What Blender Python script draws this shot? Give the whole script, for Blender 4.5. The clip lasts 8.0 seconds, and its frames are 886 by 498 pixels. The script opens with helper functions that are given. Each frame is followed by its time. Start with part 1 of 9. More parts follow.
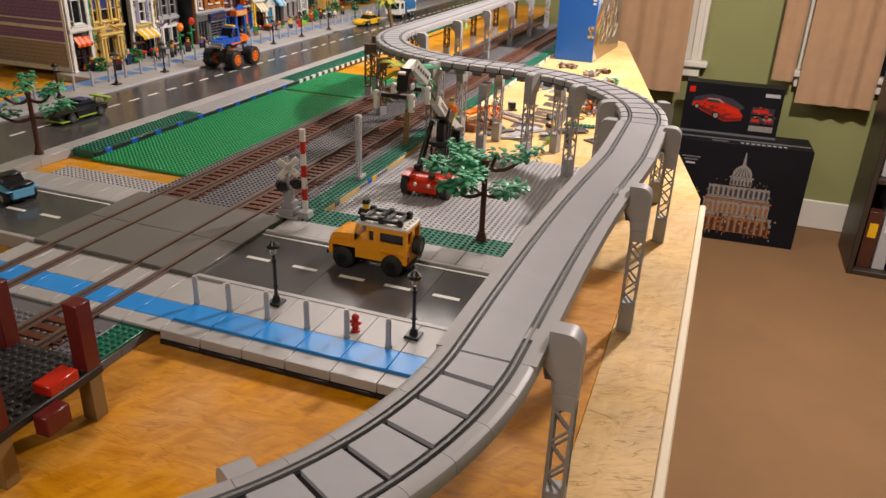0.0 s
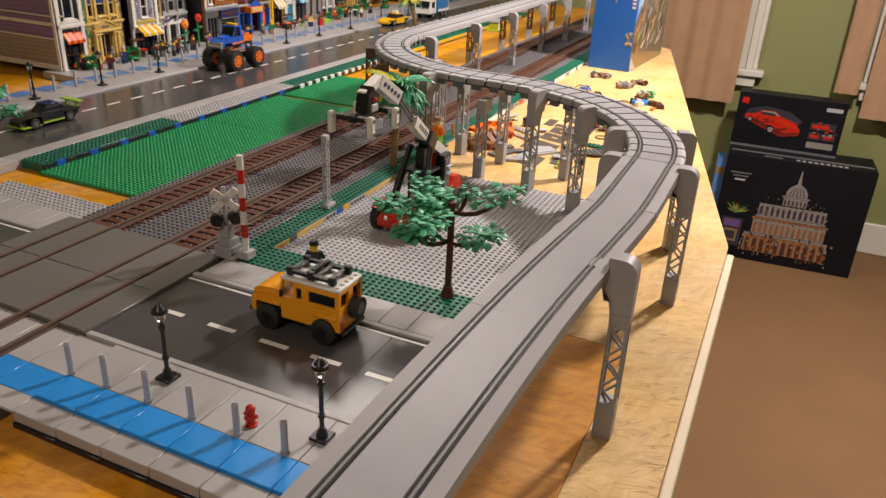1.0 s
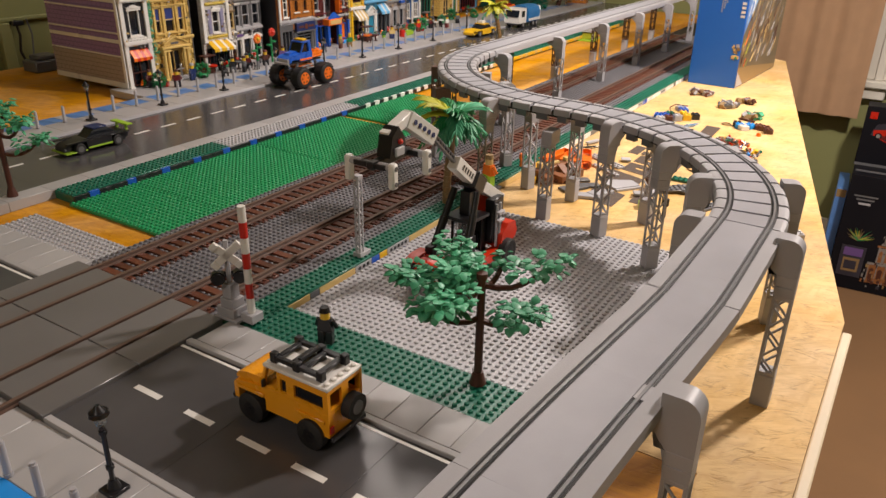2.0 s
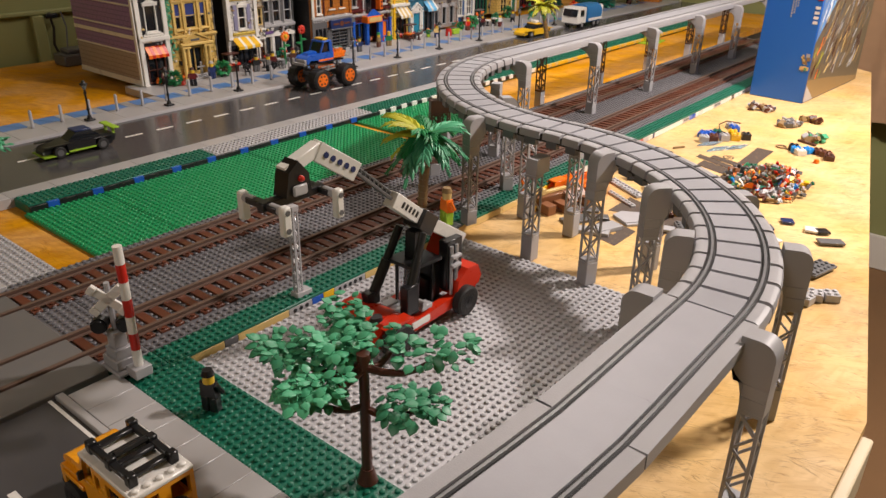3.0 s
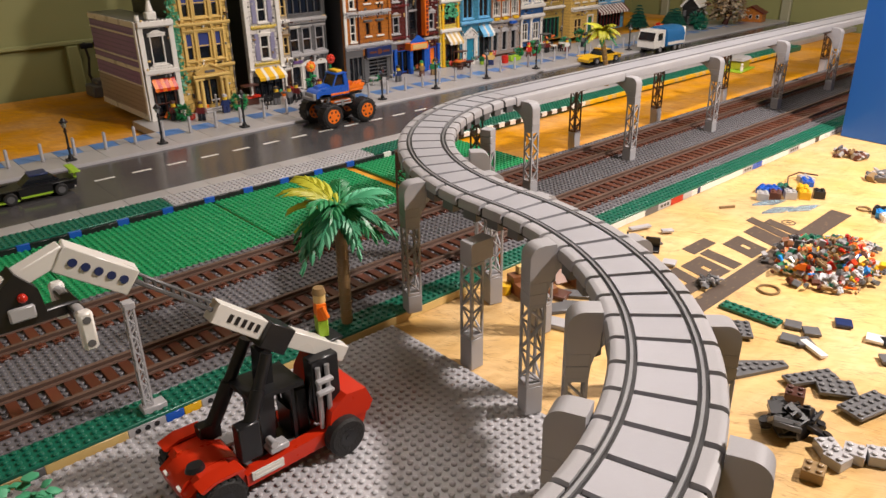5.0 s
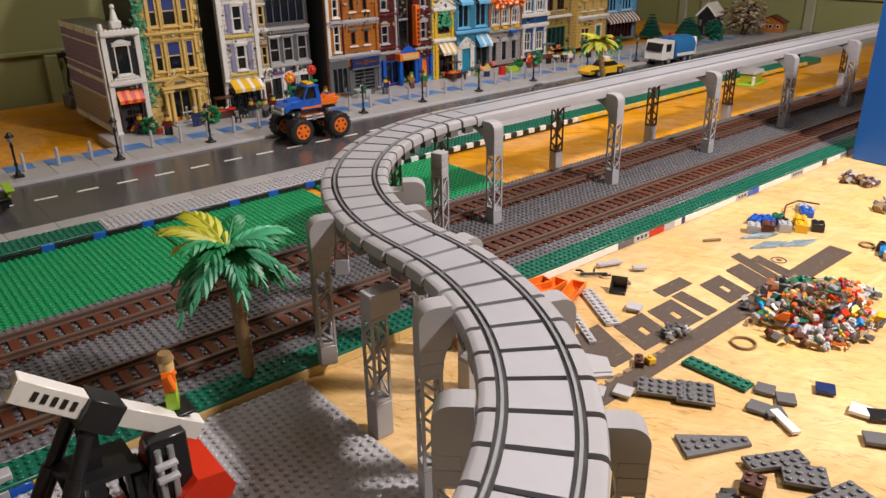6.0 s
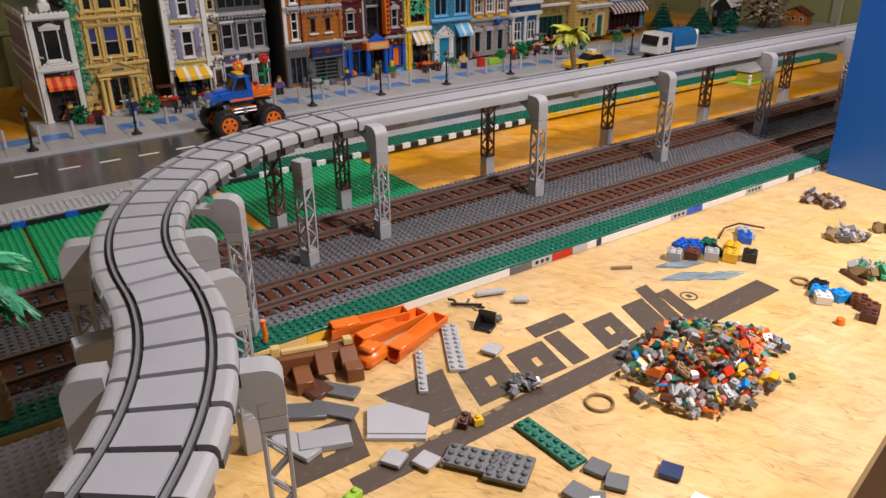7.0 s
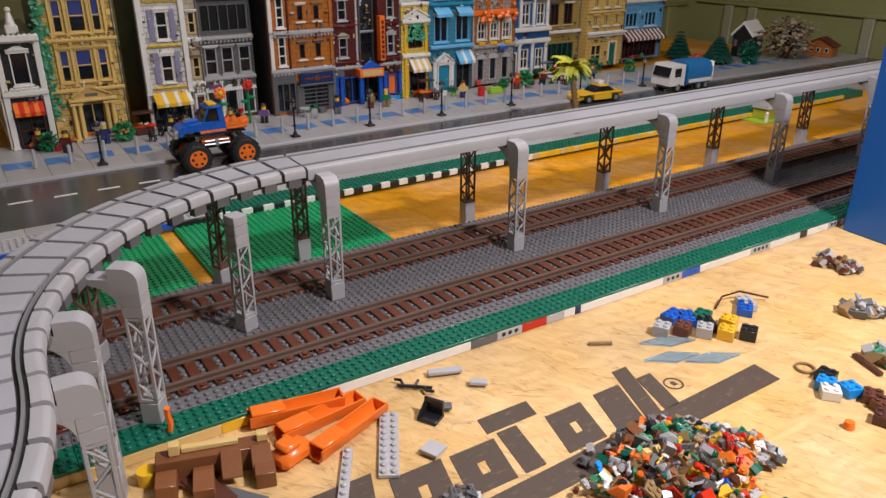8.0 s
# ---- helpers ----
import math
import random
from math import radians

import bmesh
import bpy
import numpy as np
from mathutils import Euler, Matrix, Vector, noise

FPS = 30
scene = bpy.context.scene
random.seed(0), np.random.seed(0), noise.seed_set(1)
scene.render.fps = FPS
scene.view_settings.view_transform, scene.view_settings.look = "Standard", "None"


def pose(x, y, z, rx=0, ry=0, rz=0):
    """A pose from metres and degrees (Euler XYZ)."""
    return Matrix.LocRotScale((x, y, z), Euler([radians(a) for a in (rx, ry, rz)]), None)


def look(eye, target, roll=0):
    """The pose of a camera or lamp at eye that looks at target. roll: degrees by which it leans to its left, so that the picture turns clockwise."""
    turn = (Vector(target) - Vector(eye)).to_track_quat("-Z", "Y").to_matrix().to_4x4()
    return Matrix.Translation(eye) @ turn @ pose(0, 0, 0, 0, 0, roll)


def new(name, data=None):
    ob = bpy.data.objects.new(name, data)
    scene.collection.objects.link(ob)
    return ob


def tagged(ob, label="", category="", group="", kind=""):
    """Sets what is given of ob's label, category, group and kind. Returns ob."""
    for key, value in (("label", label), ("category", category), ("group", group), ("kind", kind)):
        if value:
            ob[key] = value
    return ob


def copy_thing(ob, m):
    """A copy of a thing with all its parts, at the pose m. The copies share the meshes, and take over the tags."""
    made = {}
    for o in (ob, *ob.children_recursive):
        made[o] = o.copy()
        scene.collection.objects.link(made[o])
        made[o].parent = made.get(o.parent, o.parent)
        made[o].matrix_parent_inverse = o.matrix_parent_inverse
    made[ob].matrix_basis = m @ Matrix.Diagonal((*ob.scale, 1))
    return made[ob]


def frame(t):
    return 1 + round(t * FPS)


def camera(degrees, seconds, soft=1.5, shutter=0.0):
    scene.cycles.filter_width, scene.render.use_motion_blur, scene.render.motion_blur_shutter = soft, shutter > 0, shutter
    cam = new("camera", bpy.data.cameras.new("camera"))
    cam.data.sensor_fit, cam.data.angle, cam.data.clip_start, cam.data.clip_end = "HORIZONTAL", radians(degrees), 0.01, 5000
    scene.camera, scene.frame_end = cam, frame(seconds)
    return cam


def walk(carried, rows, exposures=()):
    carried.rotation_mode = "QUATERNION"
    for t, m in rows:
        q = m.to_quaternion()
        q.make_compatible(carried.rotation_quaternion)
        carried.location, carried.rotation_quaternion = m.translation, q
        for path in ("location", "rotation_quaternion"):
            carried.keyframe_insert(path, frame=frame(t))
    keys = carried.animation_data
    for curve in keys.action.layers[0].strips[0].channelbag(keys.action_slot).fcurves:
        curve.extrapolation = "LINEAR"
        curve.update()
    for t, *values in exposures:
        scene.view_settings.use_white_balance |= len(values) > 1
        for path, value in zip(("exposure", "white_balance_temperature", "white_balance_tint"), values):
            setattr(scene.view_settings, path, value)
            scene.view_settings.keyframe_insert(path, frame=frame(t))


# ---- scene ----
cam = camera(61.1, 8.0)
PATH = [
    (0, (0.01, 0.257, 0.41), (-0.597, 1.976, -0.413), 2.2),
    (0.5, (0.069, 0.353, 0.416), (-0.681, 2.017, -0.402), 2.5),
    (1, (0.038, 0.464, 0.404), (-0.69, 2.129, -0.432), 2.8),
    (1.5, (-0.003, 0.542, 0.406), (-0.703, 2.233, -0.401), 2.9),
    (1.7, (0.001, 0.576, 0.403), (-0.793, 2.217, -0.42), 2.1),
    (2.8, (0.091, 0.805, 0.408), (-1.063, 2.213, -0.421), 0.9),
    (3, (0.062, 0.835, 0.403), (-1.077, 2.24, -0.45), 1.0),
    (3.5, (0.0, 0.896, 0.398), (-1.103, 2.319, -0.471), 1.0),
    (4, (-0.014, 0.929, 0.399), (-1.212, 2.29, -0.444), -0.2),
    (4.5, (0.03, 1.023, 0.401), (-1.288, 2.297, -0.399), -0.9),
    (5, (0.061, 1.125, 0.392), (-1.311, 2.333, -0.419), -0.9),
    (5.2, (0.048, 1.155, 0.389), (-1.322, 2.373, -0.41), -1.3),
    (6.3, (0.052, 1.339, 0.382), (-1.425, 2.416, -0.428), -0.3),
    (6.5, (0.07, 1.397, 0.381), (-1.433, 2.419, -0.453), -0.1),
    (7, (0.086, 1.5, 0.376), (-1.41, 2.539, -0.452), -0.6),
    (7.5, (0.028, 1.557, 0.376), (-1.418, 2.695, -0.409), 0.6),
    (8, (0.033, 1.619, 0.383), (-1.51, 2.617, -0.406), 0.2),
]
walk(cam, [(t, look(eye, target, roll)) for t, eye, target, roll in PATH],
     exposures=[(0.0, 0.45, 6550, 10), (1.5, 0.30, 6550, 10), (3.0, 0.22, 6550, 10), (5.0, 0.23, 6500, 10), (6.5, -0.10, 6050, 10), (8.0, -0.29, 5900, 10)])

# room light: ceiling lamp ahead over the table, added fills behind the camera and over the street
world = bpy.data.worlds.new("world")
scene.world = world
world.use_nodes = True
world.node_tree.nodes["Background"].inputs[0].default_value = (1.0, 0.92, 0.8, 1)
world.node_tree.nodes["Background"].inputs[1].default_value = 0.006


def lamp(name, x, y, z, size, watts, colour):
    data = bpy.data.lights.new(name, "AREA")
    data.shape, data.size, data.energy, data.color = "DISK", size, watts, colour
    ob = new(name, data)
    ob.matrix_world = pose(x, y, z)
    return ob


lamp("ceiling_lamp_ahead", 0.36, 2.36, 1.18, 0.14, 43, (1.0, 0.89, 0.83))
# two added fill lamps without a known source, to brighten the near end and the houses
lamp("fill_lamp_behind", -0.20, -0.45, 1.40, 0.80, 11, (1.0, 0.89, 0.82))
lamp("fill_lamp_street", -0.93, 2.45, 1.22, 0.90, 13.0, (1.0, 0.89, 0.83))

# ---- materials ----


def mat(name, colour, rough=0.3, vary=0.06, scale=60.0, bump=0.0, bump_scale=300.0, metal=0.0, jitter=0.0, spec=0.5):
    """Plastic, paint or board: base colour with soft uneven tint, fine relief, and a small change from piece to piece."""
    m = bpy.data.materials.new(name)
    m.use_nodes = True
    n, l = m.node_tree.nodes, m.node_tree.links
    b = n["Principled BSDF"]
    b.inputs["Metallic"].default_value = metal
    b.inputs["Specular IOR Level"].default_value = spec
    tc = n.new("ShaderNodeTexCoord")
    no = n.new("ShaderNodeTexNoise")
    no.inputs["Scale"].default_value, no.inputs["Detail"].default_value = scale, 5
    l.new(tc.outputs["Object"], no.inputs["Vector"])
    mix = n.new("ShaderNodeMix")
    mix.data_type = "RGBA"
    lo = [max(0, c * (1 - vary)) for c in colour]
    hi = [min(1, c * (1 + vary)) for c in colour]
    mix.inputs[6].default_value, mix.inputs[7].default_value = (*lo, 1), (*hi, 1)
    l.new(no.outputs["Fac"], mix.inputs[0])
    out = mix.outputs[2]
    if jitter:
        oi = n.new("ShaderNodeObjectInfo")
        mr = n.new("ShaderNodeMapRange")
        mr.inputs[3].default_value, mr.inputs[4].default_value = 1 - jitter, 1 + jitter
        l.new(oi.outputs["Random"], mr.inputs[0])
        hs = n.new("ShaderNodeHueSaturation")
        l.new(mr.outputs[0], hs.inputs["Value"])
        l.new(out, hs.inputs["Color"])
        out = hs.outputs[0]
    l.new(out, b.inputs["Base Color"])
    rr = n.new("ShaderNodeMapRange")
    rr.inputs[3].default_value, rr.inputs[4].default_value = rough * 0.8, min(1, rough * 1.25)
    l.new(no.outputs["Fac"], rr.inputs[0])
    l.new(rr.outputs[0], b.inputs["Roughness"])
    if bump:
        nb = n.new("ShaderNodeTexNoise")
        nb.inputs["Scale"].default_value, nb.inputs["Detail"].default_value = bump_scale, 4
        l.new(tc.outputs["Object"], nb.inputs["Vector"])
        bp = n.new("ShaderNodeBump")
        bp.inputs["Strength"].default_value, bp.inputs["Distance"].default_value = bump, 0.002
        l.new(nb.outputs["Fac"], bp.inputs["Height"])
        l.new(bp.outputs[0], b.inputs["Normal"])
    return m


def strand_mat(name, light, dark, chip, turn=0.55, cracks=1.0):
    """Oriented strand board: long flakes in two directions, short dark splits between them, broad stains."""
    m = bpy.data.materials.new(name)
    m.use_nodes = True
    n, l = m.node_tree.nodes, m.node_tree.links
    b = n["Principled BSDF"]
    tc = n.new("ShaderNodeTexCoord")
    vec = tc.outputs["Object"]

    def noise(length, width, angle, detail=3.0, warp=0.0):
        """Noise drawn out along one direction; sizes in metres."""
        mp = n.new("ShaderNodeMapping")
        mp.vector_type = "TEXTURE"
        mp.inputs["Scale"].default_value = (length, width, 1)
        mp.inputs["Rotation"].default_value = (0, 0, angle)
        l.new(vec, mp.inputs[0])
        t = n.new("ShaderNodeTexNoise")
        t.inputs["Scale"].default_value, t.inputs["Detail"].default_value, t.inputs["Distortion"].default_value = 1.0, detail, warp
        l.new(mp.outputs[0], t.inputs["Vector"])
        return t.outputs["Fac"]

    def span(value, lo, hi, a=0.0, z=1.0):
        r = n.new("ShaderNodeMapRange")
        r.inputs[1].default_value, r.inputs[2].default_value, r.inputs[3].default_value, r.inputs[4].default_value = lo, hi, a, z
        l.new(value, r.inputs[0])
        return r.outputs[0]

    def maths(op, a, c):
        k = n.new("ShaderNodeMath")
        k.operation = op
        for i, v in enumerate((a, c)):
            if isinstance(v, float):
                k.inputs[i].default_value = v
            else:
                l.new(v, k.inputs[i])
        return k.outputs[0]

    def blend(f, a, c):
        k = n.new("ShaderNodeMix")
        k.data_type = "RGBA"
        l.new(f, k.inputs[0])
        for i, v in ((6, a), (7, c)):
            if isinstance(v, tuple):
                k.inputs[i].default_value = (*v, 1)
            else:
                l.new(v, k.inputs[i])
        return k.outputs[2]

    which = span(noise(0.035, 0.030, 0.3), 0.46, 0.54)
    flakes = maths("ADD", maths("MULTIPLY", noise(0.045, 0.010, turn, 4, 0.5), maths("SUBTRACT", 1.0, which)), maths("MULTIPLY", noise(0.040, 0.011, turn + 0.9, 4, 0.5), which))
    colour = blend(span(flakes, 0.34, 0.62), dark, light)
    grain = noise(0.016, 0.0016, turn, 3, 0.4)
    colour = blend(span(grain, 0.54, 0.80, 0.0, 0.42), colour, chip)
    # splits: thin lines where a drawn-out noise crosses its middle, in patches
    deep = None
    for length, width, angle, wide, patch in ((0.060, 0.0070, turn - 0.25, 0.024, 0.026), (0.095, 0.0130, turn + 0.30, 0.013, 0.045), (0.110, 0.0140, -0.12, 0.008, 0.034)):
        f = noise(length, width, angle, 3, 0.25)
        line = span(maths("ABSOLUTE", maths("SUBTRACT", f, 0.5), 0.0), 0.0, wide, 1.0, 0.0)
        line = maths("MULTIPLY", line, span(noise(patch, patch * 0.7, angle, 3), 0.49, 0.60, 0.0, cracks))
        deep = line if deep is None else maths("MAXIMUM", deep, line)
    colour = blend(maths("MULTIPLY", deep, 0.50), colour, tuple(v * 0.45 for v in chip))
    b.inputs["Specular IOR Level"].default_value = 0.22
    hs = n.new("ShaderNodeHueSaturation")
    l.new(span(noise(0.22, 0.20, 0.0, 4), 0.3, 0.7, 0.78, 1.14), hs.inputs["Value"])
    l.new(span(noise(0.12, 0.12, 0.7, 3), 0.3, 0.7, 0.90, 1.10), hs.inputs["Saturation"])
    l.new(colour, hs.inputs["Color"])
    l.new(hs.outputs[0], b.inputs["Base Color"])
    l.new(span(flakes, 0.3, 0.7, 0.42, 0.62), b.inputs["Roughness"])
    bp = n.new("ShaderNodeBump")
    bp.inputs["Strength"].default_value, bp.inputs["Distance"].default_value = 0.4, 0.0010
    l.new(maths("SUBTRACT", flakes, deep), bp.inputs["Height"])
    l.new(bp.outputs[0], b.inputs["Normal"])
    return m


def course_mat(name, colour, mortar, rough=0.35, course=0.0096):
    """Plastic brick wall: fine joints between stacked courses."""
    m = mat(name, colour, rough, 0.10, 40)
    n, l = m.node_tree.nodes, m.node_tree.links
    b = n["Principled BSDF"]
    src = b.inputs["Base Color"].links[0].from_socket
    tc = n.new("ShaderNodeTexCoord")
    sx = n.new("ShaderNodeSeparateXYZ")
    l.new(tc.outputs["Object"], sx.inputs[0])
    add = n.new("ShaderNodeMath")
    add.operation = "ADD"
    l.new(sx.outputs[0], add.inputs[0])
    l.new(sx.outputs[1], add.inputs[1])
    co = n.new("ShaderNodeCombineXYZ")
    l.new(add.outputs[0], co.inputs[0])
    l.new(sx.outputs[2], co.inputs[1])
    br = n.new("ShaderNodeTexBrick")
    br.inputs["Scale"].default_value = 1.0
    br.inputs["Brick Width"].default_value, br.inputs["Row Height"].default_value = 0.016, course
    br.inputs["Mortar Size"].default_value, br.inputs["Mortar Smooth"].default_value = 0.0006, 0.2
    l.new(co.outputs[0], br.inputs["Vector"])
    mix = n.new("ShaderNodeMix")
    mix.data_type = "RGBA"
    mix.inputs[7].default_value = (*mortar, 1)
    l.new(br.outputs["Fac"], mix.inputs[0])
    l.new(src, mix.inputs[6])
    l.new(mix.outputs[2], b.inputs["Base Color"])
    bp = n.new("ShaderNodeBump")
    bp.invert = True
    bp.inputs["Strength"].default_value, bp.inputs["Distance"].default_value = 0.6, 0.001
    l.new(br.outputs["Fac"], bp.inputs["Height"])
    l.new(bp.outputs[0], b.inputs["Normal"])
    return m


def glass_mat(name, colour, rough=0.05):
    m = bpy.data.materials.new(name)
    m.use_nodes = True
    b = m.node_tree.nodes["Principled BSDF"]
    b.inputs["Base Color"].default_value = (*colour, 1)
    b.inputs["Roughness"].default_value = rough
    b.inputs["Transmission Weight"].default_value = 0.85
    b.inputs["IOR"].default_value = 1.3
    return m


def print_mat():
    """Worn ink on strand board: the chips show through in specks."""
    m = mat("faded_black_print", (0.074, 0.050, 0.036), 0.6, 0.25, 70)
    n, l = m.node_tree.nodes, m.node_tree.links
    b = n["Principled BSDF"]
    src = b.inputs["Base Color"].links[0].from_socket
    tc = n.new("ShaderNodeTexCoord")
    mp = n.new("ShaderNodeMapping")
    mp.inputs["Scale"].default_value = (260, 90, 1)
    mp.inputs["Rotation"].default_value = (0, 0, 0.5)
    l.new(tc.outputs["Object"], mp.inputs[0])
    no = n.new("ShaderNodeTexNoise")
    no.inputs["Scale"].default_value, no.inputs["Detail"].default_value = 1.0, 4
    l.new(mp.outputs[0], no.inputs["Vector"])
    mr = n.new("ShaderNodeMapRange")
    mr.inputs[1].default_value, mr.inputs[2].default_value = 0.58, 0.74
    l.new(no.outputs["Fac"], mr.inputs[0])
    mix = n.new("ShaderNodeMix")
    mix.data_type = "RGBA"
    mix.inputs[7].default_value = (0.16, 0.105, 0.055, 1)
    l.new(mr.outputs[0], mix.inputs[0])
    l.new(src, mix.inputs[6])
    l.new(mix.outputs[2], b.inputs["Base Color"])
    return m


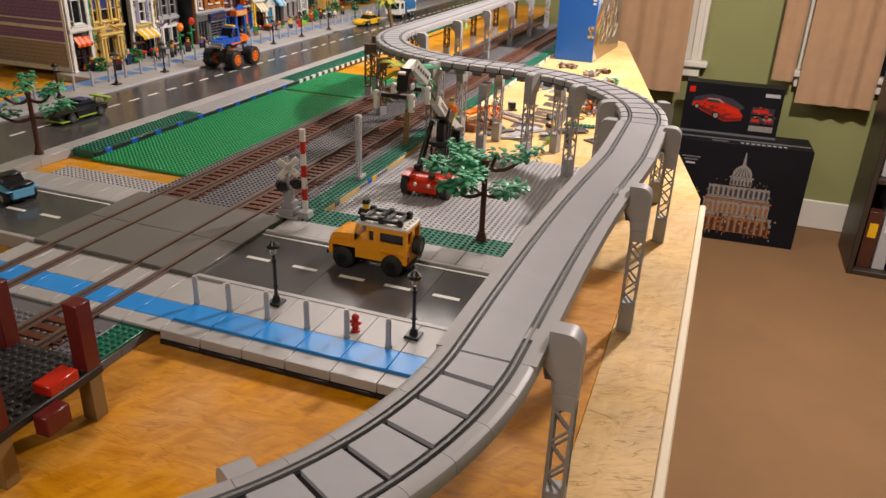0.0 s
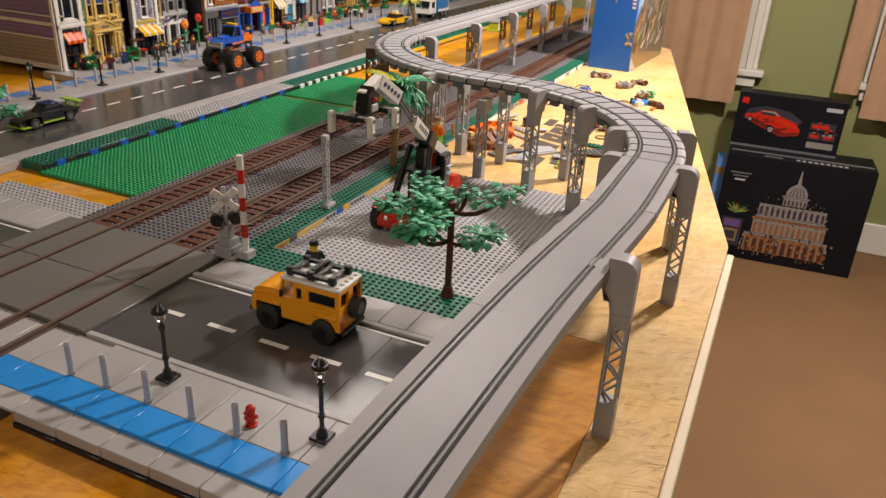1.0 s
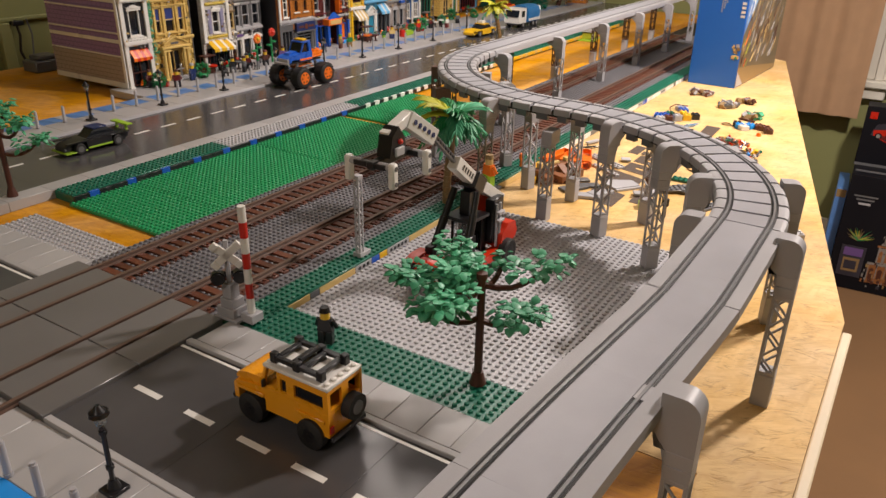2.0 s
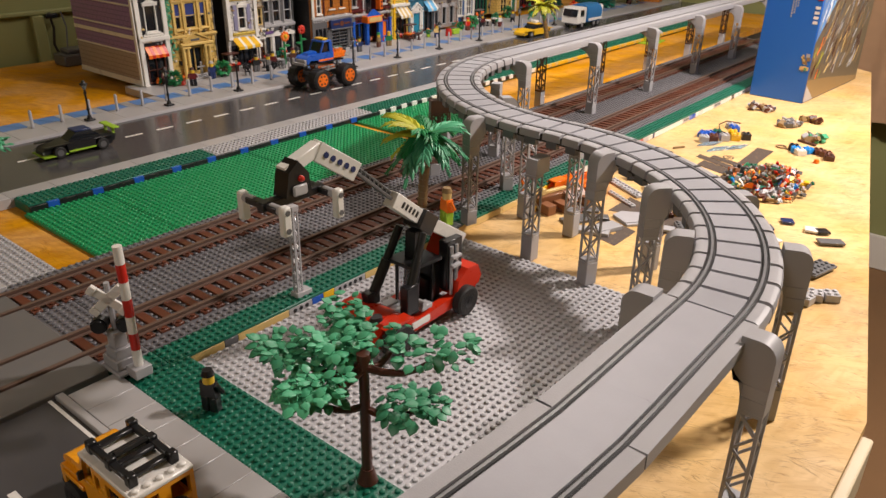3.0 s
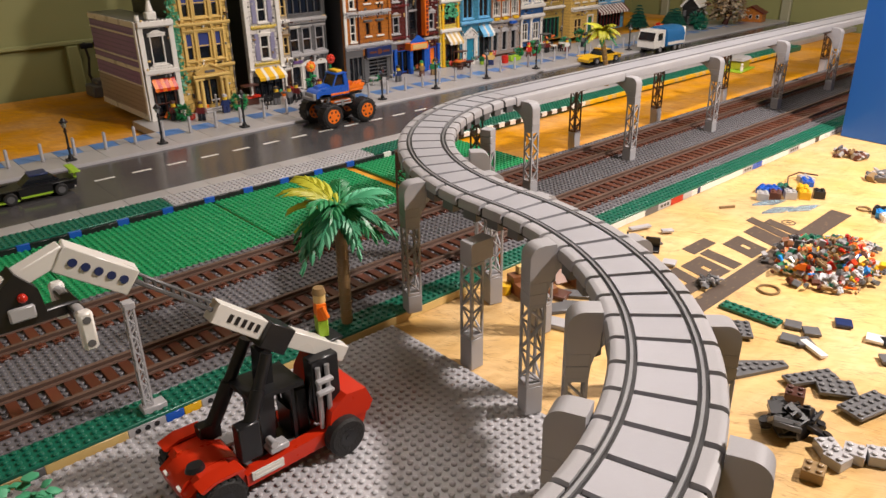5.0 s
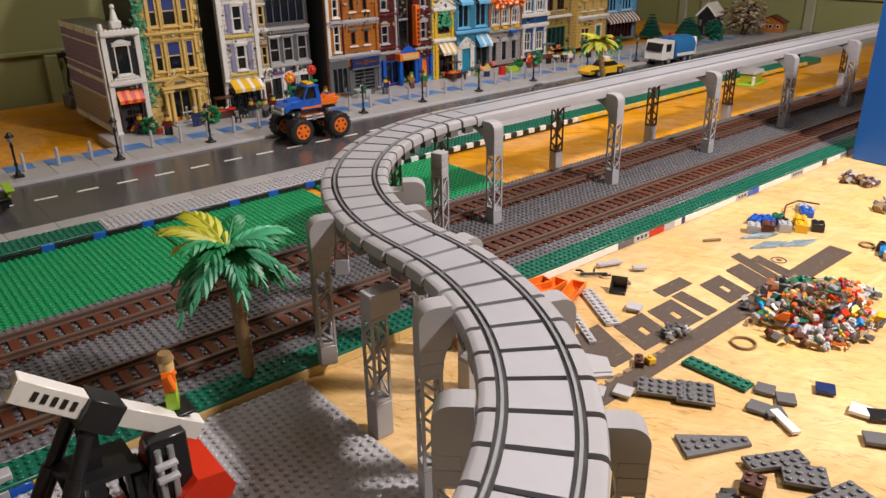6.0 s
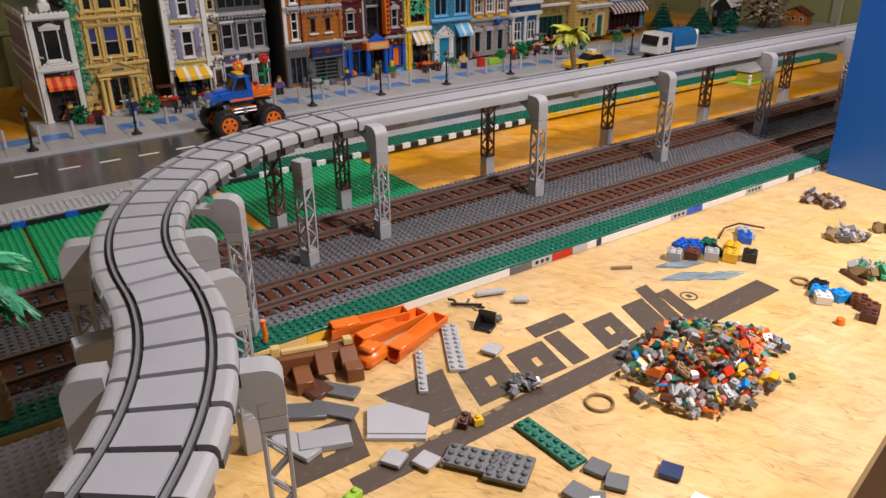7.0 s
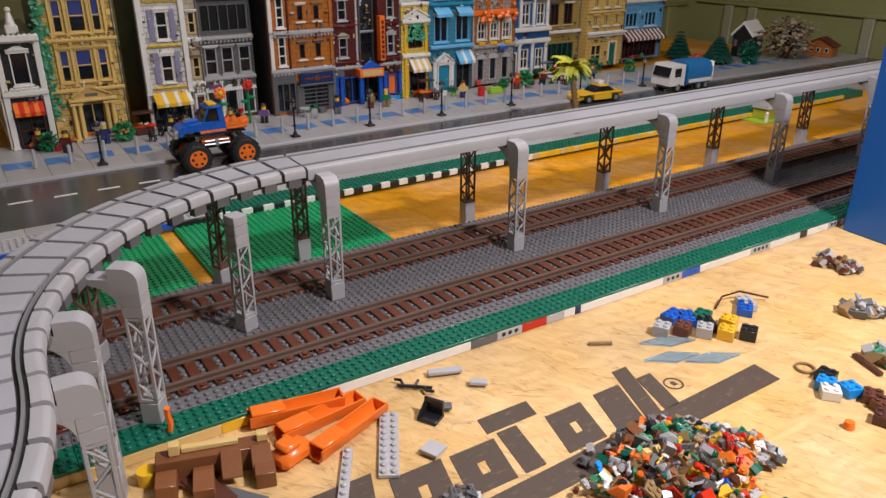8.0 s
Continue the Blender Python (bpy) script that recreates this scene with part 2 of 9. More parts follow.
M = {
    "lgrey": mat("light_grey_plastic", (0.40, 0.393, 0.405), 0.32, 0.07, 25, jitter=0.06),
    "viagrey": mat("viaduct_grey_plastic", (0.345, 0.338, 0.352), 0.44, 0.10, 18, 0.05, 900, jitter=0.05),
    "vpale": mat("pale_grey_tile", (0.415, 0.408, 0.428), 0.34, 0.08, 20, jitter=0.035),
    "decktile": mat("mid_grey_deck_tile", (0.350, 0.348, 0.378), 0.36, 0.12, 28, 0.04, 800, jitter=0.05),
    "drape": mat("royal_blue_blind", (0.022, 0.040, 0.20), 0.5, 0.15, 40),
    "gold": mat("golden_tan_plastic", (0.66, 0.46, 0.150), 0.34, 0.12, 30, jitter=0.10),
    "dgrey": mat("dark_grey_plastic", (0.115, 0.115, 0.12), 0.35, 0.10, 22, jitter=0.08),
    "ballast": mat("ballast_grey_plastic", (0.132, 0.128, 0.138), 0.38, 0.14, 9),
    "black": mat("black_plastic", (0.012, 0.012, 0.014), 0.3, 0.2, 30),
    "tyre": mat("black_rubber", (0.014, 0.013, 0.013), 0.6, 0.2, 80, 0.3, 500),
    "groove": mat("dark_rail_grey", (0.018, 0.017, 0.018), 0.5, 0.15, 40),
    "railgrey": mat("rail_grey_plastic", (0.20, 0.20, 0.21), 0.32, 0.1, 40),
    "white": mat("white_plastic", (0.72, 0.70, 0.66), 0.28, 0.05, 30, jitter=0.04),
    "brown": mat("reddish_brown_plastic", (0.105, 0.032, 0.016), 0.38, 0.22, 14, jitter=0.22),
    "railbrown": mat("rusty_rail_plastic", (0.125, 0.078, 0.060), 0.32, 0.18, 25),
    "dbrown": mat("dark_brown_plastic", (0.070, 0.022, 0.014), 0.35, 0.15, 40),
    "green": mat("bright_green_baseplate", (0.012, 0.265, 0.092), 0.33, 0.10, 5),
    "dgreen": mat("dark_green_plate", (0.007, 0.120, 0.073), 0.33, 0.12, 8),
    "leaf": mat("sand_green_leaf", (0.060, 0.31, 0.160), 0.42, 0.25, 60, jitter=0.2),
    "leafy": mat("lime_leaf", (0.42, 0.42, 0.03), 0.4, 0.25, 60, jitter=0.2),
    "leafd": mat("deep_green_leaf", (0.012, 0.19, 0.06), 0.4, 0.25, 60, jitter=0.2),
    "tan": mat("tan_plastic", (0.62, 0.44, 0.17), 0.35, 0.10, 30, jitter=0.08),
    "dtan": mat("dark_tan_plastic", (0.25, 0.16, 0.07), 0.35, 0.12, 30, jitter=0.08),
    "yellow": mat("yellow_plastic", (0.72, 0.42, 0.015), 0.3, 0.08, 30, jitter=0.05),
    "orange": mat("orange_plastic", (0.80, 0.17, 0.012), 0.3, 0.08, 30, jitter=0.05),
    "amber": mat("amber_orange_plastic", (0.84, 0.345, 0.012), 0.28, 0.06, 30),
    "red": mat("red_plastic", (0.50, 0.018, 0.008), 0.28, 0.08, 30, jitter=0.06),
    "bred": mat("bright_red_orange_plastic", (0.54, 0.026, 0.006), 0.28, 0.08, 30),
    "dred": mat("dark_red_plastic", (0.12, 0.012, 0.012), 0.35, 0.12, 30, jitter=0.06),
    "blue": mat("blue_plastic", (0.012, 0.09, 0.46), 0.28, 0.08, 30, jitter=0.06),
    "azure": mat("azure_blue_tile", (0.02, 0.26, 0.72), 0.3, 0.07, 14, jitter=0.06),
    "pathblue": mat("dusty_blue_tile", (0.085, 0.20, 0.46), 0.3, 0.15, 18, jitter=0.12),
    "tankblue": mat("mid_blue_plastic", (0.018, 0.15, 0.38), 0.3, 0.1, 30),
    "navy": mat("dark_blue_plastic", (0.012, 0.025, 0.10), 0.3, 0.12, 30),
    "purple": mat("purple_plastic", (0.13, 0.07, 0.22), 0.4, 0.10, 30, jitter=0.05),
    "lilac": mat("sand_purple_shutter", (0.26, 0.25, 0.38), 0.4, 0.08, 30),
    "sky": mat("light_blue_plastic", (0.16, 0.45, 0.72), 0.35, 0.08, 30, jitter=0.06),
    "teal": mat("teal_blue_plastic", (0.02, 0.22, 0.34), 0.35, 0.10, 30, jitter=0.06),
    "lime": mat("lime_green_plastic", (0.30, 0.50, 0.03), 0.35, 0.10, 30),
    "asphalt": mat("dark_road_tile", (0.070, 0.067, 0.069), 0.17, 0.40, 9, 0.03, 700, jitter=0.02),
    "xing": mat("worn_crossing_tile", (0.140, 0.133, 0.130), 0.32, 0.2, 8, jitter=0.03),
    "walk": mat("pavement_grey_tile", (0.37, 0.36, 0.36), 0.33, 0.12, 14, jitter=0.07),
    "glass": mat("dark_window_glass", (0.010, 0.012, 0.016), 0.08, 0.1, 30),
    "clear": glass_mat("smoky_clear_plastic", (0.75, 0.8, 0.85)),
    "iceblue": glass_mat("clear_blue_plastic", (0.62, 0.80, 0.97), 0.25),
    "silver": mat("flat_silver_plastic", (0.42, 0.42, 0.43), 0.3, 0.08, 40, metal=0.6),
    "printbrown": mat("brown_printed_card", (0.150, 0.112, 0.070), 0.40, 0.35, 60),
    "skin": mat("yellow_figure_plastic", (0.75, 0.48, 0.03), 0.3, 0.05, 40),
    # one strand board in three tones: amber holds dimmer light, deep amber shade
    "osb": strand_mat("pale_strand_board", (0.700, 0.472, 0.212), (0.590, 0.372, 0.150), (0.36, 0.190, 0.060)),
    "osbdim": strand_mat("dim_light_strand_board", (0.68, 0.33, 0.040), (0.50, 0.21, 0.020), (0.26, 0.085, 0.008), 0.2, 0.55),
    "osbshade": strand_mat("shaded_strand_board", (0.62, 0.28, 0.032), (0.46, 0.18, 0.016), (0.24, 0.08, 0.008), 0.1, 0.50),
    "print": print_mat(),
    "edge": mat("white_painted_edge", (0.62, 0.52, 0.36), 0.5, 0.15, 20),
    "carpet": mat("brown_carpet", (0.222, 0.118, 0.050), 0.95, 0.16, 6, 0.9, 900),
    "wallgreen": mat("sage_green_wall_paint", (0.245, 0.250, 0.098), 0.6, 0.06, 3, 0.08, 300),
    "ceilw": mat("off_white_ceiling", (0.7, 0.66, 0.58), 0.9, 0.04, 4, 0.2, 200),
    "trim": mat("white_gloss_trim", (0.68, 0.64, 0.56), 0.4, 0.05, 10),
    "cloth": mat("tan_burlap_cloth", (0.42, 0.255, 0.145), 0.9, 0.15, 18, 0.7, 700),
    "cardblack": mat("black_printed_card", (0.008, 0.008, 0.011), 0.45, 0.25, 6, spec=0.14),
    "cardblue": mat("blue_printed_card", (0.016, 0.125, 0.52), 0.38, 0.06, 4),
    "rbrown": mat("warm_brown_plastic", (0.20, 0.075, 0.028), 0.34, 0.12, 30, jitter=0.12),
    "coldark": mat("dark_brown_grey_plastic", (0.125, 0.066, 0.048), 0.4, 0.12, 30),
    "batten": mat("pale_olive_paint", (0.30, 0.29, 0.19), 0.5, 0.08, 8),
    "artglow": mat("orange_brown_print", (0.25, 0.095, 0.030), 0.5, 0.5, 90),
    "artpale": mat("pale_grey_print", (0.22, 0.20, 0.185), 0.5, 0.4, 90),
    "artdark": mat("dark_blue_black_print", (0.030, 0.028, 0.040), 0.4, 0.4, 25),
    "bloom": mat("cream_brown_blossom", (0.36, 0.28, 0.19), 0.5, 0.15, 40, jitter=0.1),
    "pine": mat("dark_pine_plastic", (0.005, 0.052, 0.036), 0.4, 0.2, 40, jitter=0.1),
    "wood": mat("dark_stained_wood", (0.035, 0.025, 0.02), 0.4, 0.2, 20),
}
for k, c in dict(bricktan=(0.60, 0.405, 0.110), brickwhite=(0.66, 0.63, 0.60), brickgrey=(0.115, 0.115, 0.118), brickorange=(0.40, 0.135, 0.020),
                 brickred=(0.095, 0.016, 0.014), brickyellow=(0.66, 0.50, 0.10), brickteal=(0.045, 0.22, 0.34), brickpale=(0.42, 0.36, 0.28),
                 brickblue=(0.02, 0.10, 0.30), brickolive=(0.36, 0.25, 0.06), bricksky=(0.12, 0.36, 0.62), brickpurple=(0.27, 0.165, 0.40),
                 brickdark=(0.02, 0.02, 0.024), bricktaupe=(0.35, 0.30, 0.275)).items():
    M[k] = course_mat(k.replace("brick", "brick_wall_"), c, [v * 0.45 for v in c])

# ---- mesh tools ----
S = 0.008        # one stud
BR = 0.0096      # one brick's height
PL = 0.0032      # one plate's height


class B:
    """Collects vertices and faces of one part."""

    def __init__(self):
        self.v, self.f = [], []

    def add(self, vs, fs):
        k = len(self.v)
        self.v += [tuple(p) for p in vs]
        self.f += [tuple(i + k for i in q) for q in fs]
        return self

    def box(self, x0, x1, y0, y1, z0, z1, c=0.0):
        """A block, with chamfered edges where c is given."""
        if x0 > x1: x0, x1 = x1, x0
        if y0 > y1: y0, y1 = y1, y0
        if z0 > z1: z0, z1 = z1, z0
        c = min(c, (x1 - x0) * 0.4, (y1 - y0) * 0.4, (z1 - z0) * 0.4)
        if c <= 0:
            vs = [(x, y, z) for z in (z0, z1) for y in (y0, y1) for x in (x0, x1)]
            return self.add(vs, [(0, 2, 3, 1), (4, 5, 7, 6), (0, 1, 5, 4), (2, 6, 7, 3), (0, 4, 6, 2), (1, 3, 7, 5)])
        lv = [(z0, c), (z0 + c, 0), (z1 - c, 0), (z1, c)]
        vs, fs = [], []
        for z, i in lv:
            a = c - i if i == 0 else c
            if i == 0:
                vs += [(x0 + c, y0, z), (x1 - c, y0, z), (x1, y0 + c, z), (x1, y1 - c, z), (x1 - c, y1, z), (x0 + c, y1, z), (x0, y1 - c, z), (x0, y0 + c, z)]
            else:
                vs += [(x0 + c, y0 + c, z), (x1 - c, y0 + c, z), (x1 - c, y0 + c, z), (x1 - c, y1 - c, z), (x1 - c, y1 - c, z), (x0 + c, y1 - c, z), (x0 + c, y1 - c, z), (x0 + c, y0 + c, z)]
        fs.append((7, 5, 3, 1))
        fs.append((25, 27, 29, 31))
        for k in range(3):
            for i in range(8):
                j = (i + 1) % 8
                a, b, d, e = k * 8 + i, k * 8 + j, k * 8 + 8 + j, k * 8 + 8 + i
                q = [a]
                for w in (b, d, e):
                    if all(vs[w] != vs[p] for p in q):
                        q.append(w)
                if len(q) > 2:
                    fs.append(tuple(q))
        # join coinciding corners
        seen, remap = {}, []
        out = []
        for p in vs:
            if p not in seen:
                seen[p] = len(out)
                out.append(p)
            remap.append(seen[p])
        fs = [tuple(dict.fromkeys(remap[i] for i in q)) for q in fs]
        return self.add(out, [q for q in fs if len(q) > 2])

    def cyl(self, a, b, r0, r1=None, n=12, caps=True):
        """A cylinder or cone between two points."""
        r1 = r0 if r1 is None else r1
        a, b = Vector(a), Vector(b)
        w = (b - a).normalized()
        u = w.orthogonal().normalized()
        t = w.cross(u)
        vs = [a + (u * math.cos(k * 2 * math.pi / n) + t * math.sin(k * 2 * math.pi / n)) * r0 for k in range(n)]
        vs += [b + (u * math.cos(k * 2 * math.pi / n) + t * math.sin(k * 2 * math.pi / n)) * r1 for k in range(n)]
        fs = [(k, (k + 1) % n, n + (k + 1) % n, n + k) for k in range(n)]
        if caps:
            fs += [tuple(range(n - 1, -1, -1)), tuple(range(n, 2 * n))]
        return self.add(vs, fs)

    def tube(self, pts, r, n=8, taper=1.0):
        """A round bar along points."""
        pts = [Vector(p) for p in pts]
        vs, fs = [], []
        u = None
        for i, p in enumerate(pts):
            w = (pts[min(i + 1, len(pts) - 1)] - pts[max(i - 1, 0)]).normalized()
            u = w.orthogonal().normalized() if u is None else (u - w * u.dot(w)).normalized()
            t = w.cross(u)
            q = r * (1 + (taper - 1) * i / max(1, len(pts) - 1))
            vs += [p + (u * math.cos(k * 2 * math.pi / n) + t * math.sin(k * 2 * math.pi / n)) * q for k in range(n)]
        for i in range(len(pts) - 1):
            fs += [(i * n + k, i * n + (k + 1) % n, (i + 1) * n + (k + 1) % n, (i + 1) * n + k) for k in range(n)]
        fs += [tuple(range(n - 1, -1, -1)), tuple(range(len(vs) - n, len(vs)))]
        return self.add(vs, fs)

    def prism(self, prof, lo, hi, axis="y"):
        """A profile, extruded along an axis. prof: (x, z) for y, (y, z) for x, (x, y) for z, counter-clockwise seen from the low end's far side."""
        n = len(prof)
        put = {"y": lambda p, t: (p[0], t, p[1]), "x": lambda p, t: (t, p[0], p[1]), "z": lambda p, t: (p[0], p[1], t)}[axis]
        vs = [put(p, lo) for p in prof] + [put(p, hi) for p in prof]
        fs = [(k, (k + 1) % n, n + (k + 1) % n, n + k) for k in range(n)] + [tuple(range(n - 1, -1, -1)), tuple(range(n, 2 * n))]
        return self.add(vs, fs)

    def ball(self, c, r, n=8, m=6, sz=1.0):
        vs = [(c[0], c[1], c[2] - r * sz)]
        for j in range(1, m):
            a = -math.pi / 2 + math.pi * j / m
            vs += [(c[0] + r * math.cos(a) * math.cos(2 * math.pi * k / n), c[1] + r * math.cos(a) * math.sin(2 * math.pi * k / n), c[2] + r * sz * math.sin(a)) for k in range(n)]
        vs.append((c[0], c[1], c[2] + r * sz))
        fs = [(0, 1 + (k + 1) % n, 1 + k) for k in range(n)]
        for j in range(m - 2):
            fs += [(1 + j * n + k, 1 + j * n + (k + 1) % n, 1 + (j + 1) * n + (k + 1) % n, 1 + (j + 1) * n + k) for k in range(n)]
        e = len(vs) - 1
        fs += [(e, 1 + (m - 2) * n + k, 1 + (m - 2) * n + (k + 1) % n) for k in range(n)]
        return self.add(vs, fs)

    def turn(self, m):
        """Moves all that was added so far."""
        self.v = [tuple(m @ Vector(p)) for p in self.v]
        return self

    def mesh(self, name, material):
        me = bpy.data.meshes.new(name)
        me.from_pydata(self.v, [], self.f)
        bm = bmesh.new()
        bm.from_mesh(me)
        if len(bm.faces) < 60000:
            bmesh.ops.recalc_face_normals(bm, faces=bm.faces)
        bm.to_mesh(me)
        bm.free()
        me.shade_smooth()
        me.set_sharp_from_angle(angle=radians(38))
        me.materials.append(material)
        return me


def thing(name, label, category, at=(0, 0, 0), turn=0.0, group="", kind=""):
    ob = new(name)
    ob.empty_display_size = 0.01
    ob.matrix_world = pose(*at, 0, 0, turn)
    return tagged(ob, label, category, group, kind)


def part(name, b, material, parent, label=""):
    """Links a builder's mesh (or a ready mesh) as one part under its thing."""
    ob = new(name, b.mesh(name, material) if isinstance(b, B) else b)
    ob.parent = parent
    if label:
        tagged(ob, label)
    return ob


def solo(name, b, material, label, category, at=(0, 0, 0), turn=0.0, group="", kind=""):
    """A thing that is one mesh."""
    ob = new(name, b.mesh(name, material))
    ob.matrix_world = pose(*at, 0, 0, turn)
    return tagged(ob, label, category, group, kind)


def stud_mesh(name, spots, z, material, n=8, r=0.0024, h=0.0018):
    """Many studs at (x, y) spots on one level, as one mesh."""
    spots = np.array(spots, float)
    k = np.arange(n) * 2 * math.pi / n
    ring = np.stack([np.cos(k), np.sin(k)], 1)
    one = np.concatenate([np.c_[ring * r, np.zeros(n)], np.c_[ring * r, np.full(n, h * 0.82)], np.c_[ring * r * 0.86, np.full(n, h)]])
    vs = (one[None] + np.c_[spots, np.full(len(spots), z)][:, None]).reshape(-1, 3)
    q = [(i, (i + 1) % n, n + (i + 1) % n, n + i) for i in range(n)] + [(n + i, n + (i + 1) % n, 2 * n + (i + 1) % n, 2 * n + i) for i in range(n)]
    top = list(range(2 * n, 3 * n))
    fs = []
    for j in range(len(spots)):
        o = j * 3 * n
        fs += [[a + o for a in p] for p in q]
        fs.append([a + o for a in top])
    me = bpy.data.meshes.new(name)
    me.from_pydata(vs.tolist(), [], fs)
    me.shade_smooth()
    me.set_sharp_from_angle(angle=radians(50))
    me.materials.append(material)
    return me


def grid(x0, x1, y0, y1):
    """Stud places on a plate."""
    nx, ny = max(1, round((x1 - x0) / S)), max(1, round((y1 - y0) / S))
    return [(x0 + (i + 0.5) * (x1 - x0) / nx, y0 + (j + 0.5) * (y1 - y0) / ny) for i in range(nx) for j in range(ny)]


def plate(name, x0, x1, y0, y1, z0, z1, material, label, category="baseplate", group="", studs=True, n=8):
    """A studded plate that lies on something."""
    t = thing(name, label, category, (x0, y0, z0), group=group)
    w, d, h = x1 - x0, y1 - y0, z1 - z0
    part("plate", B().box(0, w, 0, d, 0, h, 0.0006), material, t)
    if studs:
        tagged(part("studs", stud_mesh("studs", grid(0, w, 0, d), h, material, n), None, t), kind="stuff")
    return t

# ---- the room ----
FLOOR, CEIL = -0.93, 1.47
XW, XE, YN, YS = -1.98, 1.75, 4.05, -1.3


def slab(name, x0, x1, y0, y1, z0, z1, material, label, c=0.0, category=""):
    return solo(name, B().box(x0, x1, y0, y1, z0, z1, c), material, label, category or name.split("_")[0], kind="structure")


slab("floor", XW - 0.1, XE + 0.1, YS - 0.1, YN + 0.1, FLOOR - 0.1, FLOOR, M["carpet"], "short brown carpet over the whole room")
slab("ceiling", XW - 0.1, XE + 0.1, YS - 0.1, YN + 0.1, CEIL, CEIL + 0.1, M["ceilw"], "plain off-white ceiling of the room")
slab("wall_west", XW - 0.1, XW, YS, YN, FLOOR, CEIL, M["wallgreen"], "sage green painted wall behind the model houses")
slab("wall_north", XW - 0.1, XE + 0.1, YN, YN + 0.1, FLOOR, CEIL, M["wallgreen"], "sage green painted wall with curtained windows")
slab("wall_east", XE, XE + 0.1, YS, YN, FLOOR, CEIL, M["wallgreen"], "plain sage green wall of the room")
slab("wall_south", XW - 0.1, XE + 0.1, YS - 0.1, YS, FLOOR, CEIL, M["wallgreen"], "plain sage green wall of the room")
slab("baseboard", -0.5, XE, YN - 0.018, YN, FLOOR, FLOOR + 0.14, M["trim"], "white gloss baseboard along the green wall", 0.004)
slab("trim_ledge", XW, XW + 0.012, YS, YN - 0.03, 0.112, 0.124, M["wallgreen"], "narrow painted ledge along the green wall", 0.003, "trim")
for i, (y, w) in enumerate(((1.70, 0.03), (3.93, 0.05))):
    slab("trim_post_%d" % (i + 1), XW, XW + 0.02, y - w / 2, y + w / 2, -0.3, 0.112, M["wallgreen"], "upright painted batten on the green wall", 0.003, "trim")
slab("trim_ledge_north", -1.95, -0.6, YN - 0.012, YN, 0.125, 0.14, M["wallgreen"], "narrow painted ledge along the green wall", 0.003, "trim")
for i, x in enumerate((-1.80, -1.70, -1.28)):
    slab("trim_batten_%d" % (i + 1), x - 0.018, x + 0.018, YN - 0.016, YN, -0.5, 0.125, M["batten"], "upright pale batten on the green wall", 0.003, "trim")


def window(i, x0, x1, z0, z1):
    """A sash window's white frame with its sill and pane in the wall."""
    w = thing("window_%d" % i, "white painted window frame with moulded sill behind a curtain", "window", (0, YN, 0), kind="structure")
    part("window_frame", B().box(x0, x0 + 0.11, -0.03, -0.002, z0, z1, 0.004).box(x1 - 0.11, x1, -0.03, -0.002, z0, z1, 0.004)
         .box(x0 + 0.02, x0 + 0.05, -0.036, -0.03, z0, z1, 0.002).box(x1 - 0.05, x1 - 0.02, -0.036, -0.03, z0, z1, 0.002), M["trim"], w)
    part("window_sill", B().box(x0 - 0.03, x1 + 0.03, -0.06, -0.002, z0 - 0.03, z0, 0.006).box(x0, x1, -0.04, -0.002, z0 - 0.075, z0 - 0.03, 0.004), M["trim"], w)
    part("pane", B().box(x0 + 0.11, x1 - 0.11, -0.012, -0.004, z0, z1), M["glass"], w)


window(1, -0.72, -0.075, -0.19, 1.2)
window(2, 0.335, 1.10, -0.19, 1.2)


def curtain(x0, x1, z0, z1, folds, label):
    """A hanging cloth with soft folds and real thickness."""
    b, n = B(), 60
    rows = (z0, z0 + 0.02, (z0 + z1) / 2, z1)
    vs, fs = [], []
    for side in (0, 1):
        for z in rows:
            for i in range(n + 1):
                u = i / n
                d = 0.0048 * math.sin(u * folds * 2 * math.pi) * (1 - 0.3 * (z - z0) / (z1 - z0)) + 0.004 * math.sin(u * folds * 5 + z * 8)
                vs.append((x0 + (x1 - x0) * u, YN - 0.085 + d - 0.004 * side, z))
    m = (n + 1) * len(rows)
    for side in (0, 1):
        for j in range(len(rows) - 1):
            for i in range(n):
                a = side * m + j * (n + 1) + i
                fs.append((a, a + 1, a + n + 2, a + n + 1))
    for i in range(n):
        fs.append((i, i + 1, m + i + 1, m + i))
    b.add(vs, fs)
    c = thing("curtain", label, "curtain", group="window curtains")
    part("cloth", b, M["cloth"], c)
    part("curtain_rod", B().cyl((x0 - 0.05, YN - 0.085, z1), (x1 + 0.05, YN - 0.085, z1), 0.008), M["wood"], c)


curtain(-0.58, -0.148, -0.335, 1.25, 5, "tan burlap curtain hanging at the window")
curtain(0.235, 0.326, -0.235, 1.25, 2, "narrow tan burlap curtain beside the window frame")
curtain(0.350, 0.66, -0.325, 1.25, 4, "tan burlap curtain with soft folds")

# the table: three boards on a frame
table = thing("display_table", "low wooden display table topped with strand board", "table")
TH = 0.018
part("top_board", B().prism([(-0.050, -0.9), (0.018, -0.9), (0.018, 1.47), (-0.322, 3.078), (-0.497, 3.20), (-0.497, 1.14), (-0.050, 1.14)], -TH, 0.0, "z"), M["osb"], table, "pale cream strand board")
# near amber board: shade beneath the elevated track put into its colour
part("top_board", B().box(-0.497, -0.0505, -0.9, 1.1395, -TH, 0.0, 0.0008), M["osbshade"], table, "strand board, dimmer light put into its amber colour")
part("top_board", B().box(-1.96, -0.4975, -0.9, 3.34, -TH, 0.0, 0.0008).box(-1.96, -0.80, 3.3405, 3.98, -TH, 0.0, 0.0008), M["osbdim"], table, "strand board, dimmer light put into its amber colour")
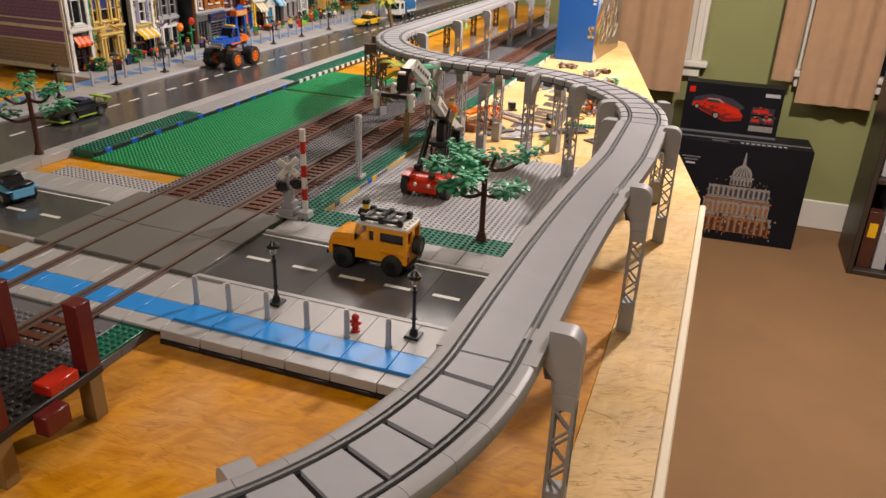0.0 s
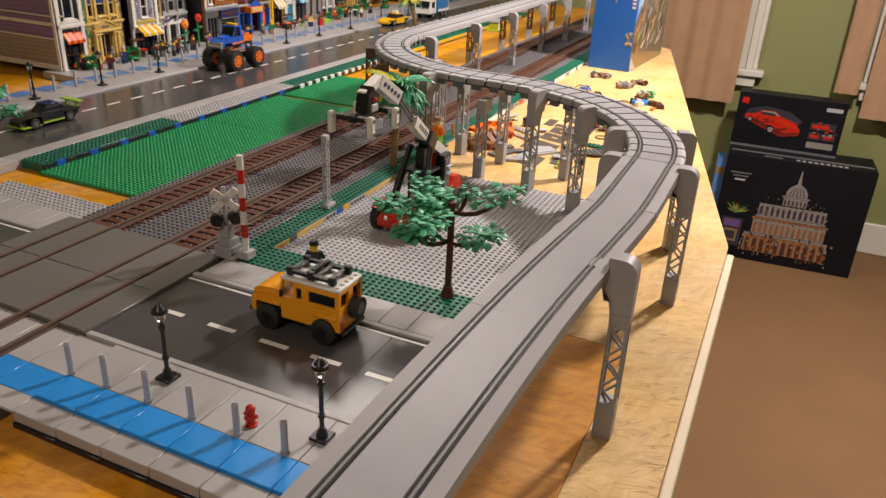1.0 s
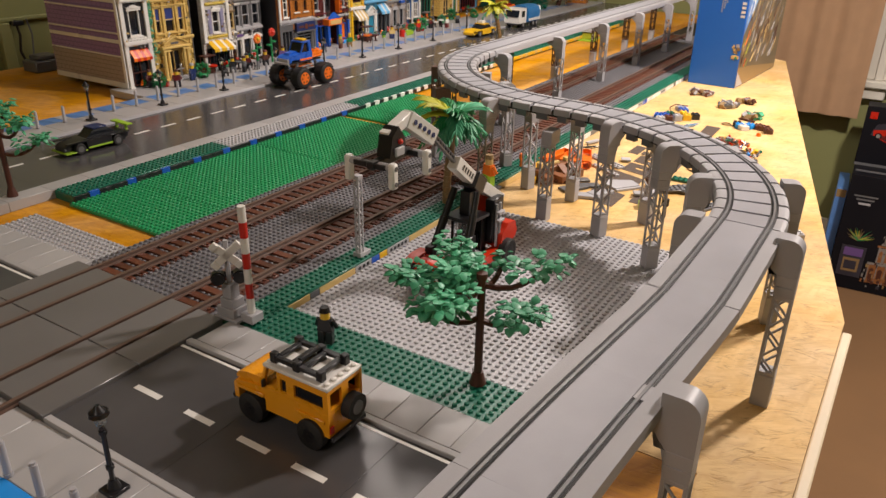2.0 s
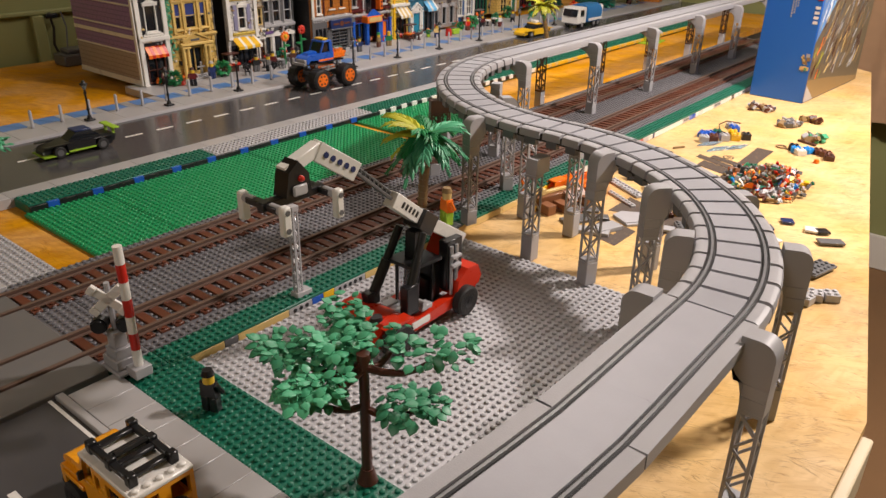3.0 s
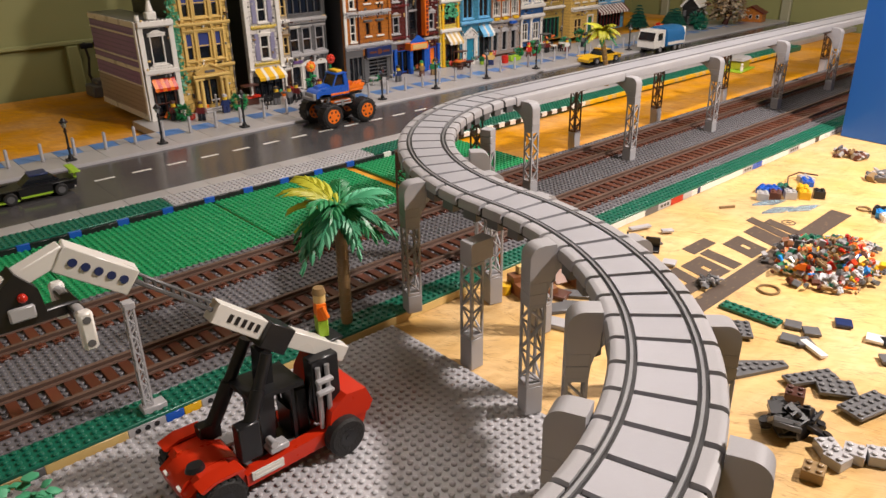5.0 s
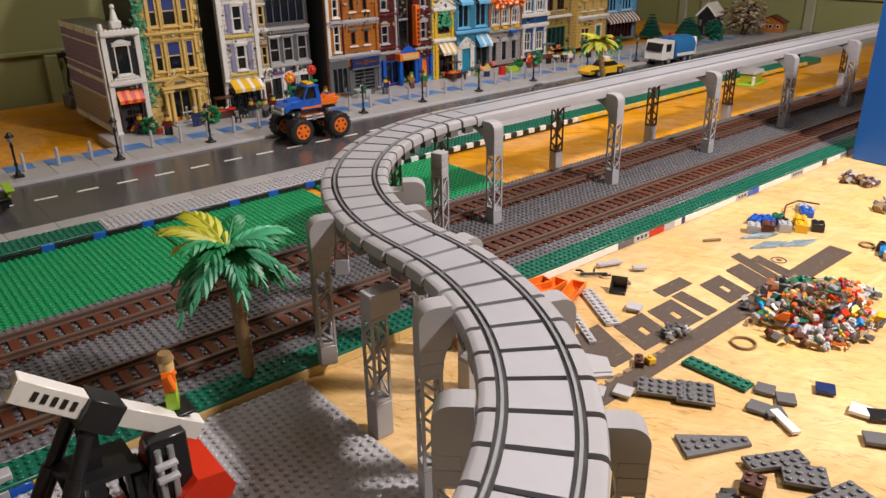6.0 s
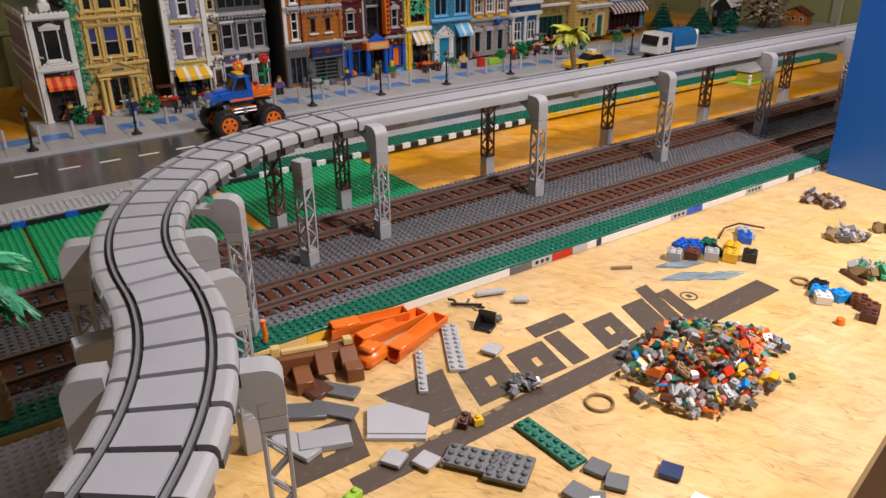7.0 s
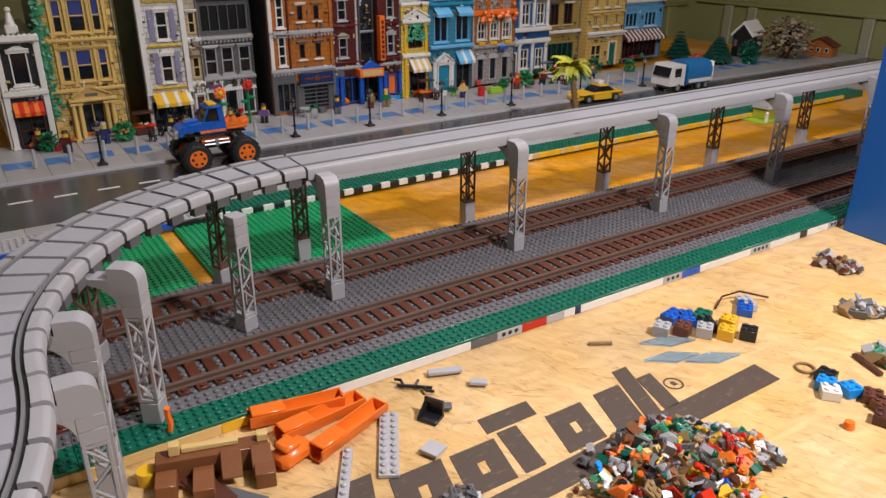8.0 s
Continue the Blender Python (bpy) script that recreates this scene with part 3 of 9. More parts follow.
part("edge_strip", B().box(0.0185, 0.028, -0.9, 1.455, -0.06, -0.004, 0.0015), M["edge"], table, "white painted edging strip")
part("apron", B().box(-1.95, 0.012, -0.85, 1.40, -0.11, -TH - 0.0005, 0.002).box(-1.95, -0.82, 1.4005, 3.97, -0.11, -TH - 0.0005, 0.002), M["wood"], table)
for x, y in ((-0.05, -0.8), (-0.05, 1.35), (-1.9, -0.8), (-1.9, 3.9), (-0.9, 3.9), (-0.6, 1.6)):
    part("leg", B().box(x - 0.03, x + 0.03, y - 0.03, y + 0.03, FLOOR, -0.1105, 0.003), M["wood"], table)

# ---- railway deck ----
DX0, DX1, DY0, DY1 = -0.752, -0.489, 0.10, 3.30
DZ = 0.0128
deck = thing("railway_deck", "long dark grey studded deck edged with dark green plates", "baseplate", (0, 0, 0))
NEARX, FARX = -0.572, -0.700
XING0, XING1 = 0.868, 1.078      # the level crossing
y = DY0
while y < DY1 - 0.01:
    y1 = min(y + 0.256, DY1)
    part("ballast_plate", B().box(DX0, -0.5215, y, y1 - 0.0003, DZ - PL, DZ, 0.0005), M["ballast"], deck)
    part("edging_plate", B().box(-0.521, DX1 - 0.0005, y, y1 - 0.0003, DZ - PL, DZ, 0.0005), M["dgreen"], deck, "dark green edging plate")
    y = y1


def under_track(x, y):
    return abs(x - NEARX) < 0.031 or abs(x - FARX) < 0.031 or XING0 - 0.11 < y < XING1 + 0.004


spots = [p for p in grid(DX0, -0.5215, DY0, DY1) if not under_track(*p)]
tagged(part("ballast_studs", stud_mesh("ballast_studs", spots, DZ, M["ballast"]), None, deck), kind="stuff")
tagged(part("edging_studs", stud_mesh("edging_studs", [p for p in grid(-0.521, DX1, DY0, DY1) if not 0.77 < p[1] < 1.078], DZ, M["dgreen"]), None, deck), kind="stuff")
# bricks under the edge, of many colours
y = DY0
runs = []
while y < 1.14:
    runs.append((y, min(8 * S, 1.142 - y), "dgrey")); y += 8 * S
y = 1.142
for col, k in (("tan", 5), ("dgrey", 2), ("tan", 8), ("lgrey", 4), ("blue", 2), ("yellow", 2), ("lgrey", 6), ("tan", 34), ("tan", 12), ("yellow", 4), ("lgrey", 4), ("white", 23),
               ("dgrey", 4), ("lgrey", 4), ("red", 4), ("lgrey", 3), ("white", 2), ("navy", 1), ("white", 16), ("lgrey", 4), ("blue", 4), ("white", 12), ("lgrey", 5), ("white", 8),
               ("black", 2), ("white", 6), ("lgrey", 4), ("white", 10), ("dgrey", 8), ("white", 12), ("lgrey", 10)):
    runs.append((y, k * S, col)); y += k * S
for y0, w, col in runs:
    if y0 > DY1: break
    b = B().box(DX1 - S, DX1, y0 + 0.0001, y0 + w - 0.0001, 0.0002, DZ - PL - 0.0001, 0.0004)
    part("brick", b, M[col], deck)
    if col == "lgrey" and w > 3 * S:
        hb = B()
        for k in range(1, round(w / S)):
            hb.cyl((DX1 - 0.0002, y0 + k * S, 0.0056), (DX1 + 0.0004, y0 + k * S, 0.0056), 0.0024, n=10)
        part("pin_hole", hb, M["black"], deck)
part("deck_core", B().box(DX0 + 0.001, DX1 - S - 0.0004, DY0, DY1, 0.0002, DZ - PL - 0.0002), M["dgrey"], deck)


def track(x, y0, y1, label):
    """A railway track: two rails on brown sleepers two studs apart."""
    t = thing("railway_track", label, "track", (x, 0, DZ), group="railway tracks")
    for sx in (-0.0205, 0.0205):
        part("rail", B().prism([(sx - 0.0035, PL), (sx + 0.0035, PL), (sx + 0.0032, PL + 0.0012), (sx + 0.001, PL + 0.0018), (sx + 0.0022, PL + 0.0050),
                                (sx + 0.0022, PL + 0.0058), (sx - 0.0022, PL + 0.0058), (sx - 0.0022, PL + 0.0050), (sx - 0.001, PL + 0.0018), (sx - 0.0032, PL + 0.0012)], y0, y1, "y"), M["railbrown"], t)
    sl = B().box(-0.0312, 0.0312, -0.0049, 0.0049, 0.0001, PL, 0.0005)
    for sx in (-0.028, 0.028):
        sl.cyl((sx, 0, PL), (sx, 0, PL + 0.0017), 0.0024, n=8)
    sm = sl.mesh("sleeper", M["brown"])
    n = int((y1 - y0) / 0.016)
    for i in range(n):
        yy = y0 + 0.008 + i * 0.016
        if XING0 - 0.11 < yy < XING1:
            continue
        ob = part("sleeper", sm, None, t)
        ob.location = (0, yy, 0)
    gap = [(sx, y0 + 0.016 * (i + 1)) for i in range(n) for sx in (-0.0085, -0.0005, 0.0075, 0.030, -0.030) if not XING0 - 0.11 < y0 + 0.016 * (i + 1) < XING1]
    tagged(part("studs_between", stud_mesh("studs_between", gap, 0.0, M["ballast"], 6), None, t), kind="stuff")
    return t


track(NEARX, 0.12, 3.28, "brown plastic railway track on the grey deck")
track(FARX, 0.12, 3.28, "brown plastic railway track beside the green field")

# ---- fields and plates on the table ----
FX0, FX1 = -0.965, -0.7525
for y0, y1 in ((1.2020, 1.3106), (1.3120, 1.5650), (1.5686, 1.8060)):
    plate("green_baseplate", FX0 + 0.001, FX1 - 0.001, y0, y1, 0.0003, 0.0045, M["green"], "bright green studded baseplate beside the railway", group="field plates")
plate("green_baseplate", FX0 + 0.001, FX1 - 0.001, 1.826, 2.062, 0.0003, 0.0045, M["green"], "bright green studded baseplate ending at the bare board", group="field plates", n=6)
plate("grey_baseplate", FX0 + 0.001, FX1 - 0.001, 1.09, 1.1535, 0.0003, 0.0052, M["lgrey"], "light grey studded plate beside the crossing")
plate("grey_baseplate", -0.487, -0.135, 1.143, 1.536, 0.0003, 0.0036, M["vpale"], "light grey studded baseplate under the red loader")

# dark green plates along the cross street
plate("green_edging", DX1, -0.155, 1.082, 1.1426, 0.0003, DZ, M["dgreen"], "dark green studded plates beside the street", "plate")

# ---- streets ----
RZ = 0.0160
street = thing("cross_street", "dark grey tiled street with white dashes and grey pavements", "street", kind="structure")
SY0, SY1 = 0.893, 1.030
for i, (x0, x1) in enumerate(((-0.512, -0.384), (-0.3838, -0.256), (-0.2558, -0.17), (-1.06, -0.96), (-0.9598, -0.86), (-0.8598, -0.7525))):
    part("road_tile", B().box(x0, x1 - 0.0001, SY0, SY1, 0.0003, RZ, 0.0002), M["asphalt"], street)
for x in (-0.475, -0.411, -0.349, -0.291, -0.232, -0.80, -0.86, -0.92, -0.98):
    part("dash", B().box(x - 0.016, x + 0.016, 0.9555, 0.9615, RZ - 0.001, RZ + 0.0003, 0.0001), M["white"], street)
for x0, x1 in ((-0.512, -0.17), (-1.0, -0.7525)):
    part("kerb_line", B().box(x0, x1, SY1 - 0.006, SY1 - 0.003, RZ - 0.001, RZ + 0.0003), M["white"], street)
    part("kerb", B().box(x0, x1, SY1 + 0.0005, SY1 + 0.0075, 0.0003, RZ + 0.0032, 0.0008), M["walk"], street)
    part("kerb", B().box(x0, x1, SY0 - 0.0075, SY0 - 0.0005, 0.0003, RZ + 0.0032, 0.0008), M["walk"], street)
k = -0.505
while k < -0.16:
    part("paving_tile", B().box(k, k + 0.0317, SY1 + 0.008, 1.0815, 0.0003, RZ + 0.0028, 0.0005), M["walk"], street)
    k += 0.032
k = -1.0
while k < -0.76:
    part("paving_tile", B().box(k, k + 0.0317, SY1 + 0.008, 1.0895, 0.0003, RZ + 0.0012, 0.0005), M["walk"], street)
    k += 0.032
# near pavement, with its blue cycle path
k = -0.76
while k < -0.18:
    low = k < -0.505
    z = RZ + (0.0 if low else 0.0028)
    part("paving_tile", B().box(k, k + 0.0475, 0.8305, SY0 - 0.008, DZ if low else 0.0003, z, 0.0006), M["walk"], street)
    part("path_tile", B().box(k, k + 0.0475, 0.797, 0.8302, DZ if low else 0.0003, z, 0.0006), M["azure"], street, "bright blue path tile")
    part("paving_tile", B().box(k, k + 0.0475, 0.776, 0.7967, DZ if low else 0.0055, z - (0.0 if low else 0.0028), 0.0006), M["walk"], street)
    if not low:
        part("skirt_plate", B().box(k, k + 0.0475, 0.774, 0.7955, 0.0003, 0.0052, 0.0004), M["black"], street)
    k += 0.048
# the level crossing
for x0, x1 in ((-0.752, FARX - 0.0240), (FARX - 0.0170, FARX + 0.0170), (FARX + 0.0240, NEARX - 0.0240), (NEARX - 0.0170, NEARX + 0.0170), (NEARX + 0.0240, -0.5125)):
    for y0, y1 in ((XING0 + 0.018, 0.978), (0.9785, XING1)):
        part("crossing_panel", B().box(x0, x1, y0, y1, DZ, RZ + 0.0045, 0.0008), M["xing"], street)

# the long street beside the houses
hi = thing("high_street", "long dark tiled street with white dashes, pavements and a blue path", "street", kind="structure")
HX0, HX1 = -1.255, -1.040
y = 0.95
while y < 4.0:
    part("road_tile", B().box(HX0, HX1, y, y + 0.1279, 0.0003, 0.0128, 0.0002), M["asphalt"], hi)
    y += 0.128
y = 0.98
while y < 4.0:
    part("dash", B().box(-1.1665, -1.1605, y, y + 0.032, 0.0120, 0.0131), M["white"], hi)
    y += 0.0605
y = 0.95
while y < 4.0:
    part("paving_tile", B().box(-1.040, -1.0095, y, y + 0.0637, 0.0003, 0.0150, 0.0005), M["walk"], hi)
    part("paving_tile", B().box(-1.338, -1.2635, y, y + 0.0637, 0.0003, 0.0155, 0.0005), M["walk"], hi)
    part("path_tile", B().box(-1.380, -1.3383, y, y + 0.0435, 0.0003, 0.0155, 0.0005), M["pathblue"], hi, "dusty blue path tile")
    part("paving_tile", B().box(-1.380, -1.3383, y + 0.0438, y + 0.0637, 0.0003, 0.0155, 0.0005), M["walk"], hi)
    if y > 1.6:
        part("paving_tile", B().box(-1.50, -1.3803, y, y + 0.0637, 0.0003, 0.0155, 0.0005), M["walk"], hi)
    y += 0.064
part("kerb", B().box(-1.2633, -1.2555, 0.95, 4.0, 0.0003, 0.0170, 0.0008), M["vpale"], hi)
plate("green_edging", -1.0090, FX0, 1.21, 1.508, 0.0003, 0.0140, M["dgreen"], "dark green studded plate between street and field", "plate")
plate("grey_edging", -1.0090, FX0, 1.509, 1.872, 0.0003, 0.0140, M["lgrey"], "light grey studded plate between street and field", "plate")
plate("green_edging", -1.0090, FX0, 1.873, 3.5, 0.0003, 0.0140, M["dgreen"], "dark green studded plate along the bare board", "plate", n=6)
# edge bricks below these plates
y, i = 1.21, 0
while y < 3.4:
    if y < 1.872:
        w, col = (0.016, "blue") if i % 3 == 1 else (0.024, "black")
    else:
        w, col = 0.016, ("white", "black", "yellow", "tan", "yellow", "yellow")[i % 2 + (0 if y < 2.45 else 2 + 2 * (i % 3 == 0))]
    part("brick", B().box(FX0 + 0.0002, FX0 + 0.0052, y, y + w - 0.0002, 0.0048, 0.0136 if col != "black" else 0.0125, 0.0004), M[col], hi)
    y, i = y + w, i + 1

# ---- the elevated track ----
VZ = 0.157                       # deck top
AC, AR = (-0.384, 1.285), 0.310  # first bend
BC, BRD = (-0.384, 1.901), 0.306  # second bend
NC, NR = (-0.4060, 0.6504), 0.310  # bend behind


def near_x(y):
    """Middle of the slightly bowed straight between the bend behind and the first bend."""
    return -0.074 - 0.0225 * (1 - math.exp(-(max(0.0, 1.14 - y) / 0.2) ** 1.5))


HW = 0.033


def on_arc(c, r, deg):
    """Place and heading (radians, from +y to the left) on a bend."""
    a = radians(deg)
    return c[0] + r * math.cos(a), c[1] + r * math.sin(a)


via = thing("elevated_track", "winding grey elevated plastic track on lattice columns", "elevated track")


def wedge(c, r0, r1, a0, a1, z0, z1, n=3):
    """A slab between two radii and two angles (degrees)."""
    vs, fs = [], []
    for i in range(n + 1):
        a = radians(a0 + (a1 - a0) * i / n)
        for r in (r0, r1):
            for z in (z0, z1):
                vs.append((c[0] + r * math.cos(a), c[1] + r * math.sin(a), z))
    for i in range(n):
        o = i * 4
        fs += [(o + 1, o + 3, o + 7, o + 5), (o, o + 4, o + 6, o + 2), (o, o + 1, o + 5, o + 4), (o + 2, o + 6, o + 7, o + 3)]
    fs += [(0, 2, 3, 1), (n * 4, n * 4 + 1, n * 4 + 3, n * 4 + 2)]
    return B().add(vs, fs)


def swept(c, prof, a0, a1, n=3):
    """A profile of (radius, height) carried round a bend."""
    k, vs, fs = len(prof), [], []
    for i in range(n + 1):
        a = radians(a0 + (a1 - a0) * i / n)
        vs += [(c[0] + r * math.cos(a), c[1] + r * math.sin(a), z) for r, z in prof]
    for i in range(n):
        fs += [(i * k + j, i * k + (j + 1) % k, (i + 1) * k + (j + 1) % k, (i + 1) * k + j) for j in range(k)]
    fs += [tuple(range(k)), tuple(range(n * k + k - 1, n * k - 1, -1))]
    return B().add(vs, fs)


def arc_pts(c, r, a0, a1, n):
    return [(c[0] + r * math.cos(radians(a0 + (a1 - a0) * i / n)), c[1] + r * math.sin(radians(a0 + (a1 - a0) * i / n))) for i in range(n + 1)]


def ribbon(pts, off0, off1, z0, z1):
    """A strip beside a plan line, from offset off0 to off1 (to its left)."""
    P = [Vector((*p, 0)) for p in pts]
    vs, fs = [], []
    for i, p in enumerate(P):
        d = (P[min(i + 1, len(P) - 1)] - P[max(i - 1, 0)]).normalized()
        nrm = Vector((-d.y, d.x, 0))
        for o in (off0, off1):
            for z in (z0, z1):
                q = p + nrm * o
                vs.append((q.x, q.y, z))
    for i in range(len(P) - 1):
        o = i * 4
        fs += [(o + 1, o + 3, o + 7, o + 5), (o, o + 4, o + 6, o + 2), (o, o + 1, o + 5, o + 4), (o + 2, o + 6, o + 7, o + 3)]
    e = len(P) * 4 - 4
    fs += [(0, 2, 3, 1), (e, e + 1, e + 3, e + 2)]
    return B().add(vs, fs)


GAPD = 0.0044
# bends: separate tiles with dark gaps
for c, r, a0, a1, n in ((NC, NR, -80, -1.0, 14), (AC, AR, 0, 90, 16), (BC, BRD, 270, 180, 16)):
    st = (a1 - a0) / n
    g = math.degrees(GAPD / r) / 2 * (1 if st > 0 else -1)
    for i in range(n):
        b0, b1 = a0 + i * st + g, a0 + (i + 1) * st - g
        part("deck_tile", wedge(c, r - 0.0162, r + 0.0162, b0, b1, VZ - 0.0032, VZ), M["decktile"], via)
        if c == NC:                  # its sides close up without gaps
            b0, b1 = b0 - g * 0.92, b1 + g * 0.92
        for s in (-1, 1):
            e, f = r + s * 0.0228, r + s * HW
            part("side_tile", swept(c, [(e, VZ - 0.0096), (f, VZ - 0.0096), (f, VZ - 0.0040), (f - s * 0.0012, VZ - 0.0014), (f - s * 0.0036, VZ - 0.0002), (f - s * 0.0052, VZ), (e, VZ)], b0, b1), M["viagrey"], via)
        if c != NC:
            for s in (-1, 1):
                m0 = b0 + (b1 - b0) * 0.18
                part("under_brick", wedge(c, r + s * 0.0285 - 0.0035, r + s * 0.0285 + 0.0035, m0, b0 + (b1 - b0) * 0.78, VZ - 0.0185, VZ - 0.0098, 1), M["dgrey"], via)
    # near-black strip under the tiles paints the shade seen through their gaps
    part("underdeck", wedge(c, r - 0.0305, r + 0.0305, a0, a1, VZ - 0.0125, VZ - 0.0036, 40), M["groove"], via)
# straights
near = [(near_x(0.645 + 0.64 * k / 16), 0.645 + 0.64 * k / 16) for k in range(17)]
for a, b in ((0, 3), (3, 6), (6, 9), (9, 13), (13, 16)):
    part("deck_tile", ribbon(near[a:b + 1], -0.0162, 0.0162, VZ - 0.0032, VZ), M["decktile"], via)
for a, b in ((0, 6), (6, 12), (12, 16)):
    for s in (-1, 1):
        lo, hi = sorted((s * 0.0228, s * HW))
        part("side_tile", ribbon(near[a:b + 1], lo, hi, VZ - 0.0098, VZ), M["viagrey"], via)
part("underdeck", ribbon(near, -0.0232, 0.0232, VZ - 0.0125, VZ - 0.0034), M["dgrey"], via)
for x, y0, y1 in ((-0.690, BC[1], 3.45),):
    k = y0
    while k < y1 - 0.01:
        e = min(k + 0.128, y1)
        part("deck_tile", B().box(x - 0.0162, x + 0.0162, k + 0.0001, e - 0.0001, VZ - 0.0032, VZ, 0.00015), M["decktile"], via)
        k = e
    k = y0
    while k < y1 - 0.01:
        e = min(k + 0.256, y1)
        for s in (-1, 1):
            q, f = x + s * 0.0228, x + s * HW
            part("side_tile", B().prism([(q, VZ - 0.0128), (f, VZ - 0.0128), (f, VZ - 0.0040), (f - s * 0.0012, VZ - 0.0014), (f - s * 0.0036, VZ - 0.0002), (f - s * 0.0052, VZ), (q, VZ)], k + 0.0003, e - 0.0003, "y"), M["viagrey"], via)
        k = e
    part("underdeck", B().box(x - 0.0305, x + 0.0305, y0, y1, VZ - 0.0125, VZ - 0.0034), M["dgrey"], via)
# the two rails: a dark channel with a grey rail in it, all along
line = arc_pts(NC, NR, -80, -1.0, 40) + near[1:16] + arc_pts(AC, AR, 0, 90, 40) + arc_pts(BC, BRD, 270, 180, 40)[1:] + [(-0.690, BC[1] + 0.05 * k) for k in range(1, 32)]
for s in (-0.0195, 0.0195):
    part("rail_channel", ribbon(line, s - 0.0032, s + 0.0032, VZ - 0.0034, VZ - 0.0018), M["groove"], via, "dark rail channel")
    part("rail", ribbon(line, s - 0.0009, s + 0.0009, VZ - 0.0018, VZ + 0.0004), M["railgrey"], via, "grey rail")

# columns
TR = 0.0768
CAPZ = VZ - 0.0065               # bracket top
ZB = 0.1098                      # bracket foot


def column_proto(base, kind, rise):
    """One column; local +x points to the track. kind: tall (bracket up to the deck), short (block top) or under (plain, below the deck)."""
    t = thing("track_column", {"tall": "grey plastic lattice column with block foot and curved bracket", "short": "grey plastic lattice column with a short block top",
                               "under": "dark plastic lattice column with block foot", "plain": "grey plastic lattice column under the deck"}[kind], "column", group="track columns")
    zb = base + TR
    skin = M["coldark" if kind == "under" else "viagrey"]
    part("foot", B().box(-0.0079, 0.0079, -0.0079, 0.0079, 0.0, base - 0.0002, 0.0007), M["viagrey"], t)
    lat = B()
    for sx in (-1, 1):
        for sy in (-1, 1):
            lat.box(sx * 0.0066 - 0.0012, sx * 0.0066 + 0.0012, sy * 0.0066 - 0.0012, sy * 0.0066 + 0.0012, base, zb, 0.0003)
    for z in (base + 0.0015, zb - 0.0015):
        lat.box(-0.0076, 0.0076, -0.0076, 0.0076, z - 0.0015, z + 0.0015, 0.0003)
    st = (TR - 0.006) / 5
    for i in range(5):
        z0, z1 = base + 0.003 + i * st, base + 0.003 + (i + 1) * st
        for s in (-1, 1):
            a, b2 = (-0.0066, 0.0066) if (i + (s > 0)) % 2 else (0.0066, -0.0066)
            lat.cyl((a, s * 0.0066, z0), (b2, s * 0.0066, z1), 0.0011, n=6)
            lat.cyl((s * 0.0066, a, z0), (s * 0.0066, b2, z1), 0.0011, n=6)
    part("lattice", lat, skin, t)
    if kind in ("under", "plain"):
        part("top_block", B().box(-0.0076, 0.020, -0.0076, 0.0076, zb + 0.0001, zb + 0.0200, 0.0006), skin, t)
        return t
    if kind == "short":
        for i in range(3):
            part("top_block", B().box(-0.0079, 0.0079, -0.0079, 0.0079, zb + 0.0001 + i * 0.0096, zb + 0.0095 + i * 0.0096, 0.0006), M["viagrey"], t)
        part("side_pin", B().cyl((0.0079, 0, zb + 0.0048), (0.0100, 0, zb + 0.0048), 0.0025, n=8).cyl((0.0079, 0, zb + 0.0240), (0.0100, 0, zb + 0.0240), 0.0025, n=8), M["viagrey"], t)
        return t
    cap = base + TR + CAPZ + rise - ZB
    # outer bricks of the bracket, the top one rounded
    k = zb + 0.0192
    for i in range(2):
        part("bracket_brick", B().box(-0.0079, 0.0079, -0.0079, 0.0079, zb + 0.0001 + i * 0.0096, zb + 0.0095 + i * 0.0096, 0.0003), M["viagrey"], t)
    prof = [(0.0145, k + 0.0001), (0.0145, cap)]
    for i in range(7):
        u = math.pi / 2 + i / 6 * math.pi / 2
        prof.append((-0.0079 + 0.011 + 0.011 * math.cos(u), cap - 0.011 + 0.011 * math.sin(u)))
    prof.append((-0.0079, k + 0.0001))
    part("bracket_cap", B().prism(prof, -0.0079, 0.0079, "y"), M["viagrey"], t)
    # the arch that carries the deck
    x1, z1, lo = 0.040, cap - 0.0125, zb + 0.004
    prof = [(0.0080, lo)]
    for i in range(1, 9):
        u = i / 8 * math.pi / 2
        prof.append((x1 - (x1 - 0.0080) * math.cos(u), lo + (z1 - lo) * math.sin(u)))
    prof += [(x1, cap - 0.0092), (0.0146, cap - 0.0092), (0.0146, k), (0.0080, k)]
    part("arch", B().prism(prof, -0.0079, 0.0079, "y"), M["viagrey"], t)
    return t


GROUND_LOW = 0.0004
protos = {}


def column(x, y, z, to_track, kind="tall", rise=0.0):
    """to_track: the way to the track's middle, in degrees from +x."""
    base = ZB - TR - z - (0.004 if kind == "short" else 0)
    key = (round(base, 4), kind, rise)
    m = pose(x, y, z, 0, 0, to_track)
    if key not in protos:
        protos[key] = column_proto(base, kind, rise)
        protos[key].matrix_world = m
    else:
        copy_thing(protos[key], m)


OFF = 0.048
for x, y in ((-0.0485, 0.684), (-0.0385, 0.996), (-0.029, 1.266)):
    column(x, y, GROUND_LOW, 180, rise=0.0150 if y < 1.2 else 0.0110)
column(-0.074 - OFF, 1.278, 0.0056, 0, rise=0.0095)
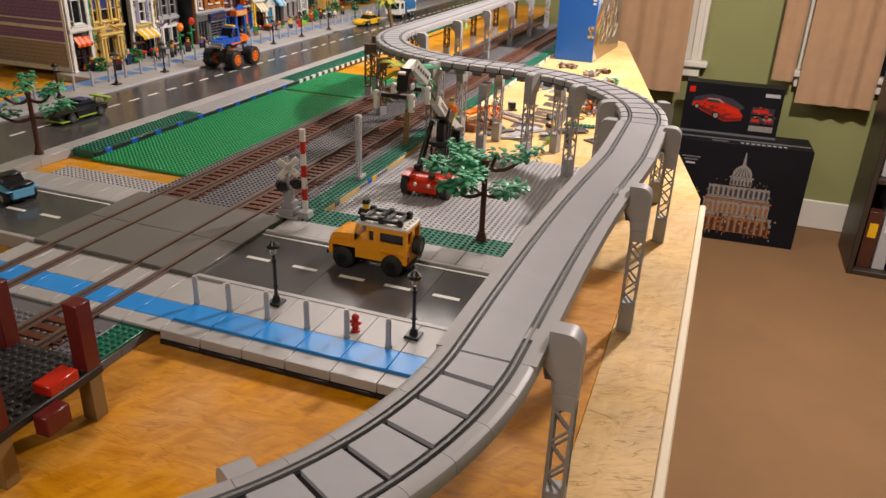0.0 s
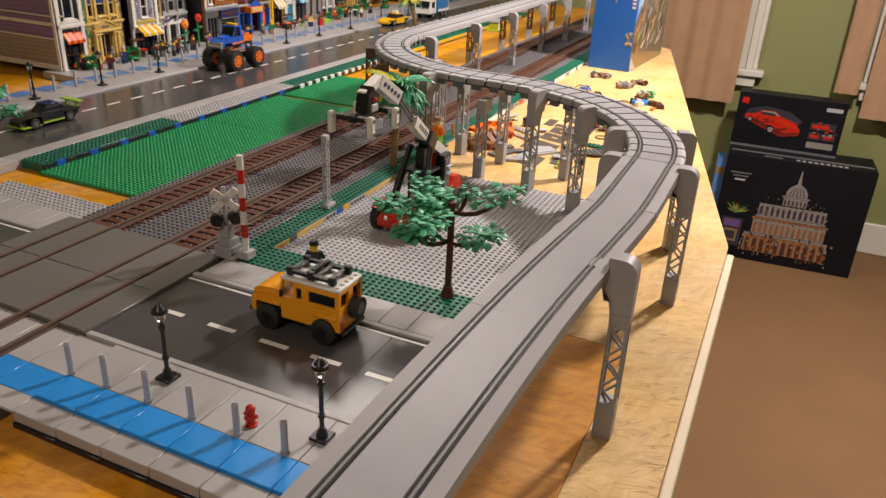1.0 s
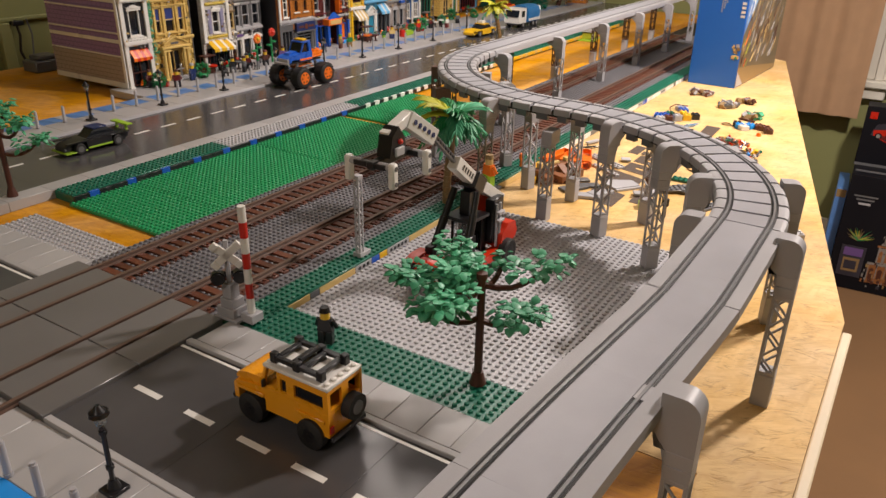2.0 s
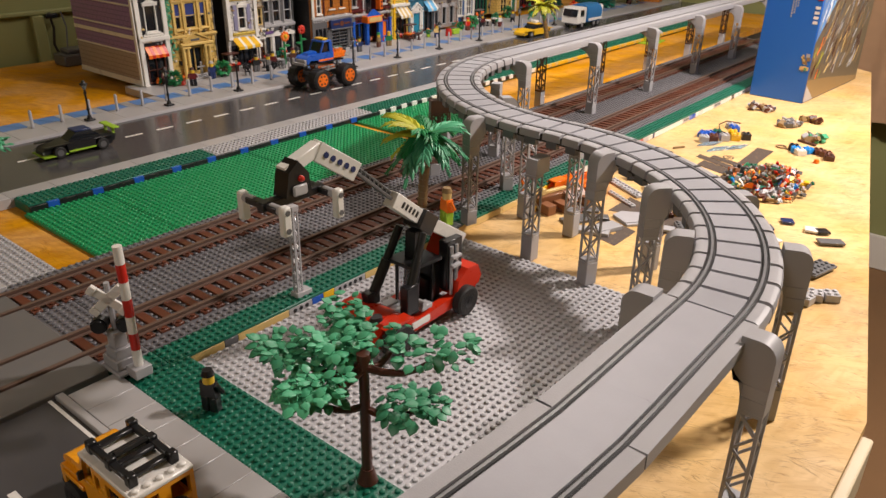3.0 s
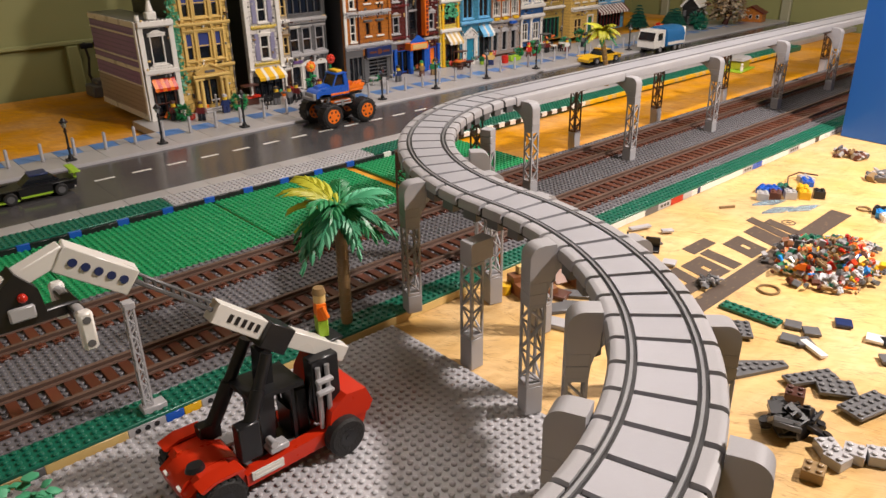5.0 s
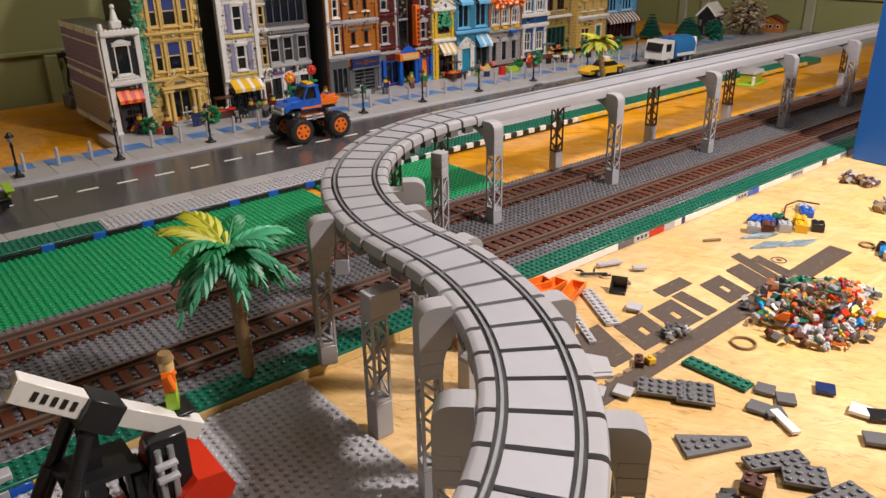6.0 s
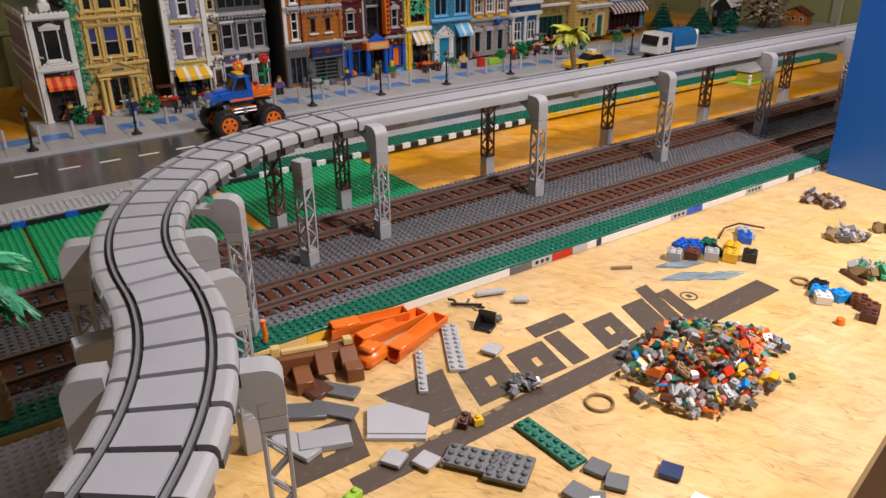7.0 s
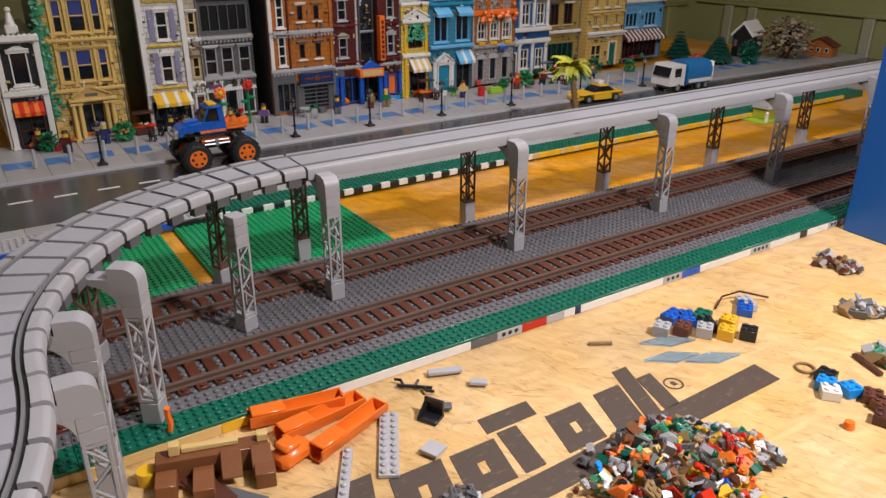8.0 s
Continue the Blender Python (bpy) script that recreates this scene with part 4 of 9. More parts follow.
for a in (22.5, 46, 69, 89):
    x, y = on_arc(AC, AR + OFF, a)
    column(x, y, GROUND_LOW, a + 180, rise=0.0095 if a < 30 else 0.0)
    x, y = on_arc(AC, AR - OFF, a)
    column(x, y, 0.0056 if y < 1.536 else GROUND_LOW, a, "plain" if a > 80 else "tall", 0.0095)
x, y = on_arc(BC, BRD - OFF, 253.5)
column(x, y, GROUND_LOW, 253.5)
x, y = on_arc(BC, BRD + OFF, 253.5)
column(x, y, GROUND_LOW if x > DX1 + 0.008 else DZ + 0.0002, 73.5, rise=0.0045)
column(-0.521, 1.699, DZ + 0.0002, 234)
x, y = on_arc(BC, BRD - OFF, 200)
column(x, y, DZ + 0.0002, 200, "short")
column(-0.640, 1.676, DZ + 0.0002, 54, "under")
column(-0.742, 1.826, DZ + 0.0002, 20, "under")
for y in (1.917, 2.163, 2.420, 2.677, 2.934, 3.19):
    column(-0.690 + OFF, y, DZ + 0.0002, 180)
    column(-0.774, y + 0.018, 0.0048 if y < 2 else GROUND_LOW, 0, "under")
x, y = on_arc(NC, NR + OFF, -33)
column(x, y, GROUND_LOW, 147)
x, y = on_arc(NC, NR - OFF, -33)
column(x, y, GROUND_LOW, -33)

# ---- the row of model houses ----
HZ = 0.0157


class House:
    """A house front towards +x; u runs along the street from its start, v is height over the pavement."""

    def __init__(self, label, y0, y1, xf, h, wall, side=None, depth=0.19, roof="dgrey"):
        self.w, self.h, self.d, self.wall, self.side = y1 - y0, h, depth, M[wall], M[side or wall]
        self.t = thing("model_house", label, "model house", (xf, y0, HZ), group="row of model houses")
        self.holes, self.roof, self.laid = [], roof, set()

    def box(self, name, x0, x1, u0, u1, v0, v1, material, c=0.0006, label="", parent=None):
        return part(name, B().box(x0, x1, u0, u1, v0, v1, c), M[material], parent or self.t, label)

    def window(self, u0, u1, v0, v1, trimc="white", pane="glass", sill="", rows=2, cols=1, drape="", arch=False):
        self.holes.append((u0, u1, v0, v1))
        f, b = 0.0022, B()
        o = [(u0, v0), (u1, v0), (u1, v1), (u0, v1)]
        i4 = [(u0 + f, v0 + f), (u1 - f, v0 + f), (u1 - f, v1 - f), (u0 + f, v1 - f)]
        vs = [(x, *p) for x in (-0.006, 0.0012) for p in o + i4]
        b.add(vs, [q for k in range(4) for j in ((k + 1) % 4,) for q in ((8 + k, 8 + j, 12 + j, 12 + k), (k, 4 + k, 4 + j, j), (k, j, 8 + j, 8 + k), (4 + k, 12 + k, 12 + j, 4 + j))])
        w = part("window", b, M[trimc], self.t)
        for r in range(1, rows):
            v = v0 + (v1 - v0) * r / rows
            part("glazing_bar", B().box(-0.005, 0.0004, u0 + f, u1 - f, v - 0.001, v + 0.001), M[trimc], w)
        for c in range(1, cols):
            u = u0 + (u1 - u0) * c / cols
            part("glazing_bar", B().box(-0.0048, 0.0002, u - 0.0009, u + 0.0009, v0 + f, v1 - f), M[trimc], w)
        if arch:
            part("arch", B().prism([(u0 - 0.004, v1 - 0.002), (u1 + 0.004, v1 - 0.002), (u1 + 0.003, v1 + 0.004), ((u0 + u1) / 2 + 0.004, v1 + 0.010), ((u0 + u1) / 2 - 0.004, v1 + 0.010), (u0 - 0.003, v1 + 0.004)], 0.0003, 0.0042, "x"), M[trimc], w)
        part("pane", B().box(-0.0045, -0.0035, u0 + f, u1 - f, v0 + f, v1 - f), M[pane], w)
        if drape:
            part("drape", B().box(-0.0030, -0.0012, u0 + f, u1 - f, v0 + (v1 - v0) * 0.45, v1 - f), M[drape], w, "coloured roller blind")
        if sill:
            part("sill", B().box(0.0003, 0.0052, u0 - 0.003, u1 + 0.003, v0 - 0.0038, v0 - 0.0002, 0.0005), M[sill], w)

    def door(self, u0, u1, v1, colour, trimc="white"):
        self.holes.append((u0, u1, 0.0, v1))
        d = part("door", B().box(-0.006, -0.002, u0, u1, 0.0, v1, 0.0004).box(-0.002, -0.001, u0 + 0.003, u1 - 0.003, v1 * 0.55, v1 - 0.004).box(-0.002, -0.001, u0 + 0.003, u1 - 0.003, 0.004, v1 * 0.45), M[colour], self.t)
        part("door_frame", B().box(0.0003, 0.003, u0 - 0.0035, u0 - 0.0002, 0, v1 + 0.004).box(0.0003, 0.003, u1 + 0.0002, u1 + 0.0035, 0, v1 + 0.004).box(0.0003, 0.0036, u0 - 0.0035, u1 + 0.0035, v1 + 0.0042, v1 + 0.008), M[trimc], self.t)
        part("handle", B().ball((0.0002, u1 - 0.004, v1 * 0.48), 0.0013), M["yellow"], d)

    def shop(self, u0, u1, v0, v1, trimc="black"):
        """A dark recessed shop front with posts and goods behind the glass."""
        self.window(u0, u1, v0, v1, trimc, "glass", rows=1, cols=max(2, round((u1 - u0) / 0.02)))

    def ledge(self, v, material, out=0.006, th=0.0045, u0=0.0, u1=None, teeth=False):
        u1 = self.w if u1 is None else u1
        b = B().box(0.0003, out, u0, u1, v, v + th, 0.0006).box(0.0003, out * 0.6, u0, u1, v - 0.0026, v - 0.0001, 0.0004)
        if teeth:
            k = u0 + 0.003
            while k < u1 - 0.004:
                b.box(0.0003, out * 0.85, k, k + 0.0035, v - 0.0062, v - 0.0027)
                k += 0.0078
        lg = part("ledge", b, M[material], self.t)
        if u1 - u0 > 0.02:
            tagged(part("studs", stud_mesh("studs", [(out * 0.52, u0 + 0.004 + i * S) for i in range(int((u1 - u0) / S))], v + th, M[material], 6), None, lg), kind="stuff")

    def pier(self, u0, u1, v0, v1, material, out=0.004):
        part("pilaster", B().box(0.0003, out, u0, u1, v0, v1, 0.0007).box(0.0003, out + 0.0018, u0 - 0.001, u1 + 0.001, v0, v0 + 0.004, 0.0004).box(0.0003, out + 0.0018, u0 - 0.001, u1 + 0.001, v1 - 0.004, v1, 0.0004), M[material], self.t)

    def awning(self, u0, u1, v0, v1, cols, out=0.024):
        """A sloping striped awning with a scalloped front edge."""
        n = max(3, round((u1 - u0) / 0.008))
        s = (u1 - u0) / n
        a = None
        for i in range(n):
            p = B().prism([(0.0003, v1), (0.0003, v1 - 0.002), (out, v0 + 0.001), (out, v0 - 0.004), (out + 0.0014, v0 - 0.0046), (out + 0.0014, v0 + 0.002)], u0 + i * s + 0.0001, u0 + (i + 1) * s - 0.0001, "y")
            part("awning_strip", p, M[cols[i % len(cols)]], self.t)

    def pediment(self, u0, u1, v0, v1, material, out=0.008):
        m = (u0 + u1) / 2
        part("pediment", B().prism([(u0, v0), (u1, v0), (u1, v0 + 0.003), (m, v1), (u0, v0 + 0.003)], 0.0003, out * 0.6, "x")
             .prism([(u0 - 0.002, v0 + 0.0035), (m, v1 + 0.0006), (u1 + 0.002, v0 + 0.0035), (u1 + 0.002, v0 + 0.006), (m, v1 + 0.0040), (u0 - 0.002, v0 + 0.006)], 0.0003, out, "x"), M[material], self.t)

    def ornaments(self):
        """Small wall details between the openings: lamps, plaques, pots, studs, a downpipe."""
        r = random.Random(round(self.t.location.y * 1000))
        made = 0
        for _ in range(120):
            u, v = r.uniform(0.004, self.w - 0.008), r.uniform(0.006, min(self.h, 0.21))
            w, hh = r.choice([(0.004, 0.004), (0.003, 0.009), (0.007, 0.003), (0.008, 0.0032)])
            if any(a - 0.004 < u + w and u < b + 0.004 and c - 0.005 < v + hh and v < d + 0.005 for a, b, c, d in self.holes):
                continue
            out = r.uniform(0.003, 0.008)
            c = r.choice(["dgrey", "black", "lgrey", "white", "dbrown", "dtan", "tan", "dgrey"])
            k = r.random()
            if k < 0.35:
                b = B().cyl((0.0003, u, v), (out, u, v), 0.0022, n=8)
            elif k < 0.8:
                b = B().box(0.0003, out, u, u + w, v, v + hh, 0.0005)
            else:
                b = B().box(0.0003, 0.003, u, u + 0.003, v, v + 0.010, 0.0004).ball((0.0045, u + 0.0015, v + 0.010), 0.0026, 8, 5)
            part("wall_ornament", b, M[c], self.t)
            made += 1
            if made > 20:
                break
        # single bricks standing a little proud of the wall, in whole courses
        flat = B().box(0.0002, 0.0011, 0.0003, 0.0157, 0.0004, 0.0092, 0.0003).mesh("brick", self.wall)
        half = B().box(0.0002, 0.0015, 0.0003, 0.0077, 0.0004, 0.0092, 0.0003).mesh("brick", self.wall)
        for _ in range(130):
            row = r.randrange(int(min(self.h, 0.22) / BR))
            long = r.random() < 0.7
            w = 0.016 if long else 0.008
            u, v = S * r.randrange(max(1, int((self.w - w) / S))) + (0.004 if row % 2 else 0), row * BR
            if u + w > self.w or any(a - 0.003 < u + w and u < b + 0.003 and c - 0.004 < v + BR and v < d + 0.004 for a, b, c, d in self.holes) or (u, v) in self.laid:
                continue
            self.laid.add((u, v))
            ob = part("brick", flat if long else half, None, self.t)
            ob.location = (0, u, v)
        # a moulded hood over each upper window
        for a, b, c, d in self.holes:
            if c > 0.07 and b - a < 0.045:
                part("window_hood", B().box(0.0003, 0.0046, a - 0.0035, b + 0.0035, d + 0.0004, d + 0.0030, 0.0005).box(0.0003, 0.0058, a - 0.0045, b + 0.0045, d + 0.0031, d + 0.0052, 0.0005), M[r.choice(["lgrey", "white", "dgrey", "dtan"])] if self.wall.name not in ("brick_wall_tan", "brick_wall_white") else M["gold" if "tan" in self.wall.name else "white"], self.t)
        for _ in range(3):
            u = r.uniform(0.01, self.w - 0.012)
            b = B()
            for i in range(9):
                b.ball((0.004 + r.random() * 0.005, u + r.random() * 0.012, 0.002 + r.random() * 0.012), 0.0022 + r.random() * 0.0016, 6, 4)
            part("pot_plant", b, M[r.choice(["leafd", "leaf", "bred", "orange", "dgreen", "dbrown"])], self.t)
        part("downpipe", B().cyl((0.0022, self.w - 0.0025, 0.001), (0.0022, self.w - 0.0025, self.h - 0.004), 0.0014, n=8), M["dgrey"], self.t)

    def done(self):
        """Front wall with its openings cut through, the other walls and the roof."""
        self.ornaments()
        us = sorted({0.0, self.w, *[h[0] for h in self.holes], *[h[1] for h in self.holes]})
        vs = sorted({0.0, self.h, *[h[2] for h in self.holes], *[h[3] for h in self.holes]})
        nu, nv = len(us), len(vs)

        def solid(i, j):
            if not (0 <= i < nu - 1 and 0 <= j < nv - 1):
                return False
            cu, cv = (us[i] + us[i + 1]) / 2, (vs[j] + vs[j + 1]) / 2
            return not any(h[0] < cu < h[1] and h[2] < cv < h[3] for h in self.holes)

        pts = [(x, u, v) for x in (-0.008, 0.0) for v in vs for u in us]
        fs, far = [], nu * nv
        for j in range(nv - 1):
            for i in range(nu - 1):
                if not solid(i, j):
                    continue
                a, c, d, e = j * nu + i, j * nu + i + 1, (j + 1) * nu + i + 1, (j + 1) * nu + i
                fs += [(a + far, c + far, d + far, e + far), (e, d, c, a)]
                for p, q, di, dj in ((a, c, 0, -1), (c, d, 1, 0), (d, e, 0, 1), (e, a, -1, 0)):
                    if not solid(i + di, j + dj):
                        fs.append((p, q, q + far, p + far))
        used = sorted({k for f in fs for k in f})
        slot = {k: n for n, k in enumerate(used)}
        b = B().add([pts[k] for k in used], [tuple(slot[k] for k in f) for f in fs])
        part("front_wall", b, self.wall, self.t)
        part("side_wall", B().box(-self.d, -0.0081, 0.0, 0.006, 0, self.h), self.side, self.t)
        part("side_wall", B().box(-self.d, -0.0081, self.w - 0.006, self.w, 0, self.h), self.side, self.t)
        part("back_wall", B().box(-self.d, -self.d + 0.006, 0.0061, self.w - 0.0061, 0, self.h), self.side, self.t)
        part("inner_floor", B().box(-self.d + 0.0061, -0.0081, 0.0061, self.w - 0.0061, 0.002, 0.004), M["brown"], self.t)
        part("roof", B().box(-self.d - 0.002, 0.002, -0.0003 + 0.0005, self.w - 0.0005, self.h + 0.0001, self.h + 0.006, 0.0008), M[self.roof], self.t)


def ivy(t, u, v0, v1, n, seed, spread=0.008):
    """A hanging plant of many small leaves."""
    r = random.Random(seed)
    b = B()
    for i in range(n):
        v = v0 + (v1 - v0) * r.random()
        c = Vector((0.003 + r.random() * 0.006, u + r.gauss(0, spread * 0.6), v))
        a, s = r.random() * 6.3, 0.003 + r.random() * 0.003
        e1 = Vector((0.3, math.cos(a), math.sin(a))) * s
        e2 = Vector((r.uniform(-.6, .6), -math.sin(a), math.cos(a))) * s * 0.6
        nn = e1.cross(e2).normalized() * 0.0006
        q = [c - e1, c + e2, c + e1, c - e2]
        b.add(q + [p + nn for p in q], [(0, 1, 2, 3), (7, 6, 5, 4), (0, 4, 5, 1), (1, 5, 6, 2), (2, 6, 7, 3), (3, 7, 4, 0)])
    part("ivy", b, M["leaf"], t, "green climbing plant")


# purple corner house
h = House("narrow purple and white corner house with a small spire", 1.682, 1.754, -1.466, 0.190, "brickdark", "brickpurple", 0.27, "dgrey")
h.window(0.022, 0.050, 0.112, 0.168, "white", rows=1, arch=True, sill="white")
h.window(0.014, 0.058, 0.004, 0.060, "dbrown", rows=2, cols=2)
h.pier(0.0, 0.010, 0.0, 0.19, "white", 0.005); h.pier(0.062, 0.072, 0.0, 0.19, "white", 0.005)
h.ledge(0.094, "white", 0.008, 0.008); h.ledge(0.104, "white", 0.006, 0.003, 0.012, 0.06); h.ledge(0.186, "white", 0.010, 0.010)
h.awning(0.012, 0.060, 0.064, 0.084, ["orange", "bred"], 0.014)
h.box("spire", -0.022, -0.004, 0.026, 0.046, 0.1965, 0.212, "white", 0.002)
part("finial", B().cyl((-0.013, 0.036, 0.212), (-0.013, 0.036, 0.232), 0.008, 0.0035, 10).ball((-0.013, 0.036, 0.236), 0.005), M["white"], h.t)
part("finial", B().cyl((-0.006, 0.006, 0.197), (-0.006, 0.006, 0.208), 0.005, 0.004, 10), M["white"], h.t)
for v0, v1, m in ((0.0, 0.012, "white"), (0.068, 0.0715, "white"), (0.098, 0.106, "white"), (0.118, 0.1215, "white"), (0.166, 0.1695, "white"), (0.184, 0.196, "white")):
    h.box("band", -0.268, -0.009, -0.0025, -0.0002, v0, v1, m, 0.0004)
h.box("lower_cladding", -0.266, -0.012, -0.0018, -0.0002, 0.0125, 0.0675, "bricktaupe", 0.0004, "taupe lower wall cladding")
h.box("corner_post", -0.0088, 0.0002, -0.0042, -0.0004, 0.0, 0.196, "white", 0.0008)
h.done()

# tan house with pediment
h = House("tan brick model house with a columned porch and blue blinds", 1.757, 1.884, -1.480, 0.36, "bricktan", "brickdark")
for v in (0.107, 0.193, 0.279):
    for u0, u1 in ((0.026, 0.042), (0.052, 0.080), (0.090, 0.106)):
        h.window(u0, u1, v, v + 0.056, "gold", "glass", "gold", drape="drape")
for v in (0.090, 0.178, 0.264):
    h.ledge(v, "gold", 0.008, 0.005)
for u in (0.020, 0.045, 0.083, 0.109):
    h.pier(u, u + 0.005, 0.098, 0.176, "gold"); h.pier(u, u + 0.005, 0.186, 0.262, "gold")
h.window(0.046, 0.086, 0.009, 0.066, "gold", "glass", rows=1, cols=2)
for u in (0.030, 0.041, 0.086, 0.097):
    part("column", B().cyl((0.010, u + 0.003, 0.004), (0.010, u + 0.003, 0.066), 0.0042, 0.0036, 12).box(0.0045, 0.0155, u - 0.0025, u + 0.0085, 0, 0.004).box(0.0045, 0.0155, u - 0.0025, u + 0.0085, 0.066, 0.070), M["gold"], h.t)
h.ledge(0.072, "gold", 0.016, 0.005, 0.026, 0.108)
h.pediment(0.034, 0.098, 0.0775, 0.096, "gold", 0.013)
h.box("name_plate", 0.0082, 0.0092, 0.055, 0.077, 0.0800, 0.0850, "dgrey", 0.0002)
h.box("step", 0.0165, 0.034, 0.036, 0.096, 0.0, 0.004, "lgrey"); h.box("step", 0.0165, 0.026, 0.040, 0.092, 0.0041, 0.008, "lgrey")
part("statue", B().cyl((0.020, 0.066, 0.0082), (0.020, 0.066, 0.030), 0.0035, 0.002, 8).cyl((0.020, 0.056, 0.024), (0.020, 0.076, 0.024), 0.0016, n=6).ball((0.020, 0.066, 0.033), 0.003), M["silver"], h.t)
for s in range(14):
    h.box("quoin", 0.0003, 0.0022, 0.0, 0.012 if s % 2 else 0.009, 0.003 + s * 0.024, 0.014 + s * 0.024, "gold"); h.box("quoin", 0.0003, 0.0022, 0.127 - (0.012 if s % 2 else 0.009), 0.127, 0.003 + s * 0.024, 0.014 + s * 0.024, "gold")
ivy(h.t, 0.004, 0.045, 0.30, 340, 3, 0.010)
h.done()

# white house
h = House("white model house with sand blue shutters and a yellow striped awning", 1.924, 2.012, -1.490, 0.36, "brickwhite", "brickdark")
for v in (0.088, 0.168, 0.25):
    h.window(0.034, 0.056, v, v + 0.052, "white", rows=2, arch=True, sill="white")
    for u in (0.020, 0.059):
        b = B().box(0.0004, 0.0024, u, u + 0.011, v - 0.002, v + 0.056, 0.0003)
        for k in range(12):
            b.box(0.0024, 0.0032, u + 0.0015, u + 0.0095, v + k * 0.0046, v + k * 0.0046 + 0.003)
        part("shutter", b, M["lilac"], h.t)
    h.ledge(v - 0.012, "brickyellow", 0.005, 0.004, 0.014, 0.078)
h.pier(0.0, 0.010, 0.066, 0.36, "white", 0.006); h.pier(0.078, 0.088, 0.066, 0.36, "white", 0.006)
h.shop(0.008, 0.080, 0.003, 0.052)
h.awning(0.010, 0.080, 0.050, 0.070, ["yellow", "yellow", "white"], 0.026)
h.done()
h = House("narrow cream bay between two model houses", 2.0125, 2.040, -1.497, 0.36, "brickpale")
for v in (0.09, 0.175, 0.26):
    h.window(0.007, 0.021, v, v + 0.040, "tan", rows=2); h.ledge(v - 0.014, "white", 0.005, 0.006)
h.door(0.007, 0.021, 0.052, "dbrown"); h.done()

# grey house
h = House("dark grey model house with pale window frames", 2.041, 2.152, -1.520, 0.36, "brickgrey")
for v in (0.088, 0.255):
    for u in (0.010, 0.044, 0.080):
        h.window(u, u + 0.024, v, v + 0.054, "lgrey", sill="lgrey", rows=2)
h.shop(0.008, 0.104, 0.172, 0.225, "dgrey")
h.ledge(0.078, "lgrey", 0.007, 0.006); h.ledge(0.158, "lgrey", 0.009, 0.006, teeth=True); h.ledge(0.236, "dgrey", 0.009, 0.006)
for u in (0.004, 0.040, 0.076):
    h.window(u + 0.002, u + 0.030, 0.003, 0.056, "white", rows=1, arch=True)
h.pier(0.034, 0.040, 0.0, 0.075, "white"); h.pier(0.070, 0.076, 0.0, 0.075, "lgrey")
h.box("sign", 0.006, 0.009, 0.010, 0.036, 0.062, 0.069, "purple", 0.0004, "purple shop sign")
h.done()

# orange brick house
h = House("orange brick model house over a dark shuttered shop", 2.170, 2.311, -1.470, 0.36, "brickorange", "brickdark")
for v in (0.108, 0.184, 0.26):
    h.window(0.018, 0.034, v - 0.006, v + 0.052, "white", sill="white", rows=3)
    for u in (0.062, 0.098):
        h.window(u, u + 0.016, v + 0.004, v + 0.036, "brickorange", sill="white", rows=1)
    h.ledge(v - 0.020, "lgrey", 0.006, 0.006, teeth=True)
h.pier(0.0, 0.008, 0.09, 0.36, "white"); h.pier(0.040, 0.044, 0.09, 0.36, "brickred"); h.pier(0.133, 0.141, 0.09, 0.36, "brickorange")
h.window(0.066, 0.126, 0.006, 0.056, "dgrey", "glass", rows=6, cols=2)
h.window(0.008, 0.050, 0.006, 0.066, "dgrey", "glass", rows=1, cols=3)
h.box("shop_board", 0.0004, 0.010, 0.058, 0.134, 0.060, 0.084, "navy", 0.001, "dark blue shop board")
part("board_lettering", B().box(0.0102, 0.0110, 0.066, 0.086, 0.070, 0.075).box(0.0102, 0.0110, 0.106, 0.126, 0.070, 0.075).cyl((0.0102, 0.096, 0.0725), (0.0112, 0.096, 0.0725), 0.007, n=14), M["brown"], h.t)
for u0, u1, v0, v1 in ((0.0, 0.0078, 0.0, 0.086), (0.0502, 0.0518, 0.0, 0.086), (0.0582, 0.0658, 0.0, 0.058), (0.0078, 0.0502, 0.0664, 0.086), (0.1262, 0.1338, 0.0, 0.058)):
    h.box("shop_panel", 0.0003, 0.0020, u0, u1, v0, v1, "dgrey", 0.0003)
h.ledge(0.058, "dgrey", 0.012, 0.003, 0.056, 0.136); h.pier(0.052, 0.058, 0.0, 0.058, "dgrey"); h.pier(0.134, 0.141, 0.0, 0.085, "dgrey")
h.done()

# dark red cinema
h = House("dark red brick model cinema with blue porch and orange marquee", 2.3115, 2.386, -1.490, 0.36, "brickred")
for v in (0.104, 0.182, 0.262):
    h.window(0.022, 0.042, v, v + 0.042, "lgrey", rows=2, arch=True, sill="lgrey"); h.ledge(v - 0.012, "dred", 0.005, 0.003)
h.pier(0.062, 0.067, 0.085, 0.36, "lgrey"); h.ledge(0.080, "lgrey", 0.006, 0.004)
h.shop(0.030, 0.070, 0.004, 0.060, "blue"); h.pier(0.004, 0.014, 0.0, 0.066, "blue", 0.006); h.pier(0.018, 0.026, 0.0, 0.066, "blue", 0.008)
part("lamp_rosette", B().cyl((0.0004, 0.020, 0.070), (0.005, 0.020, 0.070), 0.010, n=14), M["dgrey"], h.t); h.done()
h = House("recessed dark middle part of the model cinema", 2.3865, 2.430, -1.512, 0.36, "brickdark")
h.window(0.006, 0.038, 0.105, 0.150, "black", rows=2, cols=2); h.window(0.006, 0.038, 0.004, 0.055, "dbrown", rows=1, cols=2)
h.box("marquee", 0.0005, 0.046, -0.016, 0.044, 0.060, 0.078, "orange", 0.001, "orange marquee with a pale panel")
